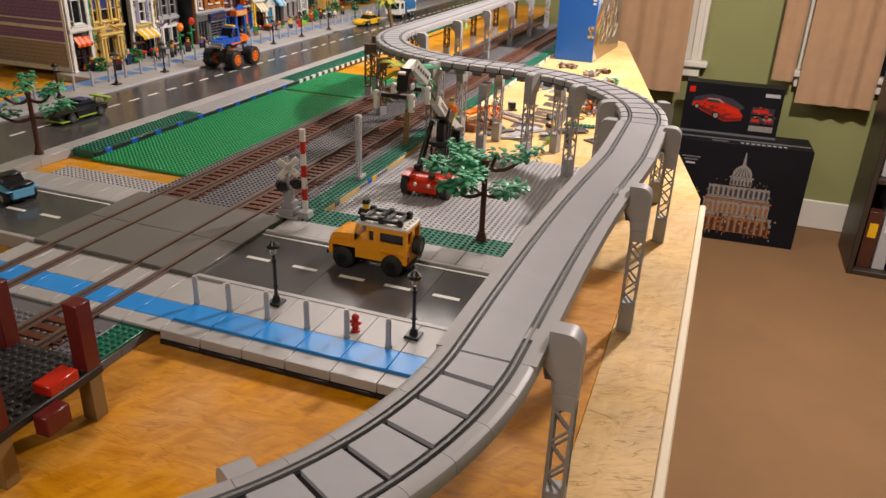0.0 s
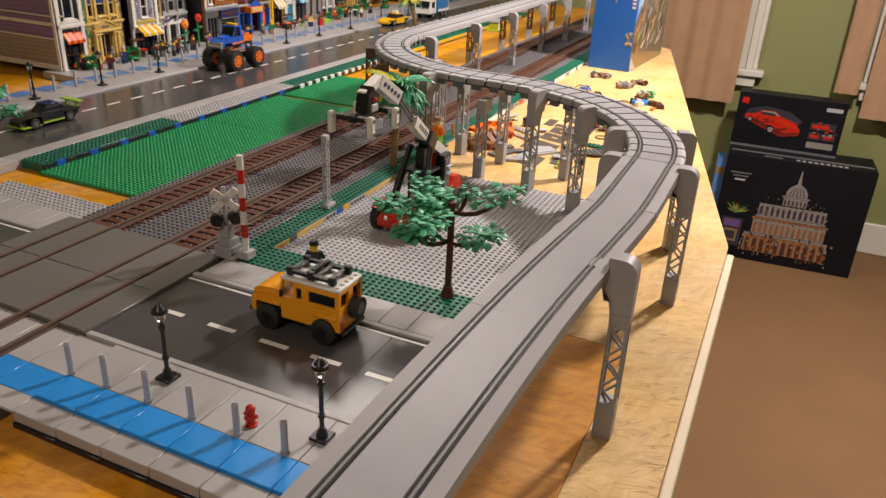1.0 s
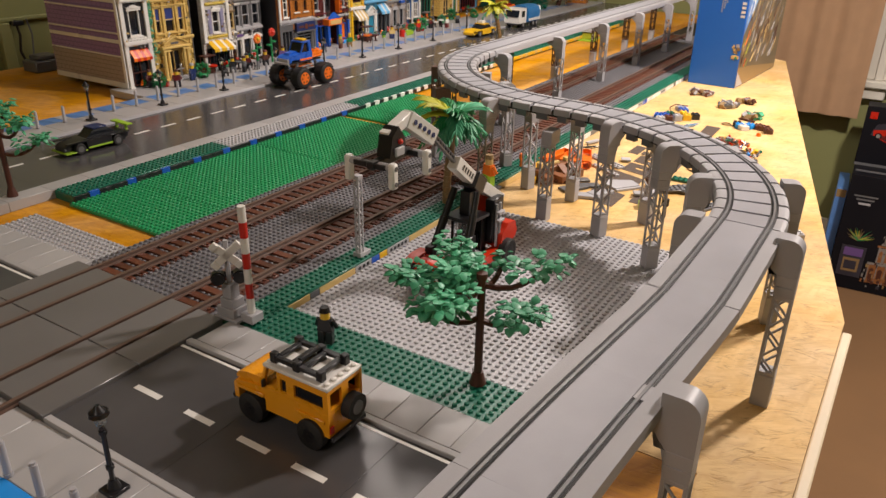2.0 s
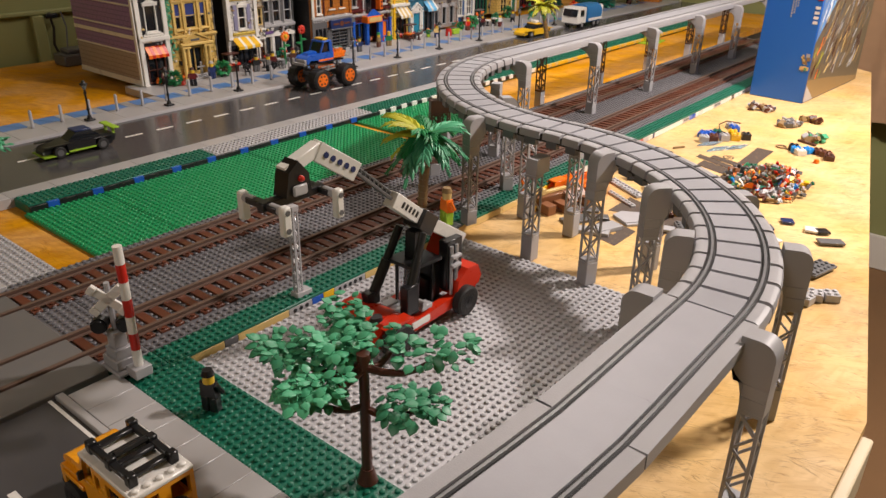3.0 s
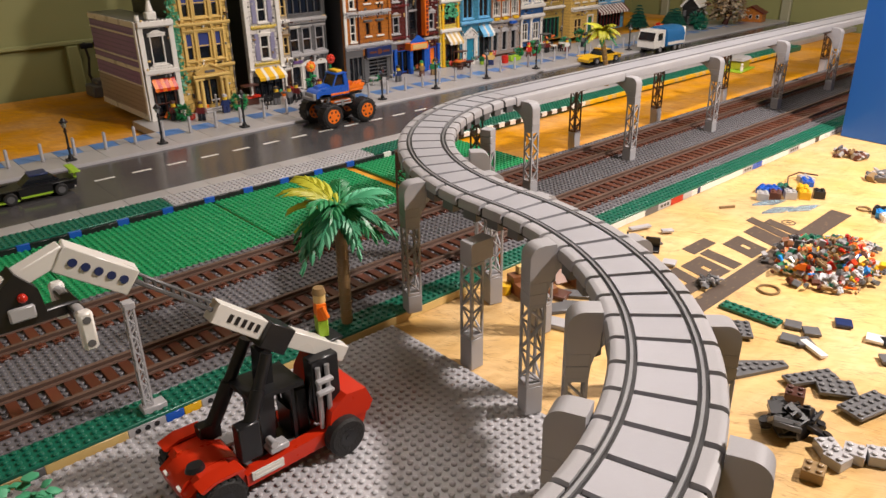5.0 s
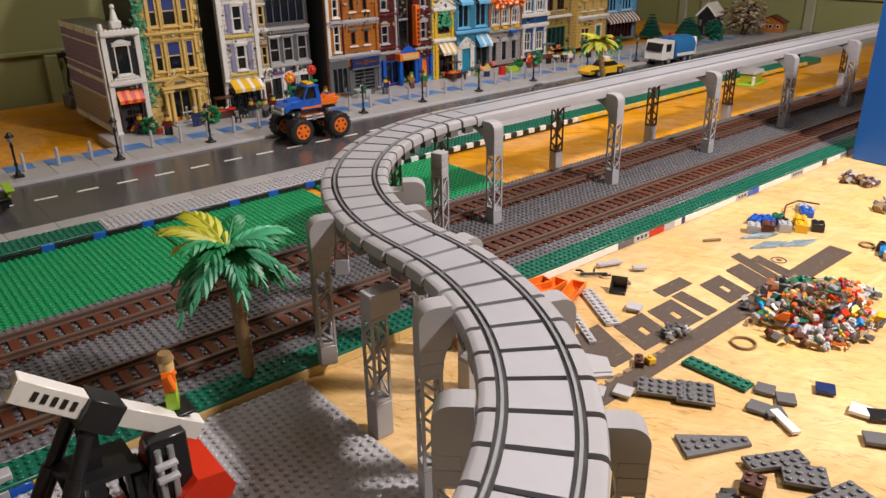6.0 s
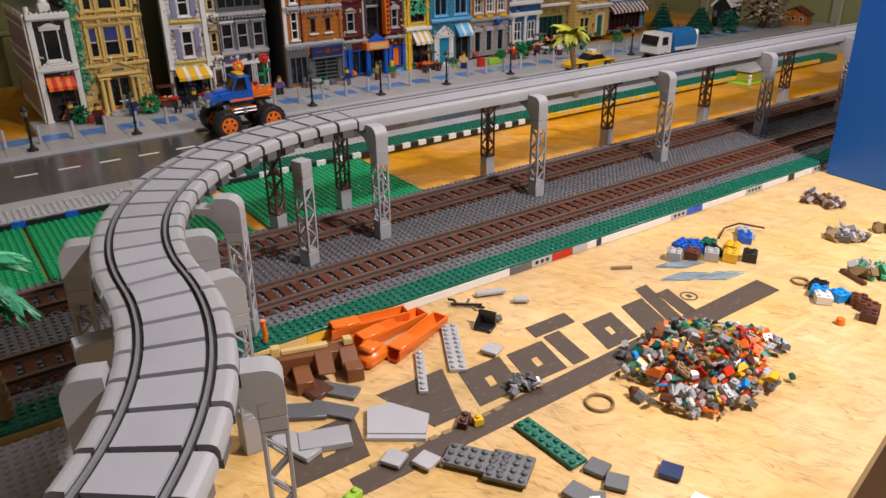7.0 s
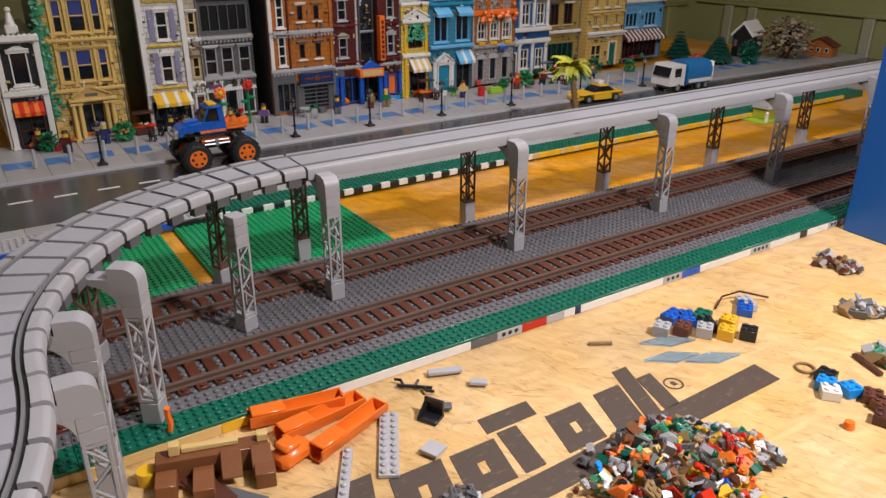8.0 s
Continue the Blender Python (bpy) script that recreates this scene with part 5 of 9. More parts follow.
h.box("marquee_panel", 0.0462, 0.0474, -0.010, 0.038, 0.063, 0.075, "tan", 0.0002)
part("marquee_crest", B().prism([(-0.012, 0.0785), (0.040, 0.0785), (0.014, 0.096)], 0.036, 0.044, "x"), M["blue"], h.t)
h.box("pillar", 0.030, 0.040, -0.014, -0.004, 0.0, 0.0598, "blue"); h.box("pillar", 0.030, 0.040, 0.034, 0.043, 0.0, 0.0598, "blue"); h.done()
h = House("dark red brick wing of the cinema with tall orange sign", 2.4305, 2.486, -1.490, 0.36, "brickred")
for v in (0.104, 0.182, 0.262):
    h.window(0.022, 0.040, v, v + 0.042, "lgrey", rows=2, arch=True, sill="lgrey"); h.ledge(v - 0.012, "dred", 0.005, 0.003)
h.box("upright_sign", 0.0006, 0.018, -0.004, 0.008, 0.092, 0.188, "orange", 0.001, "tall orange sign with unreadable lettering")
part("sign_lettering", [B().box(0.0182, 0.0190, -0.001, 0.005, 0.098 + k * 0.0105, 0.105 + k * 0.0105) for k in range(8)][0], M["dred"], h.t)
for k in range(1, 8):
    h.box("sign_lettering", 0.0182, 0.0190, -0.001, 0.005, 0.098 + k * 0.0105, 0.105 + k * 0.0105, "dred", 0)
h.window(0.022, 0.044, 0.012, 0.058, "blue", "orange", rows=1); h.pier(0.008, 0.016, 0.0, 0.066, "blue", 0.008); h.pier(0.047, 0.054, 0.0, 0.066, "blue", 0.008)
h.ledge(0.080, "lgrey", 0.006, 0.004); h.box("planter", 0.0005, 0.012, 0.018, 0.046, 0.0, 0.009, "azure"); h.done()

# yellow shop
h = House("slim yellow model shop with white gable and striped awning", 2.4865, 2.560, -1.485, 0.205, "brickyellow", "brickpale", roof="white")
h.window(0.018, 0.056, 0.112, 0.160, "dbrown", rows=1, cols=2); h.pediment(0.006, 0.068, 0.176, 0.196, "white"); h.ledge(0.168, "white", 0.008, 0.007); h.ledge(0.092, "white", 0.008, 0.007)
h.pier(0.006, 0.014, 0.0, 0.165, "yellow", 0.005); h.pier(0.060, 0.068, 0.098, 0.165, "yellow", 0.005)
h.shop(0.020, 0.064, 0.004, 0.060, "dbrown"); h.awning(0.018, 0.068, 0.064, 0.090, ["white", "tan"], 0.022)
ivy(h.t, 0.036, 0.128, 0.165, 90, 9, 0.020); h.done()

# teal house
h = House("teal blue model house with light blue window awnings", 2.566, 2.690, -1.495, 0.33, "brickteal", "brickgrey")
for v in (0.118, 0.215):
    for u in (0.014, 0.074):
        h.window(u, u + 0.038, v, v + 0.060, "sky", rows=1, cols=2, sill="sky")
        h.awning(u - 0.002, u + 0.040, v + 0.062, v + 0.080, ["sky"], 0.018)
h.ledge(0.104, "sky", 0.010, 0.006); h.ledge(0.200, "teal", 0.008, 0.005)
h.door(0.026, 0.056, 0.060, "teal"); h.pediment(0.018, 0.064, 0.069, 0.090, "white"); h.pier(0.010, 0.020, 0.0, 0.072, "white", 0.005); h.pier(0.060, 0.068, 0.0, 0.070, "white", 0.005)
h.shop(0.076, 0.118, 0.004, 0.066, "dgrey"); h.awning(0.074, 0.120, 0.070, 0.095, ["sky", "sky", "white"], 0.020); h.done()

# pale grey arcade with orange blossom
h = House("pale grey model house with arches below an orange upper floor", 2.692, 2.838, -1.520, 0.33, "bricktaupe", "brickgrey")
for u in (0.030, 0.068, 0.106):
    h.window(u, u + 0.022, 0.010, 0.066, "lgrey", rows=1, arch=True); h.window(u, u + 0.022, 0.112, 0.150, "white", rows=2, cols=2, sill="white")
for u0, u1 in ((0.017, 0.0285), (0.0535, 0.0665), (0.0915, 0.1045), (0.1295, 0.146)):
    h.box("upper_cladding", 0.0003, 0.0018, u0, u1, 0.100, 0.33, "brickorange", 0.0003)
for u in (0.041, 0.079, 0.117):
    part("white_arch", B().tube([(0.004, u - 0.014, 0.106), (0.004, u - 0.013, 0.150), (0.004, u - 0.007, 0.170), (0.004, u, 0.178), (0.004, u + 0.007, 0.170), (0.004, u + 0.013, 0.150), (0.004, u + 0.014, 0.106)], 0.0018, 6), M["white"], h.t)
h.ledge(0.092, "lgrey", 0.008, 0.006); h.ledge(0.170, "orange", 0.010, 0.010); h.pier(0.0, 0.016, 0.0, 0.33, "lgrey", 0.006)
r = random.Random(5)
b = B()
for i in range(22):
    b.ball((0.008 + r.random() * 0.018, 0.026 + r.random() * 0.110, 0.158 + abs(r.gauss(0, 0.024))), 0.0045 + r.random() * 0.003, 6, 4)
part("blossom", b, M["orange"], h.t, "mass of orange blossom")
part("hanging_sign", B().box(0.010, 0.022, 0.088, 0.110, 0.086, 0.094, 0.001), M["blue"], h.t)
for u in (0.040, 0.075, 0.12):
    h.box("flower_box", 0.0004, 0.010, u - 0.010, u + 0.010, 0.098, 0.106, "yellow")
h.done()

# white and blue house
h = House("white and blue model house with tall windows", 2.840, 2.985, -1.560, 0.33, "brickblue", "brickgrey")
for u in (0.050, 0.100):
    h.window(u, u + 0.026, 0.020, 0.070, "white", rows=2, cols=2, sill="white"); h.window(u, u + 0.026, 0.132, 0.185, "white", rows=2, cols=2, sill="white")
for u in (0.040, 0.084, 0.130):
    h.pier(u, u + 0.008, 0.0, 0.084, "white", 0.006); h.pier(u, u + 0.008, 0.126, 0.20, "white", 0.006)
h.ledge(0.086, "white", 0.010, 0.009); h.ledge(0.116, "white", 0.012, 0.009); h.ledge(0.202, "white", 0.010, 0.008); h.pediment(0.004, 0.044, 0.080, 0.102, "white")
h.door(0.014, 0.034, 0.056, "dbrown"); h.done()

# ochre house and pale blue shop
h = House("ochre model house with stepped ledges and green shop front", 3.000, 3.130, -1.600, 0.33, "brickolive", "brickdark")
for u in (0.020, 0.070):
    h.window(u, u + 0.030, 0.120, 0.175, "dbrown", rows=1, cols=2, sill="tan")
h.ledge(0.098, "white", 0.010, 0.006); h.ledge(0.190, "tan", 0.010, 0.008); h.shop(0.012, 0.11, 0.004, 0.07, "dgreen"); h.done()
h = House("cream model house with small square windows", 3.132, 3.275, -1.570, 0.33, "bricktan")
for u in (0.020, 0.060, 0.100):
    for v in (0.112, 0.162, 0.215):
        h.window(u, u + 0.018, v, v + 0.028, "tan", rows=1, cols=2, sill="white")
h.ledge(0.090, "white", 0.012, 0.006, teeth=True); h.ledge(0.148, "tan", 0.006, 0.003); h.window(0.020, 0.060, 0.004, 0.06, "tan", rows=2, cols=2); h.door(0.09, 0.115, 0.06, "dgreen"); h.done()
h = House("light blue model shop with a brown and white awning", 3.290, 3.480, -1.610, 0.175, "bricksky", "bricksky", roof="white")
for u in (0.030, 0.110):
    h.window(u, u + 0.050, 0.095, 0.135, "sky", rows=1, cols=3, sill="white")
h.shop(0.02, 0.17, 0.004, 0.060, "dred"); h.awning(0.01, 0.18, 0.062, 0.086, ["dred", "white"], 0.03); h.ledge(0.165, "white", 0.008, 0.008); h.done()

# ---- street furniture ----


def street_lamp_proto():
    t = thing("street_lamp", "black plastic street lamp with a round foot", "street lamp", group="street lamps")
    part("foot", B().box(-0.0078, 0.0078, -0.0078, 0.0078, 0, 0.0032, 0.0006).cyl((0, 0, 0.0032), (0, 0, 0.010), 0.005, 0.003, 10), M["black"], t)
    part("pole", B().cyl((0, 0, 0.010), (0, 0, 0.058), 0.0019, n=8).cyl((0, 0, 0.020), (0, 0, 0.023), 0.003, n=8).cyl((0, 0, 0.050), (0, 0, 0.053), 0.003, n=8), M["black"], t)
    part("lantern", B().cyl((0, 0, 0.058), (0, 0, 0.066), 0.0035, 0.0055, 8), M["clear"], t, "clear lantern")
    part("cap", B().cyl((0, 0, 0.066), (0, 0, 0.069), 0.0072, 0.0065, 10).cyl((0, 0, 0.069), (0, 0, 0.074), 0.005, 0.0015, 10), M["black"], t)
    return t


lampp = street_lamp_proto()
lampp.matrix_world = pose(-0.392, 0.866, 0.0190)
copy_thing(lampp, pose(-0.231, 0.861, 0.0190))
for x, y in ((-1.300, 1.472), (-1.290, 1.630), (-1.290, 1.797), (-1.290, 1.965), (-1.290, 2.140), (-1.290, 2.300), (-1.290, 2.470), (-1.290, 2.655), (-1.290, 2.86), (-1.290, 3.07)):
    copy_thing(lampp, pose(x, y, 0.0157))


def bollard_proto():
    t = thing("bollard", "slim grey plastic bollard on the pavement", "bollard", group="pavement bollards")
    part("post", B().cyl((0, 0, 0), (0, 0, 0.0300), 0.0029, n=10).cyl((0, 0, 0.0300), (0, 0, 0.0320), 0.0022, n=10), M["vpale"], t)
    part("collar", B().cyl((0, 0, 0), (0, 0, 0.003), 0.0036, n=10), M["viagrey"], t)
    return t


bol = bollard_proto()
bol.matrix_world = pose(-0.469, 0.833, 0.0190)
for x in (-0.428, -0.382, -0.336, -0.291, -0.246):
    copy_thing(bol, pose(x, 0.833, 0.0190))
y = 1.38
while y < 3.3:
    copy_thing(bol, pose(-1.326, y, 0.0157))
    y += 0.0535

hyd = thing("fire_hydrant", "small red plastic fire hydrant on the pavement", "hydrant", (-0.289, 0.848, 0.0190))
part("barrel", B().cyl((0, 0, 0), (0, 0, 0.014), 0.0034, n=10).cyl((0, 0, 0), (0, 0, 0.002), 0.005, n=10), M["red"], hyd)
part("cap", B().ball((0, 0, 0.0155), 0.0042, 10, 6), M["red"], hyd)
part("outlet", B().cyl((-0.006, 0, 0.010), (0.006, 0, 0.010), 0.0018, n=8).cyl((0, -0.006, 0.010), (0, 0, 0.010), 0.0024, n=8), M["red"], hyd)


def wheel(t, x, y, z, r, w, rim, axis="y", hub=0.55):
    """A tyre with its rim as sub-part."""
    d = Vector((0, w / 2, 0)) if axis == "y" else Vector((w / 2, 0, 0))
    c = Vector((x, y, z))
    tb = B().cyl(c - d * 0.72, c + d * 0.72, r, n=20)
    tb.cyl(c - d, c - d * 0.72, r * 0.86, r, 20).cyl(c + d * 0.72, c + d, r, r * 0.86, 20)
    wh = part("wheel", tb, M["tyre"], t)
    rb = B().cyl(c - d * 1.04, c + d * 1.04, r * hub, n=16).cyl(c - d * 1.12, c + d * 1.12, r * hub * 0.35, n=10)
    part("rim", rb, M[rim], wh)
    if rim == "orange":
        sl = B()
        for k in range(6):
            a = 1.047 * k
            p = c + Vector((math.cos(a), 0, math.sin(a))) * r * hub * 0.66
            sl.cyl(p - d * 1.07, p + d * 1.07, r * hub * 0.17, n=8)
        part("rim_slot", sl, M["black"], wh)
    return wh


def treads(t, x, y, z, r, w, axis, n=16):
    """Lugs on a large tyre."""
    b = B()
    for k in range(n):
        a = 2 * math.pi * k / n
        m = Matrix.Translation((x, y, z)) @ Matrix.Rotation(a, 4, "Y" if axis == "y" else "X")
        q = B().box(-r * 0.09, r * 0.09, -w * 0.46, w * 0.46, r * 0.97, r * 1.06) if axis == "y" else B().box(-w * 0.46, w * 0.46, -r * 0.09, r * 0.09, r * 0.97, r * 1.06)
        q.turn(m)
        b.add(q.v, q.f)
    part("tread", b, M["tyre"], t)


# amber off-roader, nose to -x in local +x
o = thing("toy_off_roader", "amber orange plastic off-roader with white roof and black roof rack", "toy car", (-0.338, 1.0025, RZ + 0.0003), 180)
for x in (-0.030, 0.033):
    for y in (-0.0185, 0.0185):
        wheel(o, x, y * 1.08, 0.0134, 0.0134, 0.0096, "black", hub=0.45)
part("chassis", B().box(-0.047, 0.050, -0.013, 0.013, 0.009, 0.016, 0.001), M["black"], o)
body = B()
body.prism([(-0.048, 0.016), (0.018, 0.016), (0.018, 0.026), (0.021, 0.029), (0.045, 0.029), (0.048, 0.026), (0.048, 0.016), (0.053, 0.016), (0.053, 0.030), (0.050, 0.0335), (0.020, 0.037), (-0.048, 0.037)], -0.0205, 0.0205, "y")
part("body", body, M["amber"], o)
part("wheel_arch", B().box(-0.0445, -0.0155, -0.0222, -0.0206, 0.0278, 0.0312, 0.0005).box(0.0185, 0.0475, -0.0222, -0.0206, 0.0278, 0.0312, 0.0005).box(-0.0445, -0.0155, 0.0206, 0.0222, 0.0278, 0.0312, 0.0005).box(0.0185, 0.0475, 0.0206, 0.0222, 0.0278, 0.0312, 0.0005), M["amber"], o)
part("bonnet", B().prism([(0.0205, 0.0372), (0.0515, 0.0338), (0.0520, 0.0362), (0.0495, 0.0395), (0.0445, 0.0418), (0.0365, 0.0430), (0.0205, 0.0434)], -0.0178, 0.0178, "y"), M["amber"], o)
cab = B()
for y0, y1 in ((-0.0205, -0.0175), (0.0175, 0.0205)):
    cab.box(-0.048, -0.043, y0, y1, 0.0372, 0.0575).box(-0.043, 0.0, y0, y1, 0.0372, 0.0405).box(-0.043, 0.0, y0, y1, 0.0525, 0.0575).box(-0.014, -0.006, y0, y1, 0.0405, 0.0525).box(0.0, 0.003, y0, y1, 0.0372, 0.0575).box(0.003, 0.019, y0, y1, 0.0372, 0.0400)
cab.box(-0.0478, -0.045, -0.0174, 0.0174, 0.0372, 0.0400).box(-0.0478, -0.045, -0.0174, 0.0174, 0.0545, 0.0575).box(-0.0478, -0.045, -0.004, 0.004, 0.04, 0.0545)
cab.prism([(0.019, 0.0372), (0.0215, 0.0372), (0.0165, 0.0575), (0.0140, 0.0575)], -0.0205, -0.0175, "y").prism([(0.019, 0.0372), (0.0215, 0.0372), (0.0165, 0.0575), (0.0140, 0.0575)], 0.0175, 0.0205, "y")
part("cab", cab, M["amber"], o)
part("windscreen", B().prism([(0.0188, 0.0378), (0.0200, 0.0378), (0.0158, 0.0570), (0.0146, 0.0570)], -0.0173, 0.0173, "y"), M["clear"], o)
for y0 in (-0.0186, 0.0180):
    part("side_glass", B().box(-0.0428, -0.0002, y0, y0 + 0.0006, 0.0406, 0.0524), M["glass"], o)
part("seat", B().box(-0.008, 0.006, -0.014, 0.014, 0.0372, 0.043, 0.001).box(-0.010, -0.006, -0.014, 0.014, 0.0372, 0.052, 0.001), M["black"], o)
part("roof", B().box(-0.0485, 0.0175, -0.0210, 0.0210, 0.0577, 0.0610, 0.0008), M["white"], o, "white roof")
tagged(part("roof_studs", stud_mesh("roof_studs", [(-0.044, y) for y in (-0.016, -0.008, 0, 0.008, 0.016)] + [(0.0135, y) for y in (-0.016, 0.016)], 0.061, M["white"]), None, o), kind="stuff")
for y in (-0.0140, 0.0140):
    rail = B().box(-0.038, 0.011, y - 0.0025, y + 0.0025, 0.0635, 0.0672, 0.0006)
    for x in (-0.037, -0.0135, 0.010):
        rail.box(x - 0.0032, x + 0.0032, y - 0.0030, y + 0.0030, 0.0611, 0.0700, 0.0008)
    part("rack_rail", rail, M["black"], o, "black roof rack rail")
for x in (-0.034, -0.019, -0.008, 0.007):
    part("rack_bar", B().box(x - 0.0026, x + 0.0026, -0.0114, 0.0114, 0.0640, 0.0672, 0.0006), M["black"], o)
part("rack_bar", B().cyl((-0.0135, -0.0109, 0.0690), (-0.0135, 0.0109, 0.0690), 0.0022, n=8), M["black"], o)
sp = part("spare_wheel", B().cyl((-0.0565, -0.004, 0.034), (-0.0485, -0.004, 0.034), 0.0110, n=18), M["tyre"], o)
part("rim", B().cyl((-0.0572, -0.004, 0.034), (-0.0566, -0.004, 0.034), 0.006, n=14), M["dgrey"], sp)
part("bumper", B().box(0.0532, 0.0565, -0.0205, 0.0205, 0.0135, 0.0185, 0.0008), M["black"], o)
part("bumper", B().box(-0.0515, -0.0482, -0.0205, 0.0205, 0.0125, 0.0170, 0.0008), M["black"], o)
for y in (-0.013, 0.013):
    part("headlight", B().cyl((0.0512, y, 0.0275), (0.0545, y, 0.0275), 0.0034, n=12), M["clear"], o)
    part("tail_light", B().box(-0.0496, -0.0482, y * 1.4 - 0.002, y * 1.4 + 0.002, 0.020, 0.026), M["red"], o)
    part("mirror", B().box(0.0150, 0.0175, y * 1.72 - 0.002, y * 1.72 + 0.002, 0.0400, 0.0470, 0.0006), M["black"], o)
part("grille", B().box(0.0531, 0.0540, -0.008, 0.008, 0.021, 0.029), M["black"], o)

# monster truck, nose to -y
mt = thing("toy_monster_truck", "blue and orange plastic monster truck with huge orange-rimmed tyres", "toy truck", (-1.205, 1.962, 0.0131), -90)
mt.matrix_world = mt.matrix_world @ Matrix.Scale(0.98, 4)
for x in (-0.041, 0.041):
    for y in (-0.034, 0.034):
        wheel(mt, x, y, 0.0252, 0.0238, 0.026, "orange", hub=0.60)
        treads(mt, x, y, 0.0252, 0.0230, 0.026, "y", 18)
ax = B()
for x in (-0.041, 0.041):
    ax.cyl((x, -0.034, 0.0252), (x, 0.034, 0.0252), 0.004, n=8).box(x - 0.007, x + 0.007, -0.008, 0.008, 0.019, 0.031, 0.002)
part("axle", ax, M["black"], mt)
part("chassis", B().box(-0.050, 0.050, -0.011, 0.011, 0.0315, 0.040, 0.001), M["black"], mt)
for x in (-0.041, 0.041):
    for y in (-0.016, 0.016):
        part("spring", B().cyl((x, y, 0.0295), (x * 0.72, y, 0.054), 0.0032, n=8).cyl((x * 0.93, y, 0.034), (x * 0.80, y, 0.047), 0.0044, n=8), M["dgrey"], mt)
for y in (-0.019, 0.019):
    part("side_bar", B().cyl((-0.022, y, 0.040), (0.022, y, 0.040), 0.0018, n=8).cyl((-0.020, y, 0.046), (0.020, y, 0.046), 0.0018, n=8).box(-0.003, 0.003, y - 0.002, y + 0.002, 0.037, 0.049), M["silver"], mt)
part("chassis_tray", B().box(-0.024, 0.024, -0.015, 0.015, 0.0402, 0.0470, 0.001), M["orange"], mt)
part("body_pan", B().box(-0.052, 0.054, -0.0165, 0.0165, 0.0545, 0.0580, 0.001), M["black"], mt)
part("body", B().prism([(-0.018, 0.0582), (0.024, 0.0582), (0.030, 0.0640), (0.050, 0.0640), (0.056, 0.0582), (0.060, 0.0582), (0.060, 0.0680), (0.054, 0.0735), (0.018, 0.0775), (-0.018, 0.0775)], -0.0195, 0.0195, "y"), M["blue"], mt)
part("bonnet_scoop", B().prism([(0.020, 0.0776), (0.050, 0.0742), (0.046, 0.0790), (0.024, 0.0815)], -0.009, 0.009, "y"), M["blue"], mt)
cp = [(-0.018, 0.0777), (0.020, 0.0777), (0.010, 0.0985), (-0.013, 0.0985)]
part("cab_glass", B().prism(cp, -0.0155, 0.0155, "y"), M["glass"], mt)
part("cab_pillar", B().prism([(-0.018, 0.0777), (-0.008, 0.0777), (-0.006, 0.0985), (-0.0135, 0.0985)], -0.0190, 0.0190, "y"), M["blue"], mt)
for y in (-0.0175, 0.0175):
    part("cab_pillar", B().prism([(0.0175, 0.0777), (0.0208, 0.0777), (0.0108, 0.0985), (0.0078, 0.0985)], y - 0.0015, y + 0.0015, "y"), M["blue"], mt)
part("roof", B().box(-0.0155, 0.0125, -0.0195, 0.0195, 0.0987, 0.1022, 0.0012), M["blue"], mt)
part("light_bar", B().box(-0.008, 0.007, -0.014, 0.014, 0.1024, 0.1070, 0.001), M["yellow"], mt)
part("rear_deck", B().box(-0.056, -0.0185, -0.0175, 0.0175, 0.0600, 0.0660, 0.002), M["orange"], mt)
for y0, y1, k in ((-0.0170, -0.0062, 0), (-0.0056, 0.0056, 1), (0.0062, 0.0170, 2)):
    d = 0.004 * (k % 2)
    part("flame", B().prism([(-0.0185, 0.0662), (-0.0185, 0.0770 + d), (-0.026, 0.0725), (-0.031, 0.0790 - d), (-0.037, 0.0720), (-0.043, 0.0770 - d), (-0.048, 0.0700), (-0.060, 0.0735 + d), (-0.055, 0.0662)], y0, y1, "y"), M["orange"], mt, "orange flame shape")
for y in (-0.0200, 0.0200):
    part("side_stripe", B().box(-0.017, 0.026, y - 0.0006, y + 0.0006, 0.0600, 0.0640), M["orange"], mt)
part("grille", B().box(0.0602, 0.0622, -0.0165, 0.0165, 0.0590, 0.0680, 0.0006), M["silver"], mt)
part("bumper", B().box(0.0624, 0.0700, -0.0215, 0.0215, 0.0560, 0.0610, 0.001).box(0.0624, 0.0690, -0.0215, -0.0180, 0.0612, 0.0690, 0.0008).box(0.0624, 0.0690, 0.0180, 0.0215, 0.0612, 0.0690, 0.0008), M["silver"], mt)


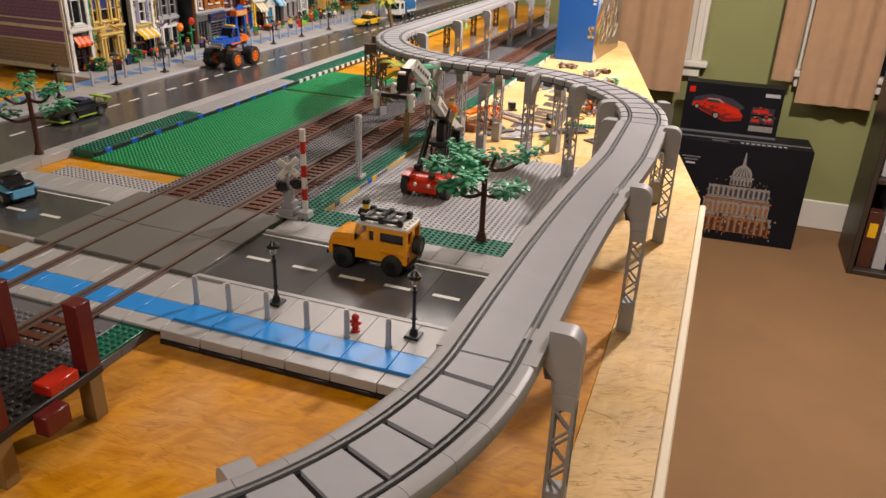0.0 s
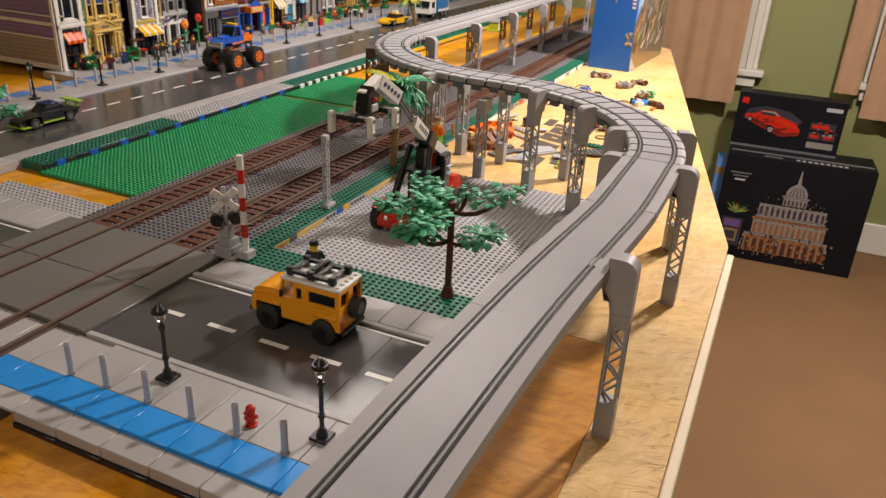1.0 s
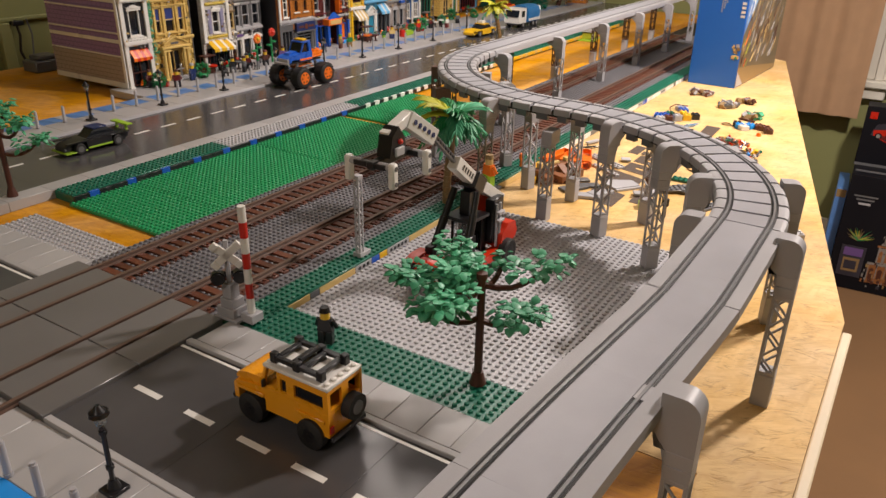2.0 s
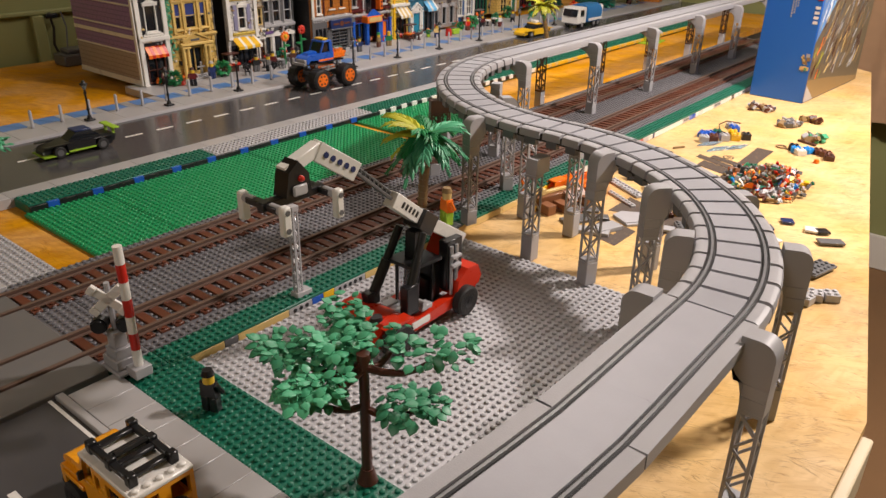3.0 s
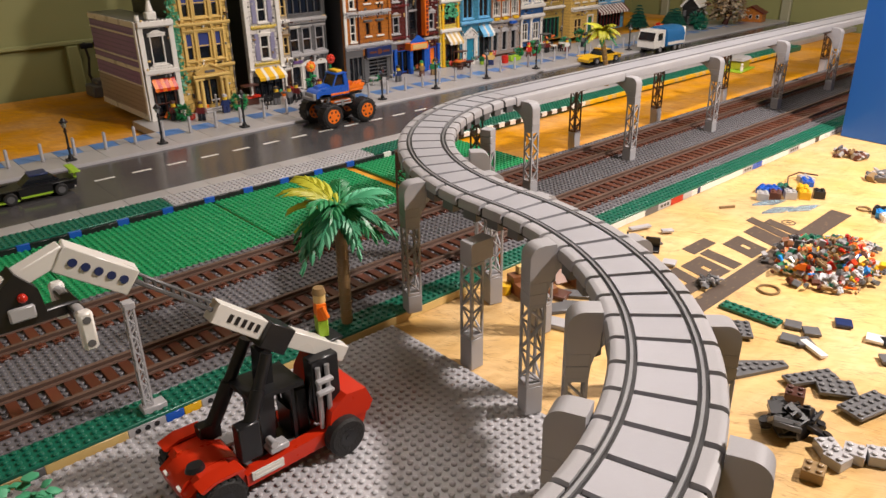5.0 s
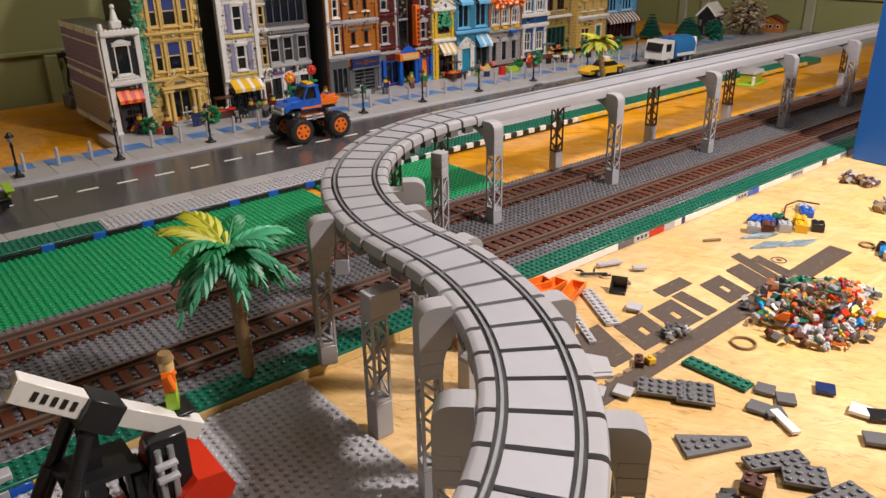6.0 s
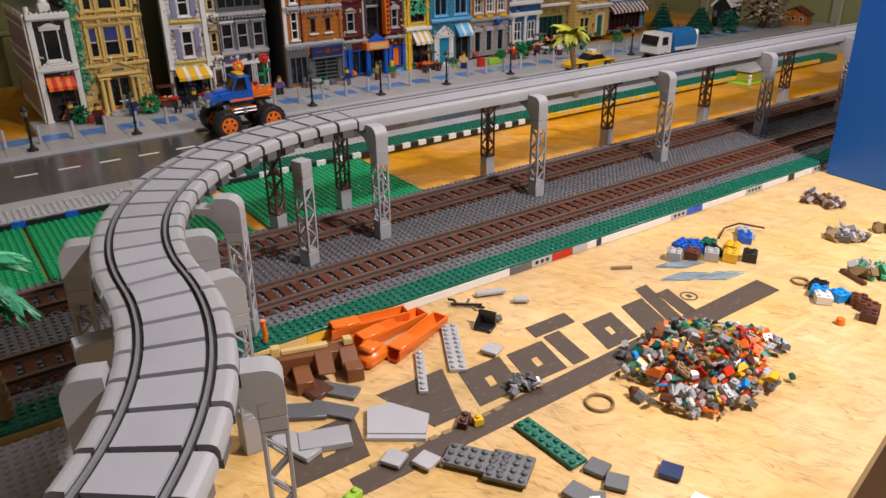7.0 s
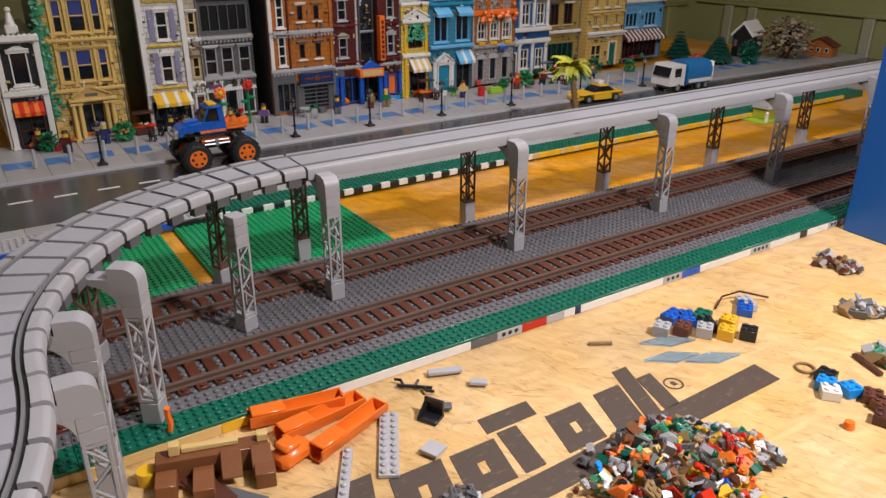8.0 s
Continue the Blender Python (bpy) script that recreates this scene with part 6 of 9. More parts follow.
def small_car(label, at, turn, body, roof, glass="glass", wing="", stripe="", rim="dgrey", L=0.105, Wd=0.046, cat="toy car", bow=True):
    """A low toy car: sculpted lower body, cabin, wheels, lights. Nose to local +x."""
    t = thing("toy_car", label, cat, at, turn)
    hl, hw = L / 2, Wd / 2
    for x in (-hl * 0.58, hl * 0.60):
        for y in (-hw + 0.004, hw - 0.004):
            wheel(t, x, y, 0.0095, 0.0095, 0.0085, rim)
    part("chassis", B().box(-hl + 0.004, hl - 0.004, -hw + 0.010, hw - 0.010, 0.004, 0.010, 0.001), M["black"], t)
    part("body", B().prism([(-hl, 0.010), (-hl * 0.78, 0.0080), (-hl * 0.40, 0.0080), (-hl * 0.38, 0.0085), (hl * 0.38, 0.0080), (hl * 0.82, 0.0090), (hl, 0.0070), (hl, 0.014), (hl * 0.9, 0.018), (hl * 0.35, 0.0225), (-hl * 0.75, 0.0235), (-hl, 0.021)], -hw + 0.0086, hw - 0.0086, "y"), M[body], t)
    for s in (-1, 1):
        y0, y1 = sorted((s * (hw - 0.0084), s * hw))
        part("wing_panel", B().prism([(-hl * 0.38, 0.0075), (hl * 0.38, 0.0075), (hl * 0.40, 0.021), (-hl * 0.38, 0.0225)], y0, y1, "y").box(-hl, hl * 0.98, y0, y1, 0.0198, 0.0218, 0.0006), M[body], t)
        part("headlight", B().box(hl - 0.0005, hl + 0.0012, s * hw * 0.65 - 0.004, s * hw * 0.65 + 0.004, 0.0105, 0.0135), M["clear"], t)
    part("cabin_glass", B().prism([(-hl * 0.62, 0.0232), (hl * 0.30, 0.0225), (hl * 0.05, 0.0345), (-hl * 0.36, 0.0345)], -hw + 0.0095, hw - 0.0095, "y"), M[glass], t)
    part("roof", B().box(-hl * 0.38, hl * 0.07, -hw + 0.009, hw - 0.009, 0.0347, 0.0372, 0.0008), M[roof], t)
    if wing:
        part("rear_wing", B().box(-hl - 0.006, -hl + 0.006, -hw - 0.001, hw + 0.001, 0.031, 0.0335, 0.0006).box(-hl - 0.001, -hl + 0.003, -hw + 0.008, -hw + 0.011, 0.0215, 0.0309).box(-hl - 0.001, -hl + 0.003, hw - 0.011, hw - 0.008, 0.0215, 0.0309), M[wing], t)
    if stripe:
        part("sill_stripe", B().box(-hl * 0.37, hl * 0.37, -hw - 0.0012, -hw - 0.0001, 0.0078, 0.0105).box(-hl * 0.37, hl * 0.37, hw + 0.0001, hw + 0.0012, 0.0078, 0.0105).box(hl * 0.4, hl + 0.003, -hw, hw, 0.0045, 0.0068, 0.0005), M[stripe], t)
    return t


small_car("black toy sports car with lime trim and a rear wing", (-1.150, 1.372, 0.0131), -92, "black", "navy", wing="lime", stripe="lime", L=0.118)
tx = small_car("yellow toy taxi with a white roof sign", (-1.240, 2.862, 0.0131), -95, "yellow", "yellow", rim="silver", L=0.130, Wd=0.058)
part("taxi_sign", B().box(-0.016, 0.0, -0.010, 0.010, 0.0374, 0.046, 0.001), M["white"], tx)
bc = small_car("small light blue toy car with a black soft top", (-0.905, 0.990, RZ + 0.0003), 165, "sky", "black", rim="silver", L=0.085, Wd=0.046)
part("boot_lid", B().box(-0.042, -0.024, -0.017, 0.017, 0.0236, 0.028, 0.001), M["black"], bc)

# tanker lorry in the high street
gt = thing("toy_lorry", "white and blue plastic lorry with a rounded tank body", "toy truck", (-1.225, 3.150, 0.0131), -93)
for x in (-0.040, -0.016, 0.055):
    for y in (-0.026, 0.026):
        wheel(gt, x, y, 0.011, 0.011, 0.010, "silver")
part("chassis", B().box(-0.056, 0.080, -0.018, 0.018, 0.010, 0.016, 0.001), M["dgrey"], gt)
part("cab", B().prism([(0.036, 0.0165), (0.084, 0.0165), (0.084, 0.040), (0.076, 0.066), (0.036, 0.066)], -0.031, 0.031, "y"), M["white"], gt)
part("windscreen", B().prism([(0.0845, 0.038), (0.0862, 0.038), (0.0790, 0.060), (0.0773, 0.060)], -0.027, 0.027, "y"), M["glass"], gt)
for y in (-0.0318, 0.0318):
    part("side_window", B().box(0.050, 0.070, y - 0.0006, y + 0.0006, 0.038, 0.058), M["glass"], gt)
part("tank", B().prism([(-0.033, 0.018), (0.033, 0.018), (0.037, 0.050), (0.030, 0.066), (0.015, 0.072), (-0.015, 0.072), (-0.030, 0.066), (-0.037, 0.050)], -0.052, 0.030, "x"), M["tankblue"], gt)
for y in (-0.0364, 0.0364):
    part("tank_stripe", B().box(-0.050, 0.026, y - 0.0011, y + 0.0011, 0.022, 0.030), M["white"], gt)
part("tailgate", B().box(-0.062, -0.0525, -0.034, 0.034, 0.020, 0.068, 0.003), M["white"], gt)

# ---- red loader with its boom and spreader ----
ld = thing("toy_container_loader", "red plastic container loader with white boom and black spreader", "toy loader", (-0.381, 1.330, 0.0056))


def L3(x, y, z):
    """From table places to the loader's own."""
    return (x + 0.381, y - 1.330, z - 0.0056)


for x in (-0.041, 0.041):
    wheel(ld, x * 0.98, -0.052, 0.0172, 0.0172, 0.016, "black", "x", 0.42)
    treads(ld, x * 0.98, -0.052, 0.0172, 0.0166, 0.016, "x", 18)
    wheel(ld, x * 0.95, 0.052, 0.0165, 0.0165, 0.014, "black", "x", 0.45)
part("front_frame", B().prism([(-0.072, 0.012), (-0.030, 0.010), (-0.030, 0.022), (-0.038, 0.029), (-0.062, 0.030), (-0.074, 0.022)], -0.0300, 0.0300, "x"), M["bred"], ld)
part("mudguard", B().prism([(-0.066, 0.0300), (-0.036, 0.0295), (-0.040, 0.0345), (-0.062, 0.0345)], -0.030, -0.018, "x"), M["bred"], ld)
part("mudguard", B().prism([(-0.066, 0.0300), (-0.036, 0.0295), (-0.040, 0.0345), (-0.062, 0.0345)], 0.018, 0.030, "x"), M["bred"], ld)
part("hood", B().prism([(-0.0295, 0.0222), (-0.0295, 0.0300), (-0.040, 0.0352), (-0.060, 0.0345), (-0.071, 0.0285), (-0.0738, 0.0224), (-0.062, 0.0302), (-0.038, 0.0292)], -0.0176, 0.0176, "x"), M["bred"], ld)
for sx in (-1, 1):
    part("fender", B().prism([(-0.034, 0.0346), (-0.036, 0.0372), (-0.056, 0.0378), (-0.068, 0.0338), (-0.066, 0.0318), (-0.056, 0.0354), (-0.040, 0.0350)], *sorted((sx * 0.0305, sx * 0.047)), "x"), M["bred"], ld)
    part("step_plate", B().box(*sorted((sx * 0.006, sx * 0.0195)), -0.0290, -0.012, 0.0272, 0.0300, 0.0005), M["lgrey"], ld)
part("hub_cover", B().cyl((0.014, -0.060, 0.0345), (0.014, -0.060, 0.0385), 0.0075, 0.0060, 14), M["black"], ld)
part("headlight", B().cyl((0.014, -0.0745, 0.0245), (0.014, -0.0725, 0.0250), 0.0030, n=10).cyl((-0.014, -0.0745, 0.0245), (-0.014, -0.0725, 0.0250), 0.0030, n=10), M["white"], ld)
part("mast", B().prism([(-0.004, 0.0202), (0.006, 0.0202), (0.011, 0.1020), (0.001, 0.1020)], -0.008, 0.008, "x"), M["black"], ld, "black upright carrying the boom")
part("canopy", B().prism([(-0.016, 0.0712), (0.028, 0.0680), (0.028, 0.0716), (-0.016, 0.0750)], -0.023, 0.023, "x"), M["black"], ld)
part("hose", B().tube([(0.020, 0.036, 0.030), (0.026, 0.030, 0.050), (0.024, 0.034, 0.070), (0.016, 0.040, 0.084)], 0.0013, 6), M["black"], ld)
part("grip", B().box(0.030, 0.036, 0.034, 0.048, 0.058, 0.0612, 0.0006).box(0.030, 0.036, 0.034, 0.048, 0.068, 0.0712, 0.0006), M["lgrey"], ld)
part("side_beam", B().prism([(-0.0298, 0.010), (0.072, 0.012), (0.078, 0.026), (0.040, 0.024), (-0.0298, 0.020)], 0.020, 0.0328, "x"), M["bred"], ld)
part("side_beam", B().prism([(-0.0298, 0.010), (0.072, 0.012), (0.078, 0.026), (0.040, 0.024), (-0.0298, 0.020)], -0.0328, -0.020, "x"), M["bred"], ld)
part("counterweight", B().prism([(0.040, 0.0245), (0.078, 0.0265), (0.082, 0.034), (0.076, 0.048), (0.058, 0.050), (0.044, 0.040)], -0.034, 0.036, "x"), M["bred"], ld)
part("floor_plate", B().box(-0.0195, 0.0195, -0.0295, 0.0400, 0.012, 0.020, 0.0008), M["dgrey"], ld)
part("seat_base", B().box(-0.014, 0.012, -0.026, -0.006, 0.0202, 0.027, 0.001), M["lgrey"], ld)
part("console", B().box(0.0165, 0.030, -0.008, 0.008, 0.0245, 0.030, 0.001).cyl((0.018, -0.004, 0.0325), (0.030, -0.004, 0.0325), 0.0030, n=10), M["lgrey"], ld)
part("vent_panel", B().box(0.0330, 0.0345, -0.026, 0.0, 0.014, 0.021).box(0.0345, 0.0350, -0.024, -0.002, 0.0155, 0.0165).box(0.0345, 0.0350, -0.024, -0.002, 0.0185, 0.0195), M["white"], ld)
part("cab_body", B().box(-0.0150, 0.0150, 0.0225, 0.034, 0.0202, 0.062, 0.002), M["black"], ld)
part("cab_frame", B().box(-0.016, 0.016, -0.008, 0.022, 0.066, 0.070, 0.001).box(-0.016, -0.013, -0.008, -0.005, 0.0202, 0.0659).box(0.013, 0.016, -0.008, -0.005, 0.0202, 0.0659).box(-0.016, -0.013, 0.019, 0.022, 0.0202, 0.0659).box(0.013, 0.016, 0.019, 0.022, 0.0202, 0.0659).box(-0.012, 0.012, 0.018, 0.022, 0.0202, 0.045), M["black"], ld)
part("cab_glass", B().box(-0.0128, 0.0128, -0.0070, -0.0060, 0.028, 0.0655), M["clear"], ld)
part("operator", B().cyl((0, 0.006, 0.030), (0, 0.006, 0.046), 0.006, 0.005, 8).ball((0, 0.006, 0.0505), 0.0048, 8, 6), M["dbrown"], ld)
part("rear_tower", B().prism([(0.024, 0.020), (0.052, 0.024), (0.058, 0.080), (0.048, 0.088), (0.036, 0.070)], -0.012, 0.010, "x"), M["bred"], ld, "red upright holding the boom")
part("tower_box", B().box(0.0105, 0.026, 0.034, 0.058, 0.030, 0.085, 0.001), M["black"], ld)
part("exhaust_pipe", B().cyl((0.0285, 0.038, 0.026), (0.0285, 0.038, 0.080), 0.0022, n=8).cyl((0.0285, 0.046, 0.026), (0.0285, 0.046, 0.080), 0.0022, n=8), M["silver"], ld)
for q0, q1, wide in ((Vector((-0.027, -0.034, 0.034)), Vector((-0.019, 0.002, 0.104)), 0.0062), (Vector((0.025, -0.022, 0.050)), Vector((0.018, 0.003, 0.104)), 0.0056)):
    ram = B().cyl(q0, q0 + (q1 - q0) * 0.55, wide, n=12).cyl(q0 + (q1 - q0) * 0.45, q1, wide * 0.8, n=12)
    ram.box(q0.x - 0.0065, q0.x + 0.0065, q0.y - 0.009, q0.y + 0.008, 0.0300, q0.z + 0.010, 0.001)
    part("lift_ram", ram, M["black"], ld, "black lifting ram")

# the chassis is narrow for its length
for ob in ld.children_recursive:
    ob.data.transform(Matrix.Scale(0.78, 4, (1, 0, 0)))


def beam(a, b, w, h, c=0.0006):
    """A square bar between two points."""
    a, b = Vector(a), Vector(b)
    m = Matrix.Translation(a) @ (b - a).to_track_quat("X", "Z").to_matrix().to_4x4()
    return B().box(0, (b - a).length, -w / 2, w / 2, -h / 2, h / 2, c).turn(m)


P0, P1, P2, P3, P4, P5 = L3(-0.374, 1.400, 0.080), L3(-0.379, 1.345, 0.117), L3(-0.381, 1.304, 0.150), L3(-0.379, 1.256, 0.190), L3(-0.385, 1.219, 0.216), L3(-0.386, 1.186, 0.205)
part("boom_foot", beam(P0, P1, 0.013, 0.013), M["white"], ld, "white boom section")
part("boom_mount", beam(Vector(P1) + Vector((0, 0.008, -0.008)), Vector(P1) + Vector((0, -0.010, 0.006)), 0.022, 0.020), M["black"], ld)
part("boom_sleeve", beam(Vector(P1) + (Vector(P2) - Vector(P1)) * 0.1, P2, 0.013, 0.015), M["white"], ld, "white boom section with lettering")
lt = B()
for k in range(5):
    u = (Vector(P2) - Vector(P1))
    c0 = Vector(P1) + u * (0.30 + 0.11 * k)
    q = beam(c0, c0 + u * 0.06, 0.0002, 0.006, 0)
    lt.add([(p[0] + 0.0068, p[1], p[2]) for p in q.v], q.f)
part("lettering", lt, M["black"], ld)
u = Vector(P3) - Vector(P2)
rack = beam(P2, P3, 0.004, 0.003)
q = beam(Vector(P2) + Vector((0, 0, 0.006)), Vector(P3) + Vector((0, 0, 0.006)), 0.004, 0.002)
rack.add(q.v, q.f)
for k in range(9):
    c0 = Vector(P2) + u * ((k + 0.5) / 9)
    rack.box(c0.x - 0.0018, c0.x + 0.0018, c0.y - 0.0008, c0.y + 0.0008, c0.z, c0.z + 0.006)
part("boom_rack", rack, M["dgrey"], ld, "grey toothed rack")
part("boom_head", beam(P3, P4, 0.014, 0.017), M["white"], ld, "white boom section with pin holes")
ph = B()
u = Vector(P4) - Vector(P3)
for k in range(5):
    c0 = Vector(P3) + u * (0.16 + 0.17 * k)
    ph.cyl((c0.x + 0.0066, c0.y, c0.z), (c0.x + 0.0076, c0.y, c0.z), 0.0027, n=10)
part("pin", ph, M["navy"], ld)
part("boom_tip", beam(Vector(P4) + Vector((0, 0.004, 0.002)), P5, 0.011, 0.010), M["white"], ld, "white boom tip")
SPZ = 0.187 - 0.0056
part("spreader_head", B().prism([(-0.150, SPZ), (-0.124, SPZ), (-0.126, SPZ + 0.016), (-0.136, SPZ + 0.028), (-0.146, SPZ + 0.020)], -0.010, 0.006, "x"), M["black"], ld)
part("head_ball", B().ball((0.007, -0.135, SPZ + 0.0135), 0.0028, 10, 6), M["red"], ld)
part("head_block", B().box(0.0062, 0.009, -0.144, -0.130, SPZ + 0.0004, SPZ + 0.009, 0.001), M["lgrey"], ld)
part("spreader_beam", B().box(-0.009, 0.000, -0.168, -0.105, SPZ - 0.008, SPZ - 0.0005, 0.001).box(-0.026, 0.012, -0.166, -0.158, SPZ - 0.007, SPZ - 0.0015, 0.0008).box(-0.026, 0.012, -0.113, -0.105, SPZ - 0.007, SPZ - 0.0015, 0.0008), M["black"], ld, "black spreader beam")
for x, y in ((-0.030, -0.162), (0.014, -0.162), (0.016, -0.109), (-0.028, -0.109)):
    s = 1 if x > 0 else -1
    tw = part("twist_arm", B().cyl((x - s * 0.012, y, SPZ - 0.004), (x + s * 0.001, y, SPZ - 0.004), 0.0038, n=10), M["lgrey"], ld)
    part("hanging_arm", B().box(x, x + s * 0.0072, y - 0.0042, y + 0.0042, SPZ - 0.024, SPZ + 0.001, 0.0016), M["white"], tw, "white hanging arm")
    part("pin_hole", B().cyl((x + s * 0.0070, y, SPZ - 0.004), (x + s * 0.0076, y, SPZ - 0.004), 0.0024, n=10).cyl((x + s * 0.0070, y, SPZ - 0.019), (x + s * 0.0076, y, SPZ - 0.019), 0.0024, n=10), M["dgrey"], tw)

# ---- signals and masts ----
sg = thing("crossing_signal", "grey level crossing signal with white cross and round lamps", "signal", (-0.508, 1.090, RZ + 0.0030))
part("base", B().box(-0.016, 0.016, -0.012, 0.012, 0, 0.0032, 0.0005).box(-0.014, 0.010, -0.010, 0.010, 0.0033, 0.0128, 0.0006).box(-0.010, 0.008, -0.008, 0.008, 0.0129, 0.0224, 0.0006), M["viagrey"], sg)
part("mast", B().box(-0.0075, 0.0045, -0.006, 0.006, 0.0225, 0.0385, 0.0006).cyl((-0.002, 0, 0.0386), (-0.002, 0, 0.084), 0.0026, n=8), M["viagrey"], sg)
face = Matrix.Translation((-0.002, 0, 0)) @ Matrix.Rotation(radians(48), 4, "Z")
for x in (-0.0105, 0.0105):
    part("signal_lamp", B().cyl((x, -0.007, 0.046), (x, 0.001, 0.046), 0.0072, n=14).cyl((x, -0.010, 0.046), (x, -0.007, 0.046), 0.0060, n=14).turn(face), M["black"], sg)
part("lamp_bracket", B().box(-0.010, 0.010, 0.0012, 0.0045, 0.043, 0.049).turn(face), M["black"], sg)
cr = B()
for a in (42, -42):
    q = B().box(-0.0180, 0.0180, -0.0014, 0.0014, -0.0040, 0.0040, 0.0004).box(-0.0180, -0.0125, -0.0034, -0.0015, -0.0040, 0.0040, 0.0004).box(0.0125, 0.0180, -0.0034, -0.0015, -0.0040, 0.0040, 0.0004).turn(face @ Matrix.Translation((0, -0.0045, 0.070)) @ Matrix.Rotation(radians(a), 4, "Y"))
    cr.add(q.v, q.f)
part("cross", cr, M["white"], sg, "white crossing sign")
br = thing("barrier_pole", "red and white striped upright barrier pole", "barrier", (-0.487, 1.094, RZ + 0.0030))
part("base", B().box(-0.008, 0.008, -0.008, 0.008, 0, 0.0095, 0.0006), M["viagrey"], br)
for k in range(7):
    part("pole_section", B().cyl((0, 0, 0.0096 + k * 0.01634), (0, 0, 0.0096 + (k + 1) * 0.01634 - 0.0002), 0.0040, n=14), M["red" if k % 2 else "white"], br)
mp = thing("lattice_mast", "light grey lattice mast on a plate beside the track", "mast", (-0.500, 1.285, DZ + 0.0003))
lm = B()
for sx in (-1, 1):
    for sy in (-1, 1):
        lm.box(sx * 0.003 - 0.0008, sx * 0.003 + 0.0008, sy * 0.003 - 0.0008, sy * 0.003 + 0.0008, 0.006, 0.098)
for k in range(12):
    z = 0.008 + k * 0.0075
    s = 1 if k % 2 else -1
    for e in (-0.003, 0.003):
        lm.cyl((-0.003 * s, e, z), (0.003 * s, e, z + 0.0075), 0.0007, n=5)
        lm.cyl((e, -0.003 * s, z), (e, 0.003 * s, z + 0.0075), 0.0007, n=5)
part("lattice", lm, M["lgrey"], mp)
part("foot", B().box(-0.006, 0.006, -0.006, 0.014, 0, 0.006, 0.0006), M["lgrey"], mp)
part("cap", B().box(-0.0045, 0.0045, -0.0045, 0.0045, 0.098, 0.104, 0.0006), M["lgrey"], mp)


# ---- trees ----
def leaf_mesh(b, c, out, size, r, wide=0.36):
    """One thick plastic leaf with a raised middle."""
    d = Vector(out).normalized()
    side = d.cross(Vector((0, 0, 1)))
    side = (side if side.length > 0.1 else Vector((1, 0, 0))).normalized()
    up = side.cross(d)
    c = Vector(c)
    w = size * wide
    pts = [c, c + d * size * 0.30 + side * w * 0.9, c + d * size * 0.66 + side * w * 0.8 - up * size * 0.06, c + d * size - up * size * 0.14, c + d * size * 0.66 - side * w * 0.8 - up * size * 0.06, c + d * size * 0.30 - side * w * 0.9]
    top = c + d * size * 0.48 + up * size * 0.10
    th = up * 0.0008
    k = pts + [top] + [p - th for p in pts]
    fs = [(i, (i + 1) % 6, 6) for i in range(6)] + [(12, 11, 10, 9, 8, 7)] + [(i, 7 + i, 7 + (i + 1) % 6, (i + 1) % 6) for i in range(6)]
    b.add(k, fs)


def spray(b, c, r, n, spread, size, flat=0.6):
    """A clump of small leaves round a branch end."""
    for i in range(n):
        a, e = r.random() * 6.283, r.uniform(-0.5, 0.9)
        rad = spread * r.random() ** 0.6
        p = (c[0] + rad * math.cos(a), c[1] + rad * math.sin(a), c[2] + rad * e * flat)
        leaf_mesh(b, p, (math.cos(a) + r.uniform(-.4, .4), math.sin(a) + r.uniform(-.4, .4), e * 0.6 + r.uniform(-.9, .3)), size * r.uniform(0.65, 1.2), r, 0.45)


def leafy_tree(at, label, seed, limbs, tall=1.0, many=1.0):
    """A plastic tree: dark trunk with a flared foot, curved limbs, sprays of leaves. limbs: height, way, length, rise, leaves."""
    r = random.Random(seed)
    t = thing("toy_tree", label, "tree", at, 0, group="plastic trees")
    part("trunk", B().cyl((0, 0, 0), (0, 0, 0.012), 0.0080, 0.0048, 10).cyl((0, 0, 0.010), (0, 0, 0.116 * tall), 0.0040, 0.0036, 10).cyl((0, 0, 0.116 * tall), (0, 0, 0.122 * tall), 0.0048, n=10), M["dbrown"], t)
    for z, az, ln, rise, leaves in limbs:
        z, a = z * tall, radians(az)
        dx, dy = math.cos(a), math.sin(a)
        pts = [(dx * ln * s, dy * ln * s, z + (-0.006 * math.sin(s * 3.1) + rise * s ** 2.4)) for s in (0.05, 0.25, 0.5, 0.7, 0.86, 1.0)]
        part("limb", B().tube(pts, 0.0029, 8, 0.72), M["dbrown"], t)
        b = B()
        for s, m, sp in ((1.0, 0.42, 0.017), (0.74, 0.30, 0.015), (1.22, 0.28, 0.012)):
            spray(b, (dx * ln * s, dy * ln * s, z + rise * s ** 2 + 0.004), r, int(leaves * m * 2.6 * many), sp, 0.0092)
        part("leaf_spray", b, M["leaf"], t)
    return t


leafy_tree((-0.246, 1.132, DZ + 0.0018), "plastic tree with dark brown trunk and sand green leaves", 21,
           ((0.074, 216, 0.040, 0.006, 44), (0.072, 32, 0.036, 0.002, 38), (0.110, 36, 0.052, 0.012, 20), (0.106, 208, 0.052, 0.004, 46), (0.108, 150, 0.042, 0.010, 48), (0.108, 262, 0.040, -0.002, 40), (0.112, 190, 0.022, 0.004, 44), (0.111, 78, 0.026, 0.008, 11)), 0.90)
leafy_tree((-1.030, 1.160, 0.0152), "plastic tree with sparse green leaf sprays by the street", 8,
           ((0.074, 60, 0.044, 0.010, 26), (0.072, 230, 0.044, 0.008, 26), (0.108, 10, 0.044, 0.016, 28), (0.108, 140, 0.044, 0.016, 28), (0.108, 260, 0.044, 0.016, 28)), 0.85)


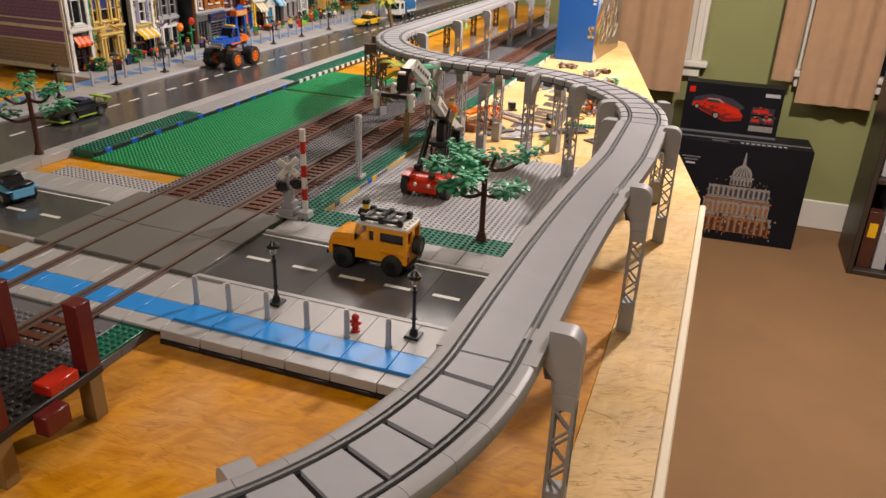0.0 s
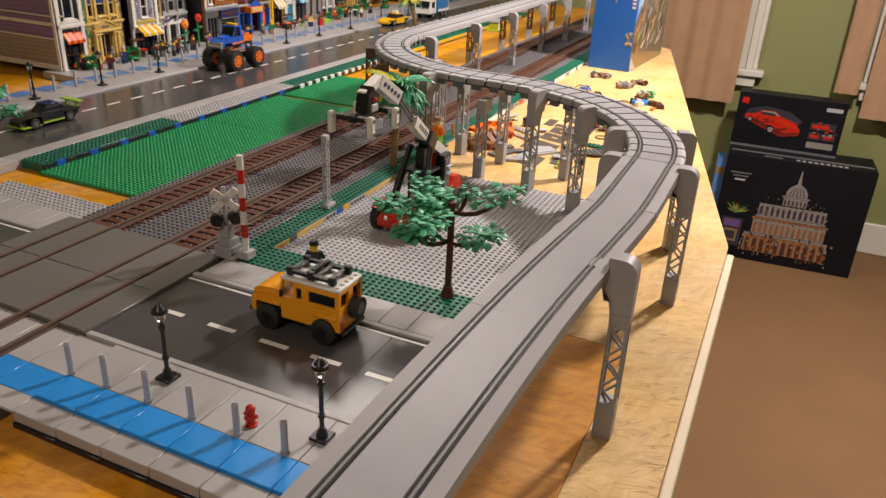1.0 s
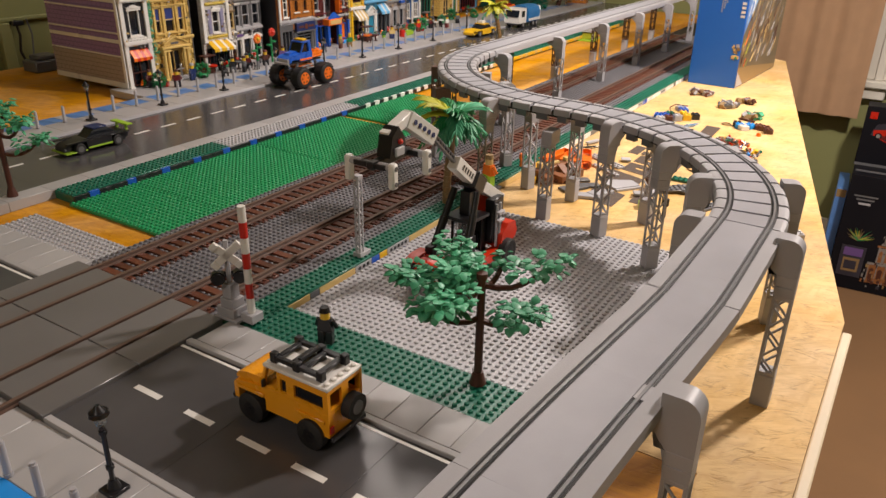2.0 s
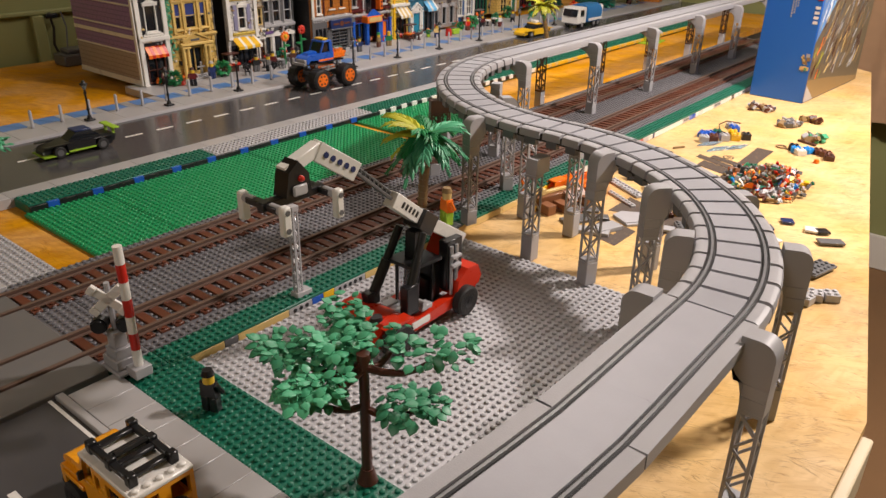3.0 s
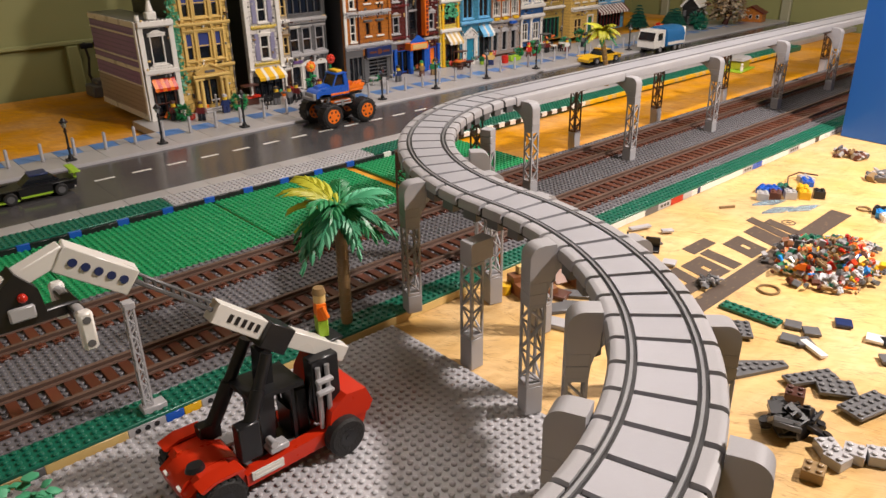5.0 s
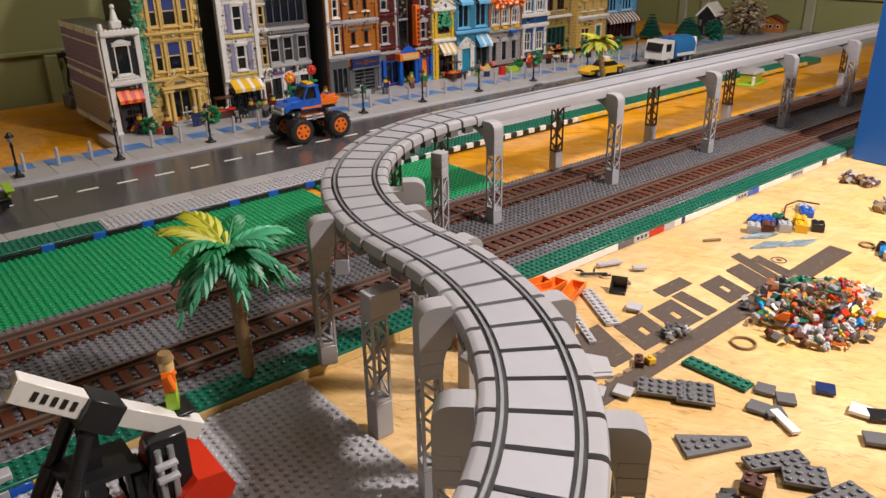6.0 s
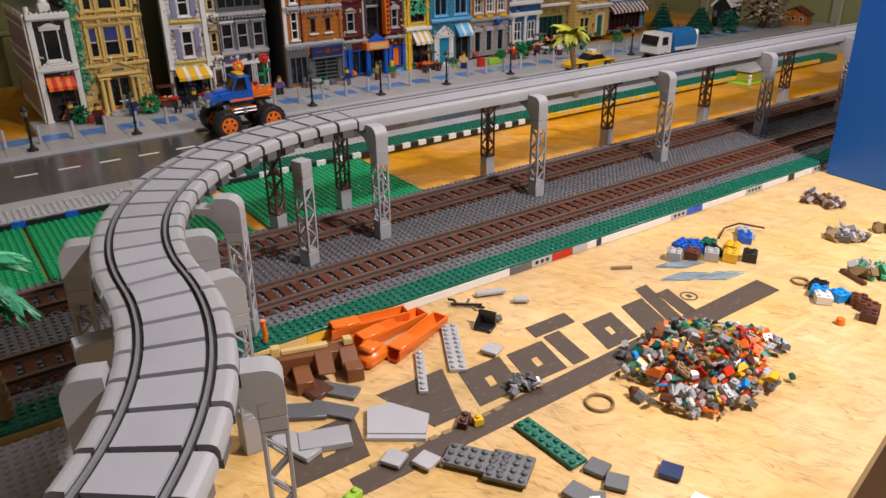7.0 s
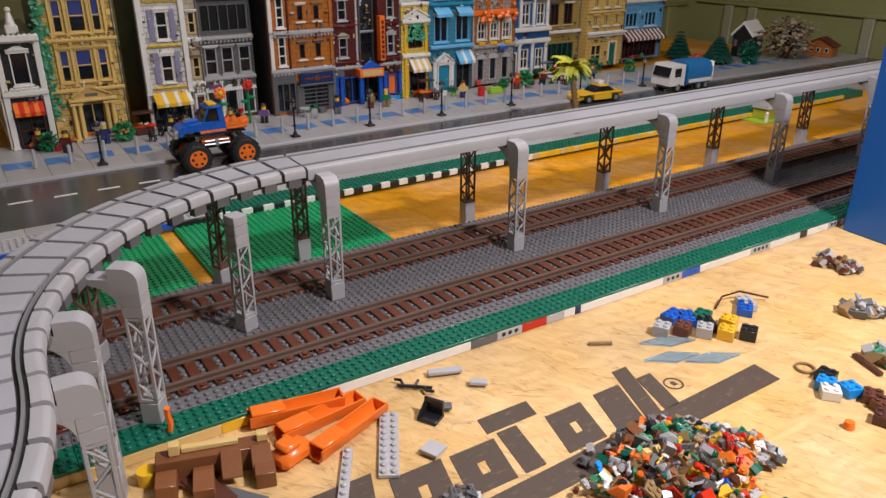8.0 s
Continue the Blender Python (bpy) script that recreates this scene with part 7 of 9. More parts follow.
def palm(at, turn, label, seed, tall, fronds, size, limes):
    """A palm: ringed trunk and long split fronds in green and lime."""
    r = random.Random(seed)
    t = thing("toy_palm", label, "palm tree", at, turn, group="plastic palms")
    b, x = B(), 0.0
    n = int(tall / 0.0085)
    for i in range(n):
        x = 0.022 * (i / n) ** 1.5
        b.cyl((x, 0, i * 0.0085), (x, 0, (i + 1) * 0.0085 - 0.0004), 0.0056, 0.0066, 10)
    part("trunk", b, M["dtan"], t)
    for k in range(fronds):
        a = 6.283 * k / fronds + r.uniform(-0.2, 0.2)
        lift = (0.75, 0.30, -0.20, 0.05)[k % 4] + r.uniform(-0.12, 0.12)
        ln = size * r.uniform(0.85, 1.12)
        f = B()
        dx, dy = math.cos(a), math.sin(a)
        prev = Vector((x, 0, tall))
        for i in range(6):
            s = (i + 1) / 6
            p = Vector((x + dx * ln * s * 0.82, dy * ln * s * 0.82, tall + ln * (lift * s - 0.50 * s * s)))
            d = (p - prev).normalized()
            for side in ((-1, 1) if i < 5 else (0,)):
                leaf_mesh(f, prev, d + side * Vector((-dy, dx, 0)) * 0.50 - Vector((0, 0, 0.10 * i / 5)), ln * (0.46 - 0.04 * i), r, 0.165)
            f.cyl(prev, p, 0.0012, n=5)
            prev = p
        lime = limes[0] < (a % 6.283) < limes[1] and k % 4 != 2
        part("frond", f, M["leafy" if lime else ("leafd" if k % 3 == 0 else "leaf")], t, "lime yellow frond" if lime else "")
    return t


palm((-0.508, 1.494, DZ + 0.0019), -32, "tall plastic palm with tan trunk and green and lime fronds", 31, 0.130, 26, 0.060, (3.1, 4.9))
palm((-1.027, 2.612, 0.0152), 200, "plastic palm with lime fronds beside the street", 12, 0.126, 18, 0.050, (0.0, 6.3))


# ---- toy figures: plain one-piece dolls ----
def doll(at, turn, label, top, legs="black", hat="black", head="skin"):
    """One plain mesh: legs, body, arms and head, coloured by height."""
    b = B().box(-0.0075, -0.0004, -0.004, 0.004, 0, 0.0145, 0.0008).box(0.0004, 0.0075, -0.004, 0.004, 0, 0.0145, 0.0008)
    b.prism([(-0.0078, 0.0147), (0.0078, 0.0147), (0.0056, 0.0275), (-0.0056, 0.0275)], -0.0038, 0.0038, "y")
    for s in (-1, 1):
        b.cyl((s * 0.0070, 0, 0.0262), (s * 0.0102, -0.003, 0.0175), 0.0021, n=8)
    b.cyl((0, 0, 0.0275), (0, 0, 0.0345), 0.0048, n=12).cyl((0, 0, 0.0346), (0, 0, 0.0395), 0.0057, 0.0042, 12)
    ob = solo("toy_figure", b, M[top], label, "toy figure", at, turn, "toy figures")
    for k in (legs, head, hat):
        ob.data.materials.append(M[k])
    for p in ob.data.polygons:
        z = p.center.z
        p.material_index = 1 if z < 0.0146 else 0 if z < 0.0276 else 2 if z < 0.03455 else 3
    return ob


doll((-0.402, 1.108, DZ + 0.0019), 200, "plain black toy figure standing on dark green plates", "black")
part("rear_step", B().box(-0.011, 0.011, 0.046, 0.070, 0.0884, 0.0906, 0.0005), M["black"], ld)
doll((-0.384, 1.390, 0.0964), 160, "plain orange and lime toy figure on top of the loader", "orange", "lime", "dtan", "tan")
for x, y, a, top, legs, hat in ((-1.428, 1.828, 90, "navy", "navy", "lgrey"), (-1.420, 2.060, 70, "dbrown", "black", "dred"), (-1.430, 2.375, 110, "dtan", "brown", "leafd"), (-1.424, 2.410, 70, "leafd", "dtan", "yellow"),
                                (-1.445, 1.722, 90, "brickred", "black", "dbrown"), (-1.400, 1.760, 60, "dred", "black", "dbrown"), (-1.418, 1.945, 80, "black", "dgrey", "black"), (-1.402, 1.968, 120, "dgrey", "black", "dbrown"), (-1.425, 2.000, 60, "dred", "black", "black"),
                                (-1.425, 2.130, 70, "purple", "black", "dbrown"), (-1.420, 2.290, 90, "navy", "dgrey", "black"), (-1.415, 2.610, 60, "tan", "navy", "dbrown"), (-1.430, 2.780, 80, "red", "brown", "red"),
                                (-1.440, 2.870, 80, "dred", "black", "black"), (-1.405, 2.920, 100, "white", "dred", "dbrown"), (-1.43, 3.03, 80, "dgrey", "black", "dbrown")):
    doll((x, y, HZ + 0.0003), a, "plain %s toy figure standing outside the shops" % {"navy": "dark blue", "dbrown": "brown", "dtan": "tan", "leafd": "green", "brickred": "dark red", "dred": "dark red", "black": "black", "dgrey": "dark grey", "purple": "purple", "tan": "tan", "red": "red", "white": "white"}[top], top, legs, hat)


# ---- pavement clutter before the houses ----
def bush(at, r, seed, label, pot="", mat_="leafd"):
    q = random.Random(seed)
    t = thing("toy_shrub", label, "shrub", at, group="pavement shrubs")
    b = B()
    z0 = r * 0.9 + (0.008 if pot else 0)
    for i in range(90):
        a, e = q.random() * 6.283, math.asin(q.uniform(-0.9, 1))
        d = (math.cos(a) * math.cos(e), math.sin(a) * math.cos(e), math.sin(e))
        leaf_mesh(b, (d[0] * r * 0.6, d[1] * r * 0.6, z0 + d[2] * r * 0.6), d, r * 0.6, q)
    part("leaves", b, M[mat_], t)
    part("stem", B().cyl((0, 0, 0), (0, 0, z0), 0.0022, n=8), M["dbrown"], t)
    if pot:
        part("pot", B().cyl((0, 0, 0), (0, 0, 0.009), 0.005, 0.0065, 12), M[pot], t)


for i, (x, y, r, p, mt_) in enumerate(((-1.432, 1.735, 0.017, "", "leafd"), (-1.434, 1.862, 0.018, "", "leafd"), (-1.425, 2.735, 0.012, "lime", "leafd"), (-1.440, 2.600, 0.007, "lime", "leafd"),
                                        (-1.430, 2.805, 0.018, "red", "leafd"), (-1.47, 2.99, 0.016, "", "leaf"), (-1.50, 3.10, 0.020, "", "leafd"), (-1.46, 3.20, 0.016, "", "leafd"))):
    bush((x, y, HZ + 0.0003), r, i + 40, "small round green plastic shrub on the pavement", p, mt_)


def cafe_table(at, top, leg, label):
    t = thing("toy_cafe_table", label, "toy table", at, group="pavement tables")
    part("tabletop", B().cyl((0, 0, 0.016), (0, 0, 0.0190), 0.011, n=16), M[top], t)
    part("leg", B().cyl((0, 0, 0.0), (0, 0, 0.016), 0.002, n=8).cyl((0, 0, 0), (0, 0, 0.002), 0.006, n=10), M[leg], t)


for x, y, a, b2 in ((-1.455, 1.915, "bred", "dbrown"), (-1.44, 1.985, "dgrey", "black"), (-1.43, 2.015, "lgrey", "black"), (-1.445, 2.520, "orange", "dbrown"), (-1.43, 2.545, "brickred", "dbrown"), (-1.44, 2.90, "white", "black"), (-1.45, 2.95, "white", "dred"), (-1.43, 2.22, "lgrey", "lgrey")):
    cafe_table((x, y, HZ + 0.0003), a, b2, "tiny round plastic cafe table outside a shop")
solo("toy_barrel", B().cyl((0, 0, 0), (0, 0, 0.018), 0.010, 0.010, 14).cyl((0, 0, 0.018), (0, 0, 0.021), 0.008, n=14), M["red"], "round red plastic barrel on the pavement", "barrel", (-1.41, 2.660, HZ + 0.0003))
solo("toy_planter", B().box(-0.010, 0.010, -0.018, 0.018, 0, 0.010, 0.001).box(-0.008, 0.008, -0.016, 0.016, 0.010, 0.014, 0.001), M["lime"], "lime green plastic planter on the pavement", "planter", (-1.42, 2.705, HZ + 0.0003))
def cafe_chair(at, turn, colour):
    t = thing("toy_chair", "tiny %s plastic chair on the pavement" % {"black": "black", "dbrown": "dark brown", "dgrey": "dark grey", "lgrey": "light grey"}[colour], "toy chair", at, turn, "pavement chairs")
    part("seat", B().box(-0.006, 0.006, -0.006, 0.006, 0.008, 0.0102, 0.0004), M[colour], t)
    part("backrest", B().box(-0.006, -0.0044, -0.006, 0.006, 0.0103, 0.021, 0.0004), M[colour], t)
    for sx in (-1, 1):
        for sy in (-1, 1):
            part("leg", B().box(sx * 0.0046 - 0.001, sx * 0.0046 + 0.001, sy * 0.0046 - 0.001, sy * 0.0046 + 0.001, 0, 0.0079), M[colour], t)


for x, y, a, c in ((-1.432, 1.930, 20, "black"), (-1.410, 1.985, 130, "black"), (-1.402, 2.010, 200, "dgrey"), (-1.440, 2.030, 80, "black"), (-1.452, 2.205, 30, "dgrey"), (-1.408, 2.232, 160, "lgrey"),
                   (-1.425, 2.505, 200, "dbrown"), (-1.450, 2.560, 40, "dbrown"), (-1.425, 2.915, 90, "black"), (-1.470, 2.935, 10, "black"), (-1.435, 2.965, 150, "dgrey"), (-1.400, 1.905, 60, "black")):
    cafe_chair((x, y, HZ + 0.0003), a, c)


def market_stall(at, turn, wood, goods, label):
    """A little counter with goods on it under a flat roof."""
    t = thing("toy_stall", label, "market stall", at, turn, "market stalls")
    part("counter", B().box(-0.009, 0.009, -0.016, 0.016, 0, 0.014, 0.0006), M[wood], t)
    part("board", B().box(-0.010, 0.010, -0.017, 0.017, 0.0141, 0.0165, 0.0004), M[goods], t)
    for y in (-0.015, 0.015):
        part("post", B().box(-0.008, -0.006, y - 0.001, y + 0.001, 0.0166, 0.040), M["dbrown"], t)
    part("roof", B().box(-0.010, 0.012, -0.018, 0.018, 0.0401, 0.0430, 0.0005), M[wood], t)
    r = random.Random(round(at[1] * 1000))
    for k in range(6):
        part("goods", B().ball((r.uniform(-0.006, 0.007), -0.013 + k * 0.005, 0.0190), 0.0026, 7, 5), M[r.choice(["red", "lime", "yellow", "orange", "white"])], t)


market_stall((-1.462, 1.905, HZ + 0.0003), 0, "dbrown", "bred", "tiny dark brown stall with a red counter")
market_stall((-1.455, 2.532, HZ + 0.0003), 0, "dbrown", "orange", "tiny brown stall with an orange counter")
market_stall((-1.500, 2.930, HZ + 0.0003), 10, "dgrey", "white", "tiny grey stall with a white counter")


def crate(at, turn, colour, label):
    t = thing("toy_crate", label, "toy crate", at, turn, "pavement crates")
    part("box", B().box(-0.006, 0.006, -0.008, 0.008, 0, 0.008, 0.0006), M[colour], t)
    part("lid", B().box(-0.0065, 0.0065, -0.0085, 0.0085, 0.0081, 0.0100, 0.0005), M[colour], t)


for x, y, a, c in ((-1.448, 1.735, 10, "dbrown"), (-1.425, 1.748, 40, "bred"), (-1.462, 1.950, 15, "black"), (-1.458, 2.075, 30, "dgrey"), (-1.448, 2.268, 5, "dgrey"), (-1.452, 2.440, 25, "lgrey"), (-1.462, 2.585, 20, "white"), (-1.462, 2.742, 10, "dgrey"), (-1.452, 2.845, 35, "dbrown"), (-1.438, 1.865, 60, "dgrey")):
    crate((x, y, HZ + 0.0003), a, c, "small %s plastic crate beside a shop" % {"dbrown": "brown", "bred": "red", "black": "black", "dgrey": "dark grey", "lgrey": "light grey", "white": "white"}[c])
# giant flowers by the grey house
for x, y, z, c, c2, rr in ((-1.435, 2.047, 0.062, "orange", "yellow", 0.011), (-1.440, 2.105, 0.072, "bred", "red", 0.010)):
    fl2 = thing("toy_flower", "large plastic flower on a green stalk", "flower", (x, y, HZ + 0.0003), group="large flowers")
    part("stalk", B().cyl((0, 0, 0), (0, 0, z), 0.0028, n=8), M["leafd"], fl2)
    b = B()
    for k in range(8):
        a = 6.283 * k / 8
        b.ball((0.004, math.cos(a) * rr * 0.75, z + rr * 0.5 + math.sin(a) * rr * 0.75), rr * 0.42, 8, 5)
    part("petals", b, M[c], fl2)
    part("centre", B().ball((0.006, 0, z + rr * 0.5), rr * 0.55, 10, 6), M[c2], fl2)
    part("leaf", B().ball((0, 0.008, z * 0.72), 0.008, 8, 5, 0.4).ball((0, -0.008, z * 0.62), 0.008, 8, 5, 0.4), M["leafd"], fl2)

# far end of the town: dark pines, a brown cabin and a pale blossom tree on rocks
for i, (x, y, hh, rr) in enumerate(((-1.42, 3.52, 0.062, 0.050), (-1.50, 3.62, 0.060, 0.050), (-1.60, 3.56, 0.075, 0.045))):
    t = thing("toy_pine", "dark green tiered plastic pine at the end of the street", "tree", (x, y, 0.0160 if x > -1.49 else 0.0003), group="plastic pines")
    part("trunk", B().cyl((0, 0, 0), (0, 0, hh * 0.98), 0.006, 0.002, 8), M["dbrown"], t)
    q = random.Random(i + 70)
    for k in range(7):
        b = B()
        z, r = 0.018 + hh * 0.135 * k, rr * (1 - 0.125 * k)
        for j in range(26):
            a = 6.283 * j / 26 + q.uniform(-.1, .1)
            leaf_mesh(b, (math.cos(a) * r * 0.2, math.sin(a) * r * 0.2, z + 0.006), (math.cos(a), math.sin(a), -0.30), r * q.uniform(0.75, 0.95), q, 0.20)
        part("branch_tier", b, M["pine"], t)
for i, (x, y, r, c) in enumerate(((-1.405, 3.40, 0.018, "orange"), (-1.440, 3.45, 0.016, "bred"), (-1.37, 3.60, 0.024, "dgreen"), (-1.42, 3.66, 0.028, "dgreen"))):
    bush((x, y, HZ + 0.0003), r, i + 60, "%s plastic shrub at the end of the street" % {"orange": "bright orange", "bred": "bright red", "dgreen": "dark green"}[c], "", c)
cn = thing("toy_cabin", "brown plastic cabin with a dark red gabled roof", "toy house", (-1.345, 3.915, 0.0160), 10)
CS = Matrix.Scale(0.42, 4)
part("wall", B().prism([(-0.10, 0.0), (0.10, 0.0), (0.10, 0.075), (0.0, 0.125), (-0.10, 0.075)], -0.05, 0.06, "y").turn(CS), M["brickorange"], cn)
for s in (-1, 1):
    part("roof", B().prism([(s * 0.112, 0.070), (s * 0.116, 0.077), (0.0, 0.136), (0.0, 0.128)], -0.062, 0.070, "y").turn(CS), M["dred"], cn)
for u in (-0.06, 0.0, 0.06):
    part("window", B().box(u - 0.013, u + 0.013, -0.0525, -0.0502, 0.030, 0.062, 0.0005).turn(CS), M["white"], cn)
    part("pane", B().box(u - 0.010, u + 0.010, -0.0535, -0.0526, 0.033, 0.059).turn(CS), M["glass"], cn)
bt = thing("toy_blossom_tree", "pale brown blossoming plastic tree with a short trunk", "tree", (-1.375, 3.775, 0.0160))
part("trunk", B().tube([(0, 0, 0.0), (0.01, 0.005, 0.04), (0.0, 0.0, 0.075), (0.01, 0.01, 0.10)], 0.011, 8, 0.6), M["dbrown"], bt)
q = random.Random(77)
for m, n in (("bloom", 60), ("dtan", 26), ("artpale", 22), ("dbrown", 14)):
    b = B()
    for i in range(n):
        spray(b, (q.gauss(0.0, 0.030), q.gauss(0.0, 0.042), 0.064 + q.gauss(0, 0.026)), q, 6, 0.018, 0.015)
    part("blossom", b, M[m], bt, "pale brown blossom" if m == "bloom" else "")
ch = thing("toy_chapel", "black plastic chapel with a white gable roof", "toy house", (-1.470, 3.720, 0.0160), 12)
part("wall", B().box(-0.030, 0.030, -0.045, 0.035, 0, 0.062, 0.001).prism([(-0.030, 0.0621), (0.030, 0.0621), (0.0, 0.094)], -0.045, 0.035, "y"), M["black"], ch)
for sx in (-1, 1):
    part("roof", B().prism([(sx * 0.034, 0.060), (sx * 0.038, 0.065), (0.0, 0.106), (0.0, 0.097)], -0.050, 0.040, "y"), M["white"], ch)
part("door", B().box(-0.008, 0.008, -0.0465, -0.0452, 0.002, 0.030, 0.0004), M["dgrey"], ch)
for sx in (-0.020, 0.020):
    part("window", B().box(sx - 0.005, sx + 0.005, -0.0465, -0.0452, 0.030, 0.050, 0.0004), M["dgrey"], ch)

# ---- loose pieces on the bare board ----
def loose_plate(at, turn, nx, ny, colour, label, h=PL, studs=True, name="loose_plate", group="loose plates", count=[0]):
    count[0] += 1
    at = (at[0], at[1], at[2] + 0.00012 * count[0])
    t = thing(name, label, "toy plate", at, turn, group)
    w, d = nx * S, ny * S
    part("plate", B().box(-w / 2, w / 2, -d / 2, d / 2, 0, h, 0.0004), M[colour], t)
    if studs:
        tagged(part("studs", stud_mesh("studs", [(-w / 2 + (i + 0.5) * S, -d / 2 + (j + 0.5) * S) for i in range(nx) for j in range(ny)], h, M[colour]), None, t), kind="stuff")
    return t


Z0 = 0.0004
loose_plate((-0.403, 1.850, Z0), -29, 10, 2, "lgrey", "light grey two by ten plate lying on the board")
loose_plate((-0.386, 1.803, Z0), -30, 8, 1, "lgrey", "narrow light grey plate lying on the board")
loose_plate((-0.248, 1.829, Z0), 2, 8, 2, "dgreen", "dark green two by eight plate on the board")
for x, y, a, nx, ny, c in ((-0.405, 1.728, 38, 5, 2, "dgrey"), (-0.381, 1.713, 38, 5, 2, "dgrey"),
                           (-0.206, 1.838, 20, 2, 2, "dgrey"), (-0.187, 1.838, 35, 2, 2, "dgrey"), (-0.196, 1.808, 15, 2, 2, "dgrey"), (-0.183, 1.812, 50, 2, 2, "dgrey"), (-0.172, 1.878, 28, 2, 2, "navy"),
                           (-0.171, 1.806, 62, 1, 4, "white"), (-0.138, 1.868, 15, 2, 2, "white"), (-0.125, 1.872, 40, 2, 2, "black"), (-0.107, 1.842, 35, 4, 2, "dgrey"), (-0.300, 1.722, 30, 2, 2, "lgrey"), (-0.284, 1.740, 20, 2, 2, "lgrey"),
                           (-0.376, 1.875, 24, 2, 2, "vpale"), (-0.466, 1.944, 70, 4, 1, "vpale"), (-0.434, 1.960, 55, 2, 1, "vpale"), (-0.420, 1.912, 60, 2, 1, "dgrey")):
    loose_plate((x, y, Z0), a, nx, ny, c, "small %s tile lying on the board" % {"lgrey": "light grey", "vpale": "pale grey", "dgrey": "dark grey", "navy": "dark blue", "white": "white", "black": "black"}[c], studs=False, name="loose_tile", group="loose tiles")
# dark grey plate fragments and wedge
for x, y, a, nx, ny in ((-0.262, 1.770, 35, 6, 3), (-0.241, 1.784, 35, 4, 4), (-0.150, 1.752, 60, 6, 2), (-0.127, 1.752, 35, 4, 3), (-0.098, 1.745, 75, 6, 3)):
    loose_plate((x, y, Z0), a, nx, ny, "dgrey", "dark grey studded plate lying on the board")
sb = thing("angled_plate", "pale grey angled panel lying on the board", "toy plate", (-0.342, 1.746, Z0))
part("plate", B().prism([(-0.023, -0.010), (0.005, -0.026), (0.032, 0.011), (0.013, 0.027), (-0.019, 0.009)], 0, 0.0042, "z"), M["vpale"], sb)
part("rim", B().prism([(0.005, -0.026), (0.009, -0.029), (0.036, 0.008), (0.0325, 0.0115)], 0, 0.0030, "z"), M["lgrey"], sb)
wd = thing("loose_wedge", "dark grey wedge plate lying on the board", "toy plate", (-0.192, 1.738, Z0), 55)
part("wedge", B().prism([(-0.028, -0.014), (0.028, -0.004), (0.028, 0.006), (-0.028, 0.014)], 0, 0.0032, "z"), M["dgrey"], wd)
tagged(part("studs", stud_mesh("studs", [(-0.024 + i * S, j) for i in range(7) for j in ((-0.004, 0.004) if i < 4 else (0.001,))], 0.0032, M["dgrey"]), None, wd), kind="stuff")


def loose_brick(at, turn, nx, ny, h, colour, label, studs=True):
    t = thing("loose_brick", label, "toy brick", at, turn, "loose bricks")
    w, d = nx * S, ny * S
    part("brick", B().box(-w / 2, w / 2, -d / 2, d / 2, 0, h, 0.0004), M[colour], t)
    if studs:
        tagged(part("studs", stud_mesh("studs", [(-w / 2 + (i + 0.5) * S, -d / 2 + (j + 0.5) * S) for i in range(nx) for j in range(ny)], h, M[colour]), None, t), kind="stuff")


for x, y, a, c in ((-0.410, 2.172, 30, "lgrey"), (-0.399, 2.190, 25, "brown"), (-0.385, 2.207, 35, "lgrey"), (-0.370, 2.222, 28, "yellow"), (-0.357, 2.240, 30, "black"), (-0.383, 2.242, 20, "yellow")):
    loose_brick((x, y, Z0), a, 2, 2, 0.0115, c, "small %s brick standing on the board" % {"lgrey": "grey", "brown": "brown", "yellow": "yellow", "black": "black"}[c])
for x, y, a, c in ((-0.425, 2.205, 10, "blue"), (-0.414, 2.214, 50, "blue"), (-0.408, 2.230, 20, "dgreen"), (-0.395, 2.285, 35, "blue"), (-0.402, 2.296, 60, "vpale"), (-0.395, 2.222, 60, "black")):
    loose_brick((x, y, Z0), a, 2, 3, 0.0085, c, "small coloured brick in a loose group on the board")
for x, y, a, c in ((-0.262, 2.222, 20, "azure"), (-0.245, 2.232, 70, "azure"), (-0.252, 2.213, 40, "white"), (-0.270, 2.235, 10, "black"), (-0.228, 2.238, 30, "brown"), (-0.215, 2.232, 80, "brown"), (-0.205, 2.215, 20, "dbrown"), (-0.092, 1.628, 15, "dtan"), (-0.097, 1.664, 50, "lgrey"), (-0.080, 1.672, 15, "lgrey"), (-0.086, 1.655, 80, "lgrey"), (-0.066, 1.682, 30, "lgrey"), (-0.147, 1.715, 20, "dbrown")):
    loose_brick((x, y, Z0), a, 2, 2, 0.009, c, "single small plastic brick lying on the board")
loose_brick((-0.280, 1.675, Z0), 20, 1, 2, 0.009, "lime", "small lime brick lying on the board")
loose_brick((-0.306, 1.791, 0.0008), 40, 1, 2, 0.006, "dbrown", "small dark brown brick on the printed bar")
loose_brick((-0.300, 1.800, 0.0008), 75, 1, 1, 0.006, "yellow", "small yellow brick on the printed bar")
solo("loose_stud", B().cyl((0, 0, 0), (0, 0, 0.006), 0.005, 0.004, 10), M["orange"], "small round orange piece on the board", "toy brick", (-0.217, 2.184, Z0))
# clear blue wing pieces
for x, y, a in ((-0.372, 2.145, 25), (-0.350, 2.178, 25), (-0.395, 2.165, 20)):
    solo("clear_wing", B().prism([(-0.030, 0), (0, -0.009), (0.030, 0), (0, 0.009)], 0, 0.0022, "z"), M["iceblue"], "clear light blue wing piece lying flat", "toy part", (x, y, Z0), a + 45, "clear wing pieces")
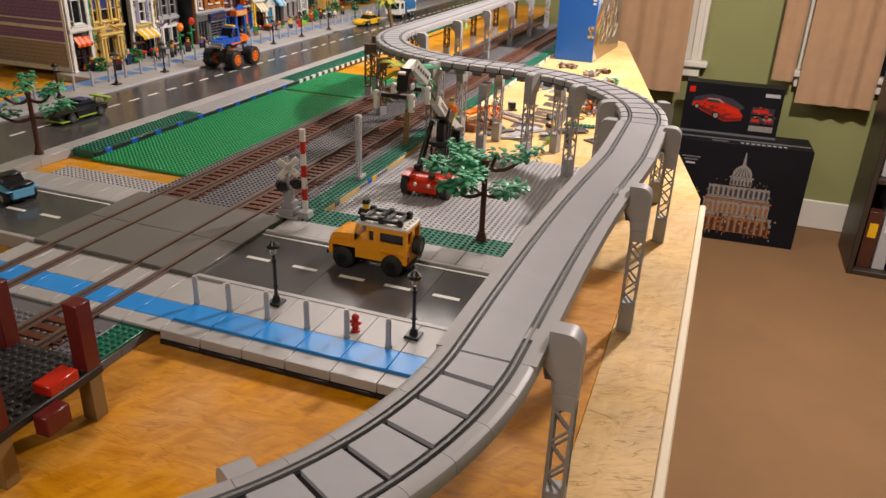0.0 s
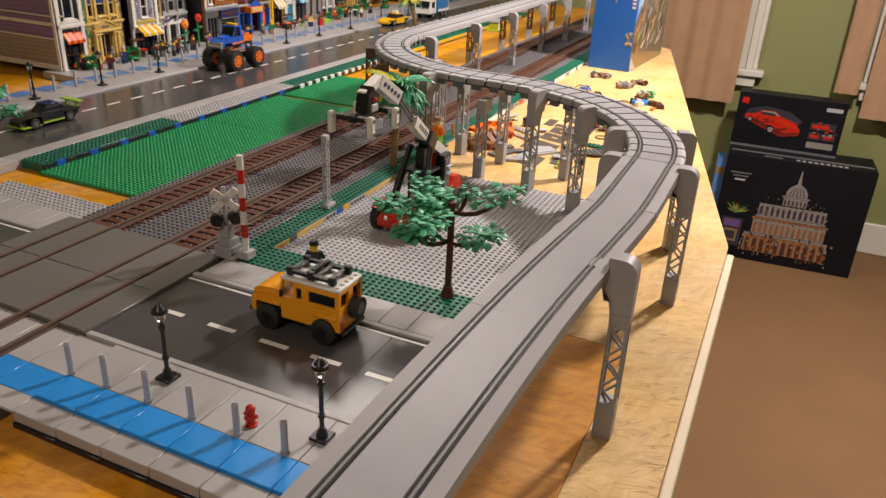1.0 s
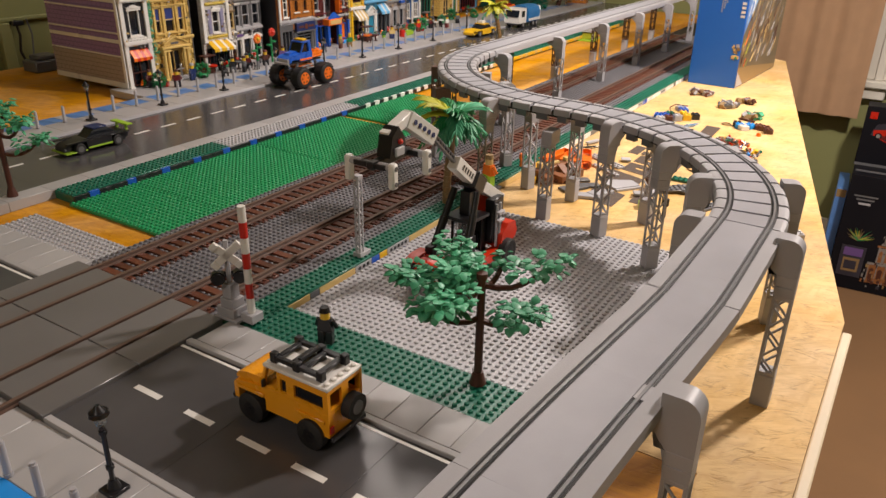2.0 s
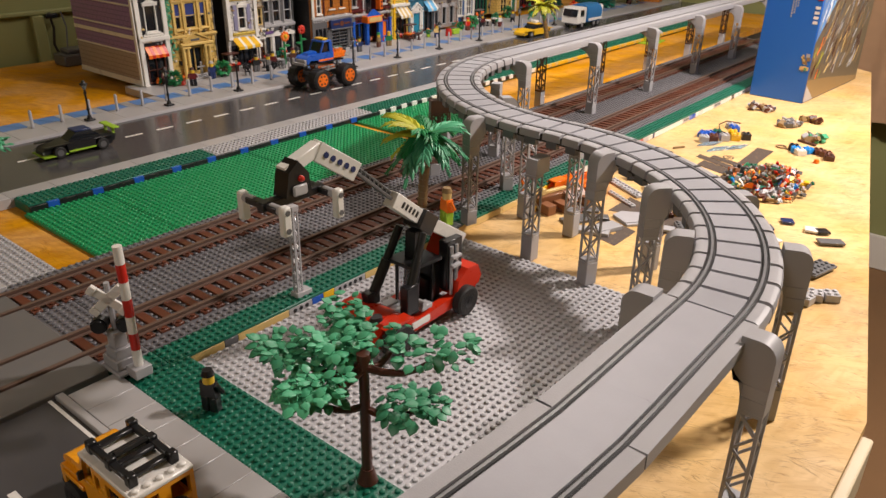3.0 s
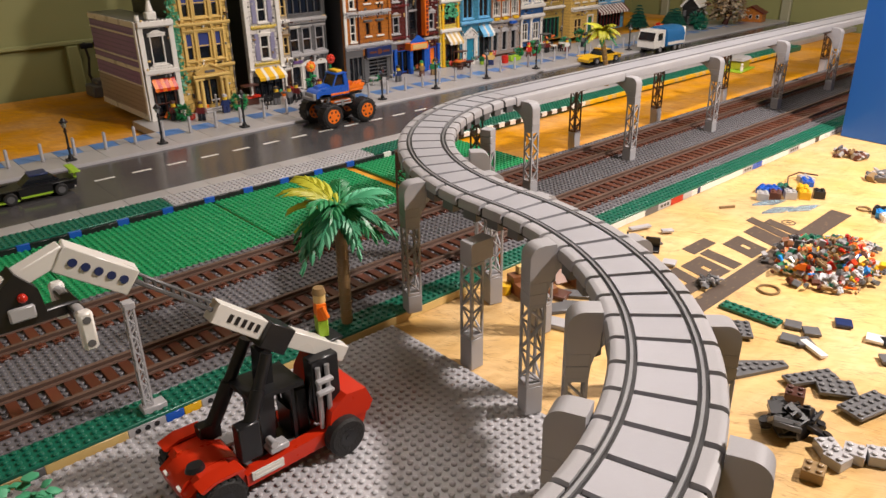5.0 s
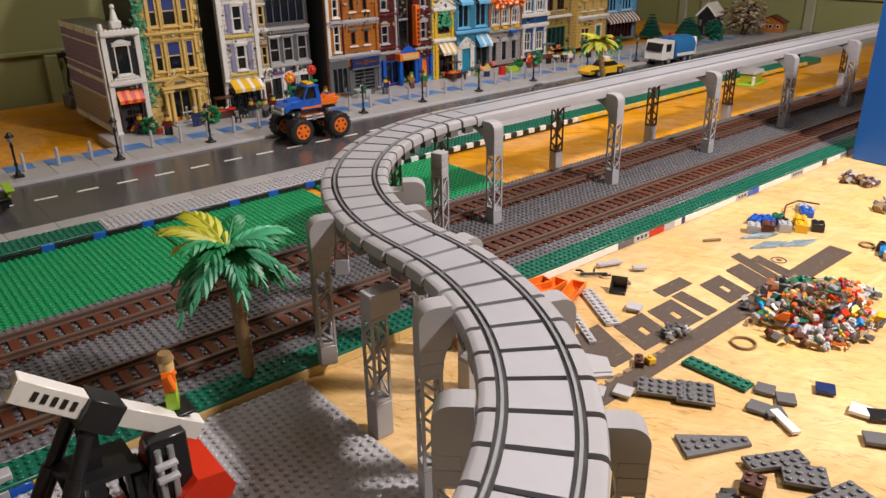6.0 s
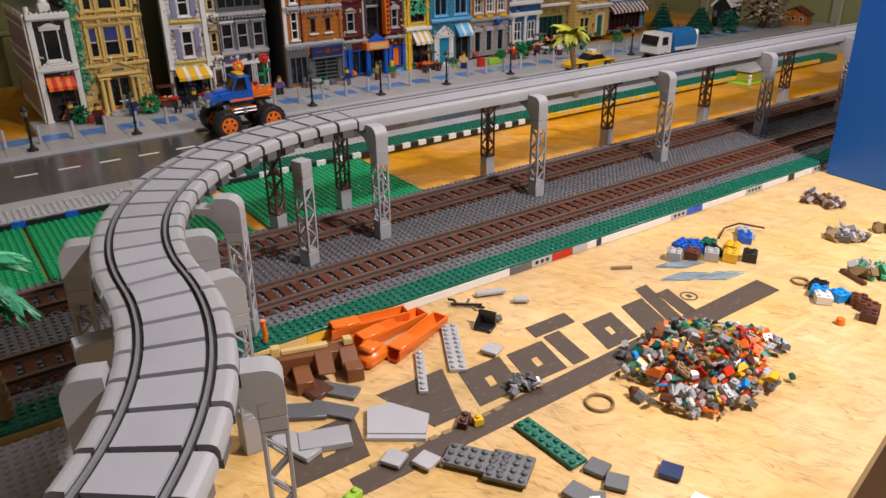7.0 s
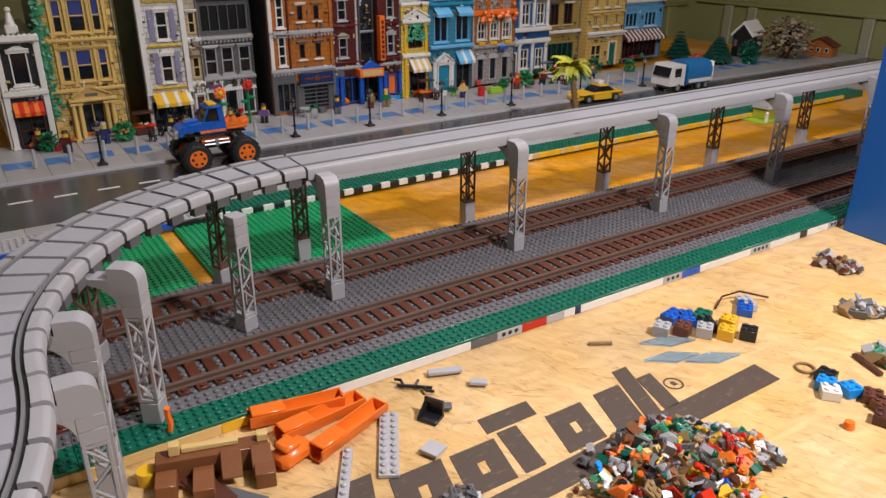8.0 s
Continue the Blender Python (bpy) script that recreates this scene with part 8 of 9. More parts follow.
# a thin brown cable
solo("loose_cable", B().tube([(-0.415, 2.262, 0.002), (-0.425, 2.285, 0.006), (-0.418, 2.305, 0.010), (-0.398, 2.330, 0.004)], 0.0012, 6), M["dbrown"], "thin brown hose lying on the board", "toy part", (0, 0, Z0))
solo("loose_bar", B().box(-0.012, 0.012, -0.0018, 0.0018, 0, 0.003, 0.0004), M["dtan"], "short dark tan bar on the board", "toy part", (-0.428, 2.104, Z0), 60)
solo("loose_bar", B().box(-0.018, 0.018, -0.0025, 0.0025, 0, 0.004, 0.0004), M["dbrown"], "long dark brown bar on the board", "toy part", (-0.262, 2.290, Z0), -20)


def ring(at, r, label, material="dtan"):
    pts = [(r * math.cos(6.2832 * k / 24), r * math.sin(6.2832 * k / 24), 0.0013) for k in range(25)]
    return solo("loose_ring", B().tube(pts, 0.0013, 6), M[material], label, "toy part", at)


ring((-0.262, 1.898, Z0), 0.0115, "thin dark tan ring lying on the board")
ring((-0.291, 2.236, Z0), 0.0085, "small dark tan ring on the board")


def heap(name, label, at, rx, ry, n, palette, seed, hmax, size=1.0, group="", rest=(), zones=()):
    """A heap of small pieces, each an object; alike pieces share their mesh."""
    r = random.Random(seed)
    t = thing(name, label, "brick pile", at, group=group)
    shapes = []
    for k in range(7):
        b = B()
        if k == 0: b.box(-0.008, 0.008, -0.004, 0.004, -0.0048, 0.0048, 0.0004).cyl((-0.004, 0, 0.0048), (-0.004, 0, 0.0065), 0.0024, n=8).cyl((0.004, 0, 0.0048), (0.004, 0, 0.0065), 0.0024, n=8)
        if k == 1: b.box(-0.004, 0.004, -0.004, 0.004, -0.0048, 0.0048, 0.0004).cyl((0, 0, 0.0048), (0, 0, 0.0065), 0.0024, n=8)
        if k == 2: b.box(-0.008, 0.008, -0.008, 0.008, -0.0016, 0.0016, 0.0004); [b.cyl((sx * 0.004, sy * 0.004, 0.0016), (sx * 0.004, sy * 0.004, 0.0033), 0.0024, n=8) for sx in (-1, 1) for sy in (-1, 1)]
        if k == 3: b.cyl((0, 0, -0.0045), (0, 0, 0.0045), 0.0040, n=12).cyl((0, 0, 0.0045), (0, 0, 0.006), 0.0024, n=8)
        if k == 4: b.prism([(-0.008, -0.0048), (0.008, -0.0048), (0.008, -0.003), (0.0, 0.0048), (-0.008, 0.0048)], -0.008, 0.008, "y")
        if k == 5: b.cyl((-0.010, 0, 0), (0.010, 0, 0), 0.0017, n=8).cyl((-0.002, 0, 0), (0.002, 0, 0), 0.0030, n=8)
        if k == 6: b.box(-0.012, 0.012, -0.0038, 0.0038, -0.0016, 0.0016, 0.0004).cyl((-0.008, 0, -0.003), (-0.008, 0, 0.003), 0.0036, n=10).cyl((0.008, 0, -0.003), (0.008, 0, 0.003), 0.0036, n=10)
        shapes.append(b)
    cache = {}
    for i in range(n):
        a, q = r.random() * 6.283, math.sqrt(r.random())
        q *= 0.84 + 0.14 * math.sin(2 * a + seed) + 0.12 * math.sin(5 * a)
        x, y = rx * q * math.cos(a), ry * q * math.sin(a)
        pick = palette if not zones or r.random() < 0.55 else min(zones, key=lambda w: (w[0] - x) ** 2 + (w[1] - y) ** 2)[2]
        k, c = r.randrange(7), r.choice(pick)
        if (k, c) not in cache:
            cache[k, c] = shapes[k].mesh("piece", M[c])
        z = 0.0052 * size + 0.0015 + hmax * max(0.0, 1 - abs(q)) ** 0.8 * r.random()
        ob = part("piece", cache[k, c], None, t)
        ob.matrix_basis = Matrix.LocRotScale((x, y, z), Euler((r.gauss(0, 0.6), r.gauss(0, 0.6), r.random() * 6.3)), Vector((size * r.uniform(0.65, 1.45),) * 3))
    for c in rest:
        b = B()
        for i in range(16):
            a, q = r.random() * 6.283, math.sqrt(r.random())
            m = Matrix.LocRotScale((rx * 1.04 * q * math.cos(a), ry * 1.04 * q * math.sin(a), 0.0045 + hmax * 0.9 * (1 - q) ** 0.8 * r.random()), Euler((r.gauss(0, 0.6), r.gauss(0, 0.6), r.random() * 6.3)), Vector((size * 0.9,) * 3))
            sh = shapes[r.randrange(7)]
            b.add([m @ Vector(p) for p in sh.v], sh.f)
        tagged(part("loose_rest", b, M[c], t), kind="stuff")
    return t


heap("brick_heap", "loose heap of mixed small plastic bricks in many colours", (-0.247, 2.014, 0.0003), 0.065, 0.088, 300,
     ["lgrey", "dgrey", "dgrey", "dtan", "dgreen", "red", "orange", "yellow", "dtan", "lgrey", "black", "rbrown", "yellow", "tan", "vpale", "leaf", "white", "bred"], 91, 0.028, 0.58,
     rest=("dgrey", "lgrey", "dgreen", "orange", "vpale", "dtan", "dgrey", "brown"),
     zones=((-0.060, -0.030, ["red", "orange", "rbrown", "black", "dgreen"]), (-0.045, 0.060, ["dgreen", "black", "dgrey", "lgrey", "dgreen", "orange"]), (0.0, 0.080, ["dgreen", "lgrey", "dgrey", "dtan", "red"]),
            (0.045, 0.060, ["red", "rbrown", "yellow", "orange"]), (0.055, 0.0, ["blue", "azure", "yellow", "white", "lgrey"]), (0.045, -0.060, ["white", "vpale", "lgrey", "rbrown", "red"]),
            (0.0, -0.070, ["leaf", "dtan", "azure", "orange", "lgrey", "brown"]), (0.0, 0.0, ["red", "dgreen", "lgrey", "dtan", "yellow", "dgrey", "brown"])))
heap("brick_heap", "small heap of dark grey plastic connectors", (-0.408, 2.482, 0.0003), 0.034, 0.020, 40, ["dtan", "dgrey", "lgrey", "brown"], 92, 0.003, 0.75, group="small heaps")
heap("brick_heap", "small heap of grey plastic pieces", (-0.324, 2.392, 0.0003), 0.026, 0.020, 34, ["dgrey", "dtan", "lgrey"], 93, 0.003, 0.75, group="small heaps")
heap("brick_heap", "small heap of olive grey plastic pieces", (-0.262, 2.318, 0.0003), 0.022, 0.018, 26, ["lgrey", "dtan", "leaf"], 94, 0.005, 0.8, "small heaps")
heap("brick_heap", "small heap of black plastic connectors", (-0.128, 1.672, 0.0003), 0.018, 0.022, 36, ["black", "dgrey", "black"], 95, 0.012, group="small heaps")
heap("brick_heap", "row of dark grey plastic connectors", (-0.316, 1.862, 0.0007), 0.013, 0.024, 20, ["dgrey", "dgrey", "lgrey"], 96, 0.003, 0.55, "small heaps")
heap("brick_heap", "small scatter of brown plastic pieces", (-0.300, 2.445, 0.0003), 0.030, 0.016, 12, ["dbrown", "dtan"], 97, 0.001, 0.8, "small heaps")

# orange chutes and a brown hull section
for x, y, a, z in ((-0.478, 1.803, 81, 0.0025), (-0.458, 1.816, 98, 0.0008), (-0.431, 1.829, 112, 0.0008)):
    ch = thing("orange_chute", "long bright orange plastic chute lying on the board", "toy part", (x, y, z), a, "orange chutes")
    part("trough", B().prism([(-0.0050, 0), (0.0050, 0), (0.0082, 0.005), (0.0086, 0.012), (0.0070, 0.012), (0.0062, 0.006), (0.0036, 0.002), (-0.0036, 0.002), (-0.0062, 0.006), (-0.0070, 0.012), (-0.0086, 0.012), (-0.0082, 0.005)], -0.040, 0.040, "x"), M["orange"], ch)
    part("end_wall", B().box(0.0385, 0.0402, -0.0070, 0.0070, 0.0030, 0.0120, 0.0005), M["orange"], ch)
    part("top_cover", B().box(-0.038, -0.010, -0.0078, 0.0078, 0.0121, 0.0142, 0.0008), M["orange"], ch)
    rb = B()
    for k in range(8):
        rb.box(-0.014 + k * 0.006, -0.011 + k * 0.006, 0.0084, 0.0094, 0.005, 0.011)
    part("rib", rb, M["orange"], ch)
solo("orange_elbow", B().box(-0.010, 0.010, -0.016, 0.016, 0, 0.014, 0.004).box(-0.008, 0.008, -0.012, 0.004, 0.0141, 0.020, 0.002), M["orange"], "rounded orange plastic elbow beside the chutes", "toy part", (-0.428, 1.778, Z0), 20)
solo("orange_disc", B().cyl((0, 0, 0), (0, 0, 0.006), 0.010, n=16), M["bred"], "dark orange round piece behind the chutes", "toy part", (-0.484, 1.838, Z0))
hu = thing("brown_hull", "reddish brown brick hull section with tan edge pieces", "toy part", (-0.447, 1.722, Z0), 74)
part("spine", B().box(-0.040, 0.042, -0.006, 0.010, 0.0, 0.020, 0.0005), M["rbrown"], hu)
for x, y0, y1, zt in ((-0.040, -0.026, -0.0062, 0.014), (-0.014, -0.034, -0.0062, 0.012), (0.030, -0.030, -0.0062, 0.013)):
    part("leg_block", B().box(x, x + 0.015, y0, y1, 0.0, zt, 0.0005), M["rbrown"], hu)
part("panel", beam((0.014, -0.004, 0.021), (0.014, -0.022, 0.008), 0.015, 0.0026), M["rbrown"], hu)
part("panel", beam((0.036, -0.004, 0.021), (0.036, -0.022, 0.006), 0.015, 0.0026), M["rbrown"], hu)
part("tan_edge", B().box(-0.030, -0.022, 0.000, 0.008, 0.0202, 0.0290, 0.0004).box(-0.021, 0.020, 0.002, 0.008, 0.0202, 0.0240, 0.0004).box(0.034, 0.042, 0.0, 0.008, 0.0202, 0.0262, 0.0004), M["tan"], hu, "tan edge bricks")
part("yellow_ring", B().cyl((-0.047, 0.002, 0.0), (-0.047, 0.002, 0.011), 0.0075, n=14), M["yellow"], hu)
tw = solo("orange_stalk", B().tube([(0, 0, 0), (0.001, 0.001, 0.008), (-0.001, 0, 0.015), (0.0008, 0, 0.022)], 0.0024, 7), M["orange"], "twisted orange stalk standing on the green edging", "toy part", (-0.496, 1.704, DZ + 0.0019))
bk = thing("black_bracket", "black plastic angle bracket on the board", "toy part", (-0.415, 1.897, Z0), 30)
part("base", B().box(-0.009, 0.009, -0.008, 0.008, 0, 0.003, 0.0004), M["black"], bk)
part("upright", B().box(-0.009, 0.009, 0.0045, 0.0078, 0.0031, 0.016, 0.0004).prism([(-0.008, 0.003), (0.0044, 0.003), (0.0044, 0.012)], -0.009, -0.006, "x"), M["black"], bk)
sk = thing("black_clip", "spiky black plastic clip on the board", "toy part", (-0.460, 1.908, Z0), 50)
part("bar", B().cyl((-0.016, 0, 0.003), (0.016, 0, 0.003), 0.0017, n=8), M["black"], sk)
part("claw", B().tube([(-0.010, 0, 0.003), (-0.014, 0.007, 0.004), (-0.020, 0.008, 0.004)], 0.0014, 6).tube([(0.008, 0, 0.003), (0.012, -0.007, 0.004), (0.019, -0.007, 0.004)], 0.0014, 6).tube([(0.0, 0, 0.003), (0.002, 0.008, 0.005)], 0.0014, 6), M["black"], sk)

# brown and grey slabs lying behind the columns
for x, y, a, w, d, h2, c in ((-0.452, 1.700, 40, 0.05, 0.022, 0.004, "brown"), (-0.425, 1.712, 15, 0.045, 0.02, 0.005, "brown"), (-0.395, 1.690, 60, 0.045, 0.020, 0.004, "dgrey"), (-0.362, 1.668, 20, 0.05, 0.018, 0.005, "lgrey"), (-0.350, 1.690, 70, 0.04, 0.022, 0.006, "viagrey")):
    solo("loose_slab", B().box(-w / 2, w / 2, -d / 2, d / 2, 0, h2, 0.0006), M[c], "flat plastic slab lying under the elevated track", "toy part", (x, y, Z0), a, "loose slabs")
bn = thing("black_post", "small black post lying by a column foot", "toy part", (-0.240, 1.655, Z0))
part("post", B().cyl((0, 0, 0), (0, 0, 0.020), 0.0030, n=8).cyl((0, 0, 0.018), (0, 0, 0.028), 0.0055, n=10), M["black"], bn)

# printed marks on the board: plain shapes, a ring and a long bar
PR = 0.0006
mk = thing("printed_mark", "large faded black printed mark on the strand board", "printed mark")


def print_shape(pts, name="print_block"):
    part(name, B().prism(pts, 0.00012, PR, "z"), M["print"], mk)


print_shape([(-0.283, 1.684), (-0.293, 2.201), (-0.322, 2.203), (-0.303, 1.686)], "print_bar")


def print_block(y0, y1, tall, lean, narrow=0.0, hole=True, base=-0.317):
    """A plain leaning block on the line, closed or with a slot through its middle."""
    def at(u, v):
        return base - tall * v, y0 + narrow * (1 - v) + (y1 - y0 - 2 * narrow * (1 - v)) * u + lean * v
    if not hole:
        print_shape([at(0, 0), at(1, 0), at(1, 1), at(0, 1)])
        return
    for u0, u1, v0, v1 in ((0, 0.42, 0, 1), (0.60, 1, 0, 1), (0.42, 0.60, 0, 0.34), (0.42, 0.60, 0.62, 1)):
        print_shape([at(u0, v0), at(u1, v0), at(u1, v1), at(u0, v1)])


print_block(1.651, 1.711, 0.053, 0.014)
print_block(1.750, 1.818, 0.064, 0.004, 0.020, False)
print_block(1.816, 1.862, 0.050, 0.014)
print_block(1.871, 1.914, 0.048, 0.012)
print_block(1.922, 1.942, 0.052, 0.010, 0.0, False)
print_shape([(-0.372, 1.925), (-0.372, 1.977), (-0.392, 1.981), (-0.392, 1.929)])
print_block(1.966, 2.006, 0.048, 0.014)
print_block(2.019, 2.050, 0.050, 0.018, 0.0, False)
print_block(2.052, 2.070, 0.068, 0.026, 0.0, False)
print_block(2.075, 2.093, 0.048, 0.014, 0.0, False)
rp = [(-0.341 + 0.0085 * math.cos(6.2832 * k / 28), 2.112 + 0.0085 * math.sin(6.2832 * k / 28)) for k in range(29)]
part("print_ring", ribbon(rp, -0.0008, 0.0008, 0.00012, PR), M["print"], mk)
part("print_bar", B().box(-0.344, -0.338, 2.110, 2.1145, 0.00012, PR), M["print"], mk)
for k in range(10):
    part("bar_lettering", B().box(-0.308, -0.3035, 1.705 + k * 0.013, 1.713 + k * 0.013, PR + 0.0001, PR + 0.0004), M["dtan"], mk)

# ---- tall blue carton on the table ----
cb = thing("blue_carton", "blue printed cardboard carton standing upright on the table", "carton", (-0.477, 2.606, Z0), -4)
CW, CD, CH = 0.118, 0.36, 0.285
part("carton", B().box(0, CW, 0, CD, 0, CH, 0.0012), M["cardblue"], cb)
part("top_panel", B().box(0.002, CW - 0.002, 0.002, CD - 0.002, CH + 0.0001, CH + 0.0005), M["sky"], cb, "light blue printed top")
part("print_panel", B().box(CW + 0.0002, CW + 0.0006, 0.002, CD - 0.002, 0.002, CH - 0.002), M["printbrown"], cb, "brown printed picture side")
part("print_panel", B().prism([(0.002, 0.130), (0.150, CH - 0.003), (0.002, CH - 0.003)], CW + 0.0007, CW + 0.0009, "x"), M["pathblue"], cb, "blue printed sky")
part("print_panel", B().prism([(0.002, 0.002), (CD - 0.002, 0.002), (CD - 0.002, 0.012), (0.120, 0.040), (0.002, 0.050)], CW + 0.0007, CW + 0.0009, "x"), M["dtan"], cb, "tan lower band")
part("print_panel", B().prism([(0.002, 0.002), (0.060, 0.002), (0.002, 0.040)], CW + 0.0010, CW + 0.0011, "x"), M["lgrey"], cb, "pale lower corner")
q = random.Random(6)
for k in range(230):
    z = q.uniform(0.045, CH - 0.035)
    y, ln, a = q.uniform(0.006, CD - 0.040), q.uniform(0.015, 0.050), q.uniform(0.75, 1.3)
    e = (min(CD - 0.006, y + ln * math.cos(a)), min(CH - 0.005, z + ln * math.sin(a)))
    w = q.uniform(0.0010, 0.0040)
    if y < 0.06 and z < 0.12:
        hues = ["orange", "dtan", "tan", "dbrown", "leafy"]
    elif z > 0.130 + y:
        hues = ["white", "sky", "lgrey", "pathblue"]
    else:
        hues = ["dtan", "lgrey", "dbrown", "dgrey", "tan", "dtan", "dbrown"]
    part("print_streak", B().prism([(y, z), (y + w, z), (e[0] + w * 0.6, e[1]), (e[0], e[1])], CW + 0.0012, CW + 0.0014 + k * 0.000005, "x"), M[q.choice(hues)], cb)
for k in range(16):
    x, z, a = q.uniform(CW - 0.022, CW - 0.008), q.uniform(0.068, 0.100), q.uniform(0.003, 0.009)
    part("print_patch", B().box(x, min(CW - 0.0015, x + a), -0.0006 - k * 0.00001, -0.0001, z, z + a), M[q.choice(["dtan", "tan", "leafy", "leaf"] if z < 0.082 else ["dtan", "tan", "lgrey"])], cb)
part("print_tag", B().box(CW - 0.013, CW - 0.0015, -0.0006, -0.0001, 0.216, 0.246), M["red"], cb, "red printed tag")
for x, z0, n, h in ((0.056, 0.178, 16, 0.0040), (0.061, 0.186, 15, 0.0040), (0.066, 0.200, 11, 0.0040), (0.095, 0.228, 6, 0.0028)):
    for k in range(n):
        part("lettering", B().box(x, x + 0.0026, -0.0005, -0.0001, z0 + k * 0.0056, z0 + k * 0.0056 + h), M["lgrey"], cb)
for k in range(4):
    part("lettering", B().box(CW - 0.014, CW - 0.004, -0.0005, -0.0001, 0.168 + k * 0.010, 0.174 + k * 0.010), M["white"], cb)

# ---- cartons on the floor ----
c1 = thing("large_carton", "large black carton printed with a pale domed palace", "carton", (0.172, 3.755, FLOOR + 0.0003), 3)
part("carton", B().box(-0.278, 0.278, -0.065, 0.145, 0, 0.455, 0.0015), M["cardblack"], c1)
FR = -0.0652


def art(t, u0, u1, v0, v1, material, y=FR, k=[0]):
    k[0] += 1
    part("print_patch", B().box(u0, u1, y - 0.0006 - (k[0] % 40) * 0.00002, y, v0, v1), M[material], t)


q = random.Random(33)


def arch_row(t, u0, u1, v0, v1, n, wall, hole, y):
    """A printed row of arched openings in a pale wall."""
    art(t, u0, u1, v0, v1, wall, y)
    w = (u1 - u0) / n
    for k in range(n):
        a, b, m = u0 + w * (k + 0.24), u0 + w * (k + 0.78), u0 + w * (k + 0.51)
        top = v1 - (v1 - v0) * 0.14
        part("print_arch", B().prism([(a, v0 + 0.003), (b, v0 + 0.003), (b, top - 0.008), (m, top), (a, top - 0.008)], y - 0.0013, y - 0.0008, "y"), M[hole], t)
        art(t, u0 + w * k, u0 + w * (k + 0.12), v0, v1 + 0.004, "artpale", y - 0.0008)


arch_row(c1, -0.150, 0.165, 0.045, 0.118, 11, "artglow", "dbrown", FR)
arch_row(c1, -0.130, 0.150, 0.130, 0.190, 13, "artpale", "artglow", FR)
arch_row(c1, -0.118, 0.138, 0.212, 0.262, 12, "artpale", "artdark", FR)
arch_row(c1, -0.034, 0.056, 0.268, 0.300, 6, "artpale", "artdark", FR)
for u0, u1, v0, v1, m in ((-0.155, 0.170, 0.119, 0.128, "artpale"), (-0.136, 0.156, 0.192, 0.200, "artglow"), (-0.124, 0.144, 0.202, 0.210, "artpale"), (-0.040, 0.062, 0.302, 0.309, "artpale")):
    art(c1, u0, u1, v0, v1, m)
dome = [(-0.030, 0.311), (0.052, 0.311), (0.050, 0.330), (0.040, 0.348), (0.026, 0.358), (0.018, 0.364), (0.013, 0.420), (0.009, 0.420), (0.004, 0.364), (-0.004, 0.358), (-0.018, 0.348), (-0.028, 0.330)]
part("print_dome", B().prism(dome, FR - 0.0008, FR, "y"), M["artpale"], c1, "pale printed dome")
for k in range(5):
    u = -0.022 + k * 0.015
    part("print_rib", B().prism([(u, 0.313), (u + 0.005, 0.313), (0.011 + (u - 0.008) * 0.45 + 0.002, 0.350), (0.011 + (u - 0.008) * 0.45, 0.350)], FR - 0.0012, FR - 0.0008, "y"), M["artdark"], c1)
for k in range(90):
    u, v = q.uniform(-0.165, 0.185), q.uniform(0.022, 0.125)
    art(c1, u, u + q.uniform(0.003, 0.012), v, v + q.uniform(0.004, 0.018), q.choice(["artdark", "artglow", "dbrown", "artglow", "dtan", "artpale"]), FR - 0.0014)
for k in range(60):
    u, v = q.uniform(-0.125, 0.145), q.uniform(0.13, 0.29)
    art(c1, u, u + q.uniform(0.002, 0.006), v, v + q.uniform(0.003, 0.010), q.choice(["artdark", "artglow", "dtan", "artpale"]), FR - 0.0014)
for k in range(34):
    a = q.uniform(0.2, 2.9)
    ln = q.uniform(0.025, 0.060)
    c0 = Vector((-0.205, 0.205))
    e = c0 + Vector((math.cos(a), math.sin(a))) * ln
    nrm = Vector((-math.sin(a), math.cos(a))) * 0.003
    part("print_leaf", B().prism([tuple(c0 - nrm), tuple(c0 + nrm), tuple(e)], FR - 0.0010 - k * 0.00001, FR, "y"), M[q.choice(["dtan", "leafy", "dtan", "leafd"])], c1)
art(c1, -0.252, -0.168, 0.055, 0.180, "artdark"); art(c1, -0.242, -0.178, 0.140, 0.172, "purple", FR - 0.0006); art(c1, -0.238, -0.182, 0.075, 0.130, "dtan", FR - 0.0006); art(c1, -0.232, -0.190, 0.085, 0.120, "artdark", FR - 0.0012)
art(c1, -0.255, -0.175, 0.375, 0.381, "dgrey"); art(c1, -0.245, -0.185, 0.362, 0.368, "dgrey"); art(c1, -0.235, -0.195, 0.345, 0.353, "lgrey")
for k in range(9):
    part("lid_lettering", B().box(-0.02 + k * 0.022, -0.006 + k * 0.022, -0.052, -0.034, 0.4558, 0.4562), M["lgrey"], c1)
part("lid_tape", B().box(-0.27, 0.27, -0.012, 0.012, 0.4552, 0.4556), M["dgrey"], c1)
part("label_bar", B().box(-0.14, -0.07, -0.050, -0.030, 0.4552, 0.4557), M["dgrey"], c1)
c2 = thing("small_carton", "black carton printed with a red sports car, on the large carton", "carton", (0.090, 3.865, FLOOR + 0.4562), 2)
part("carton", B().box(-0.205, 0.205, -0.045, 0.045, 0, 0.225, 0.0015), M["cardblack"], c2)
F2 = -0.0452
part("print_glow", B().prism([(-0.175, 0.120), (-0.10, 0.095), (0.02, 0.100), (0.055, 0.130), (0.0, 0.165), (-0.09, 0.178), (-0.16, 0.160)], F2 - 0.0005, F2, "y"), M["artdark"], c2)
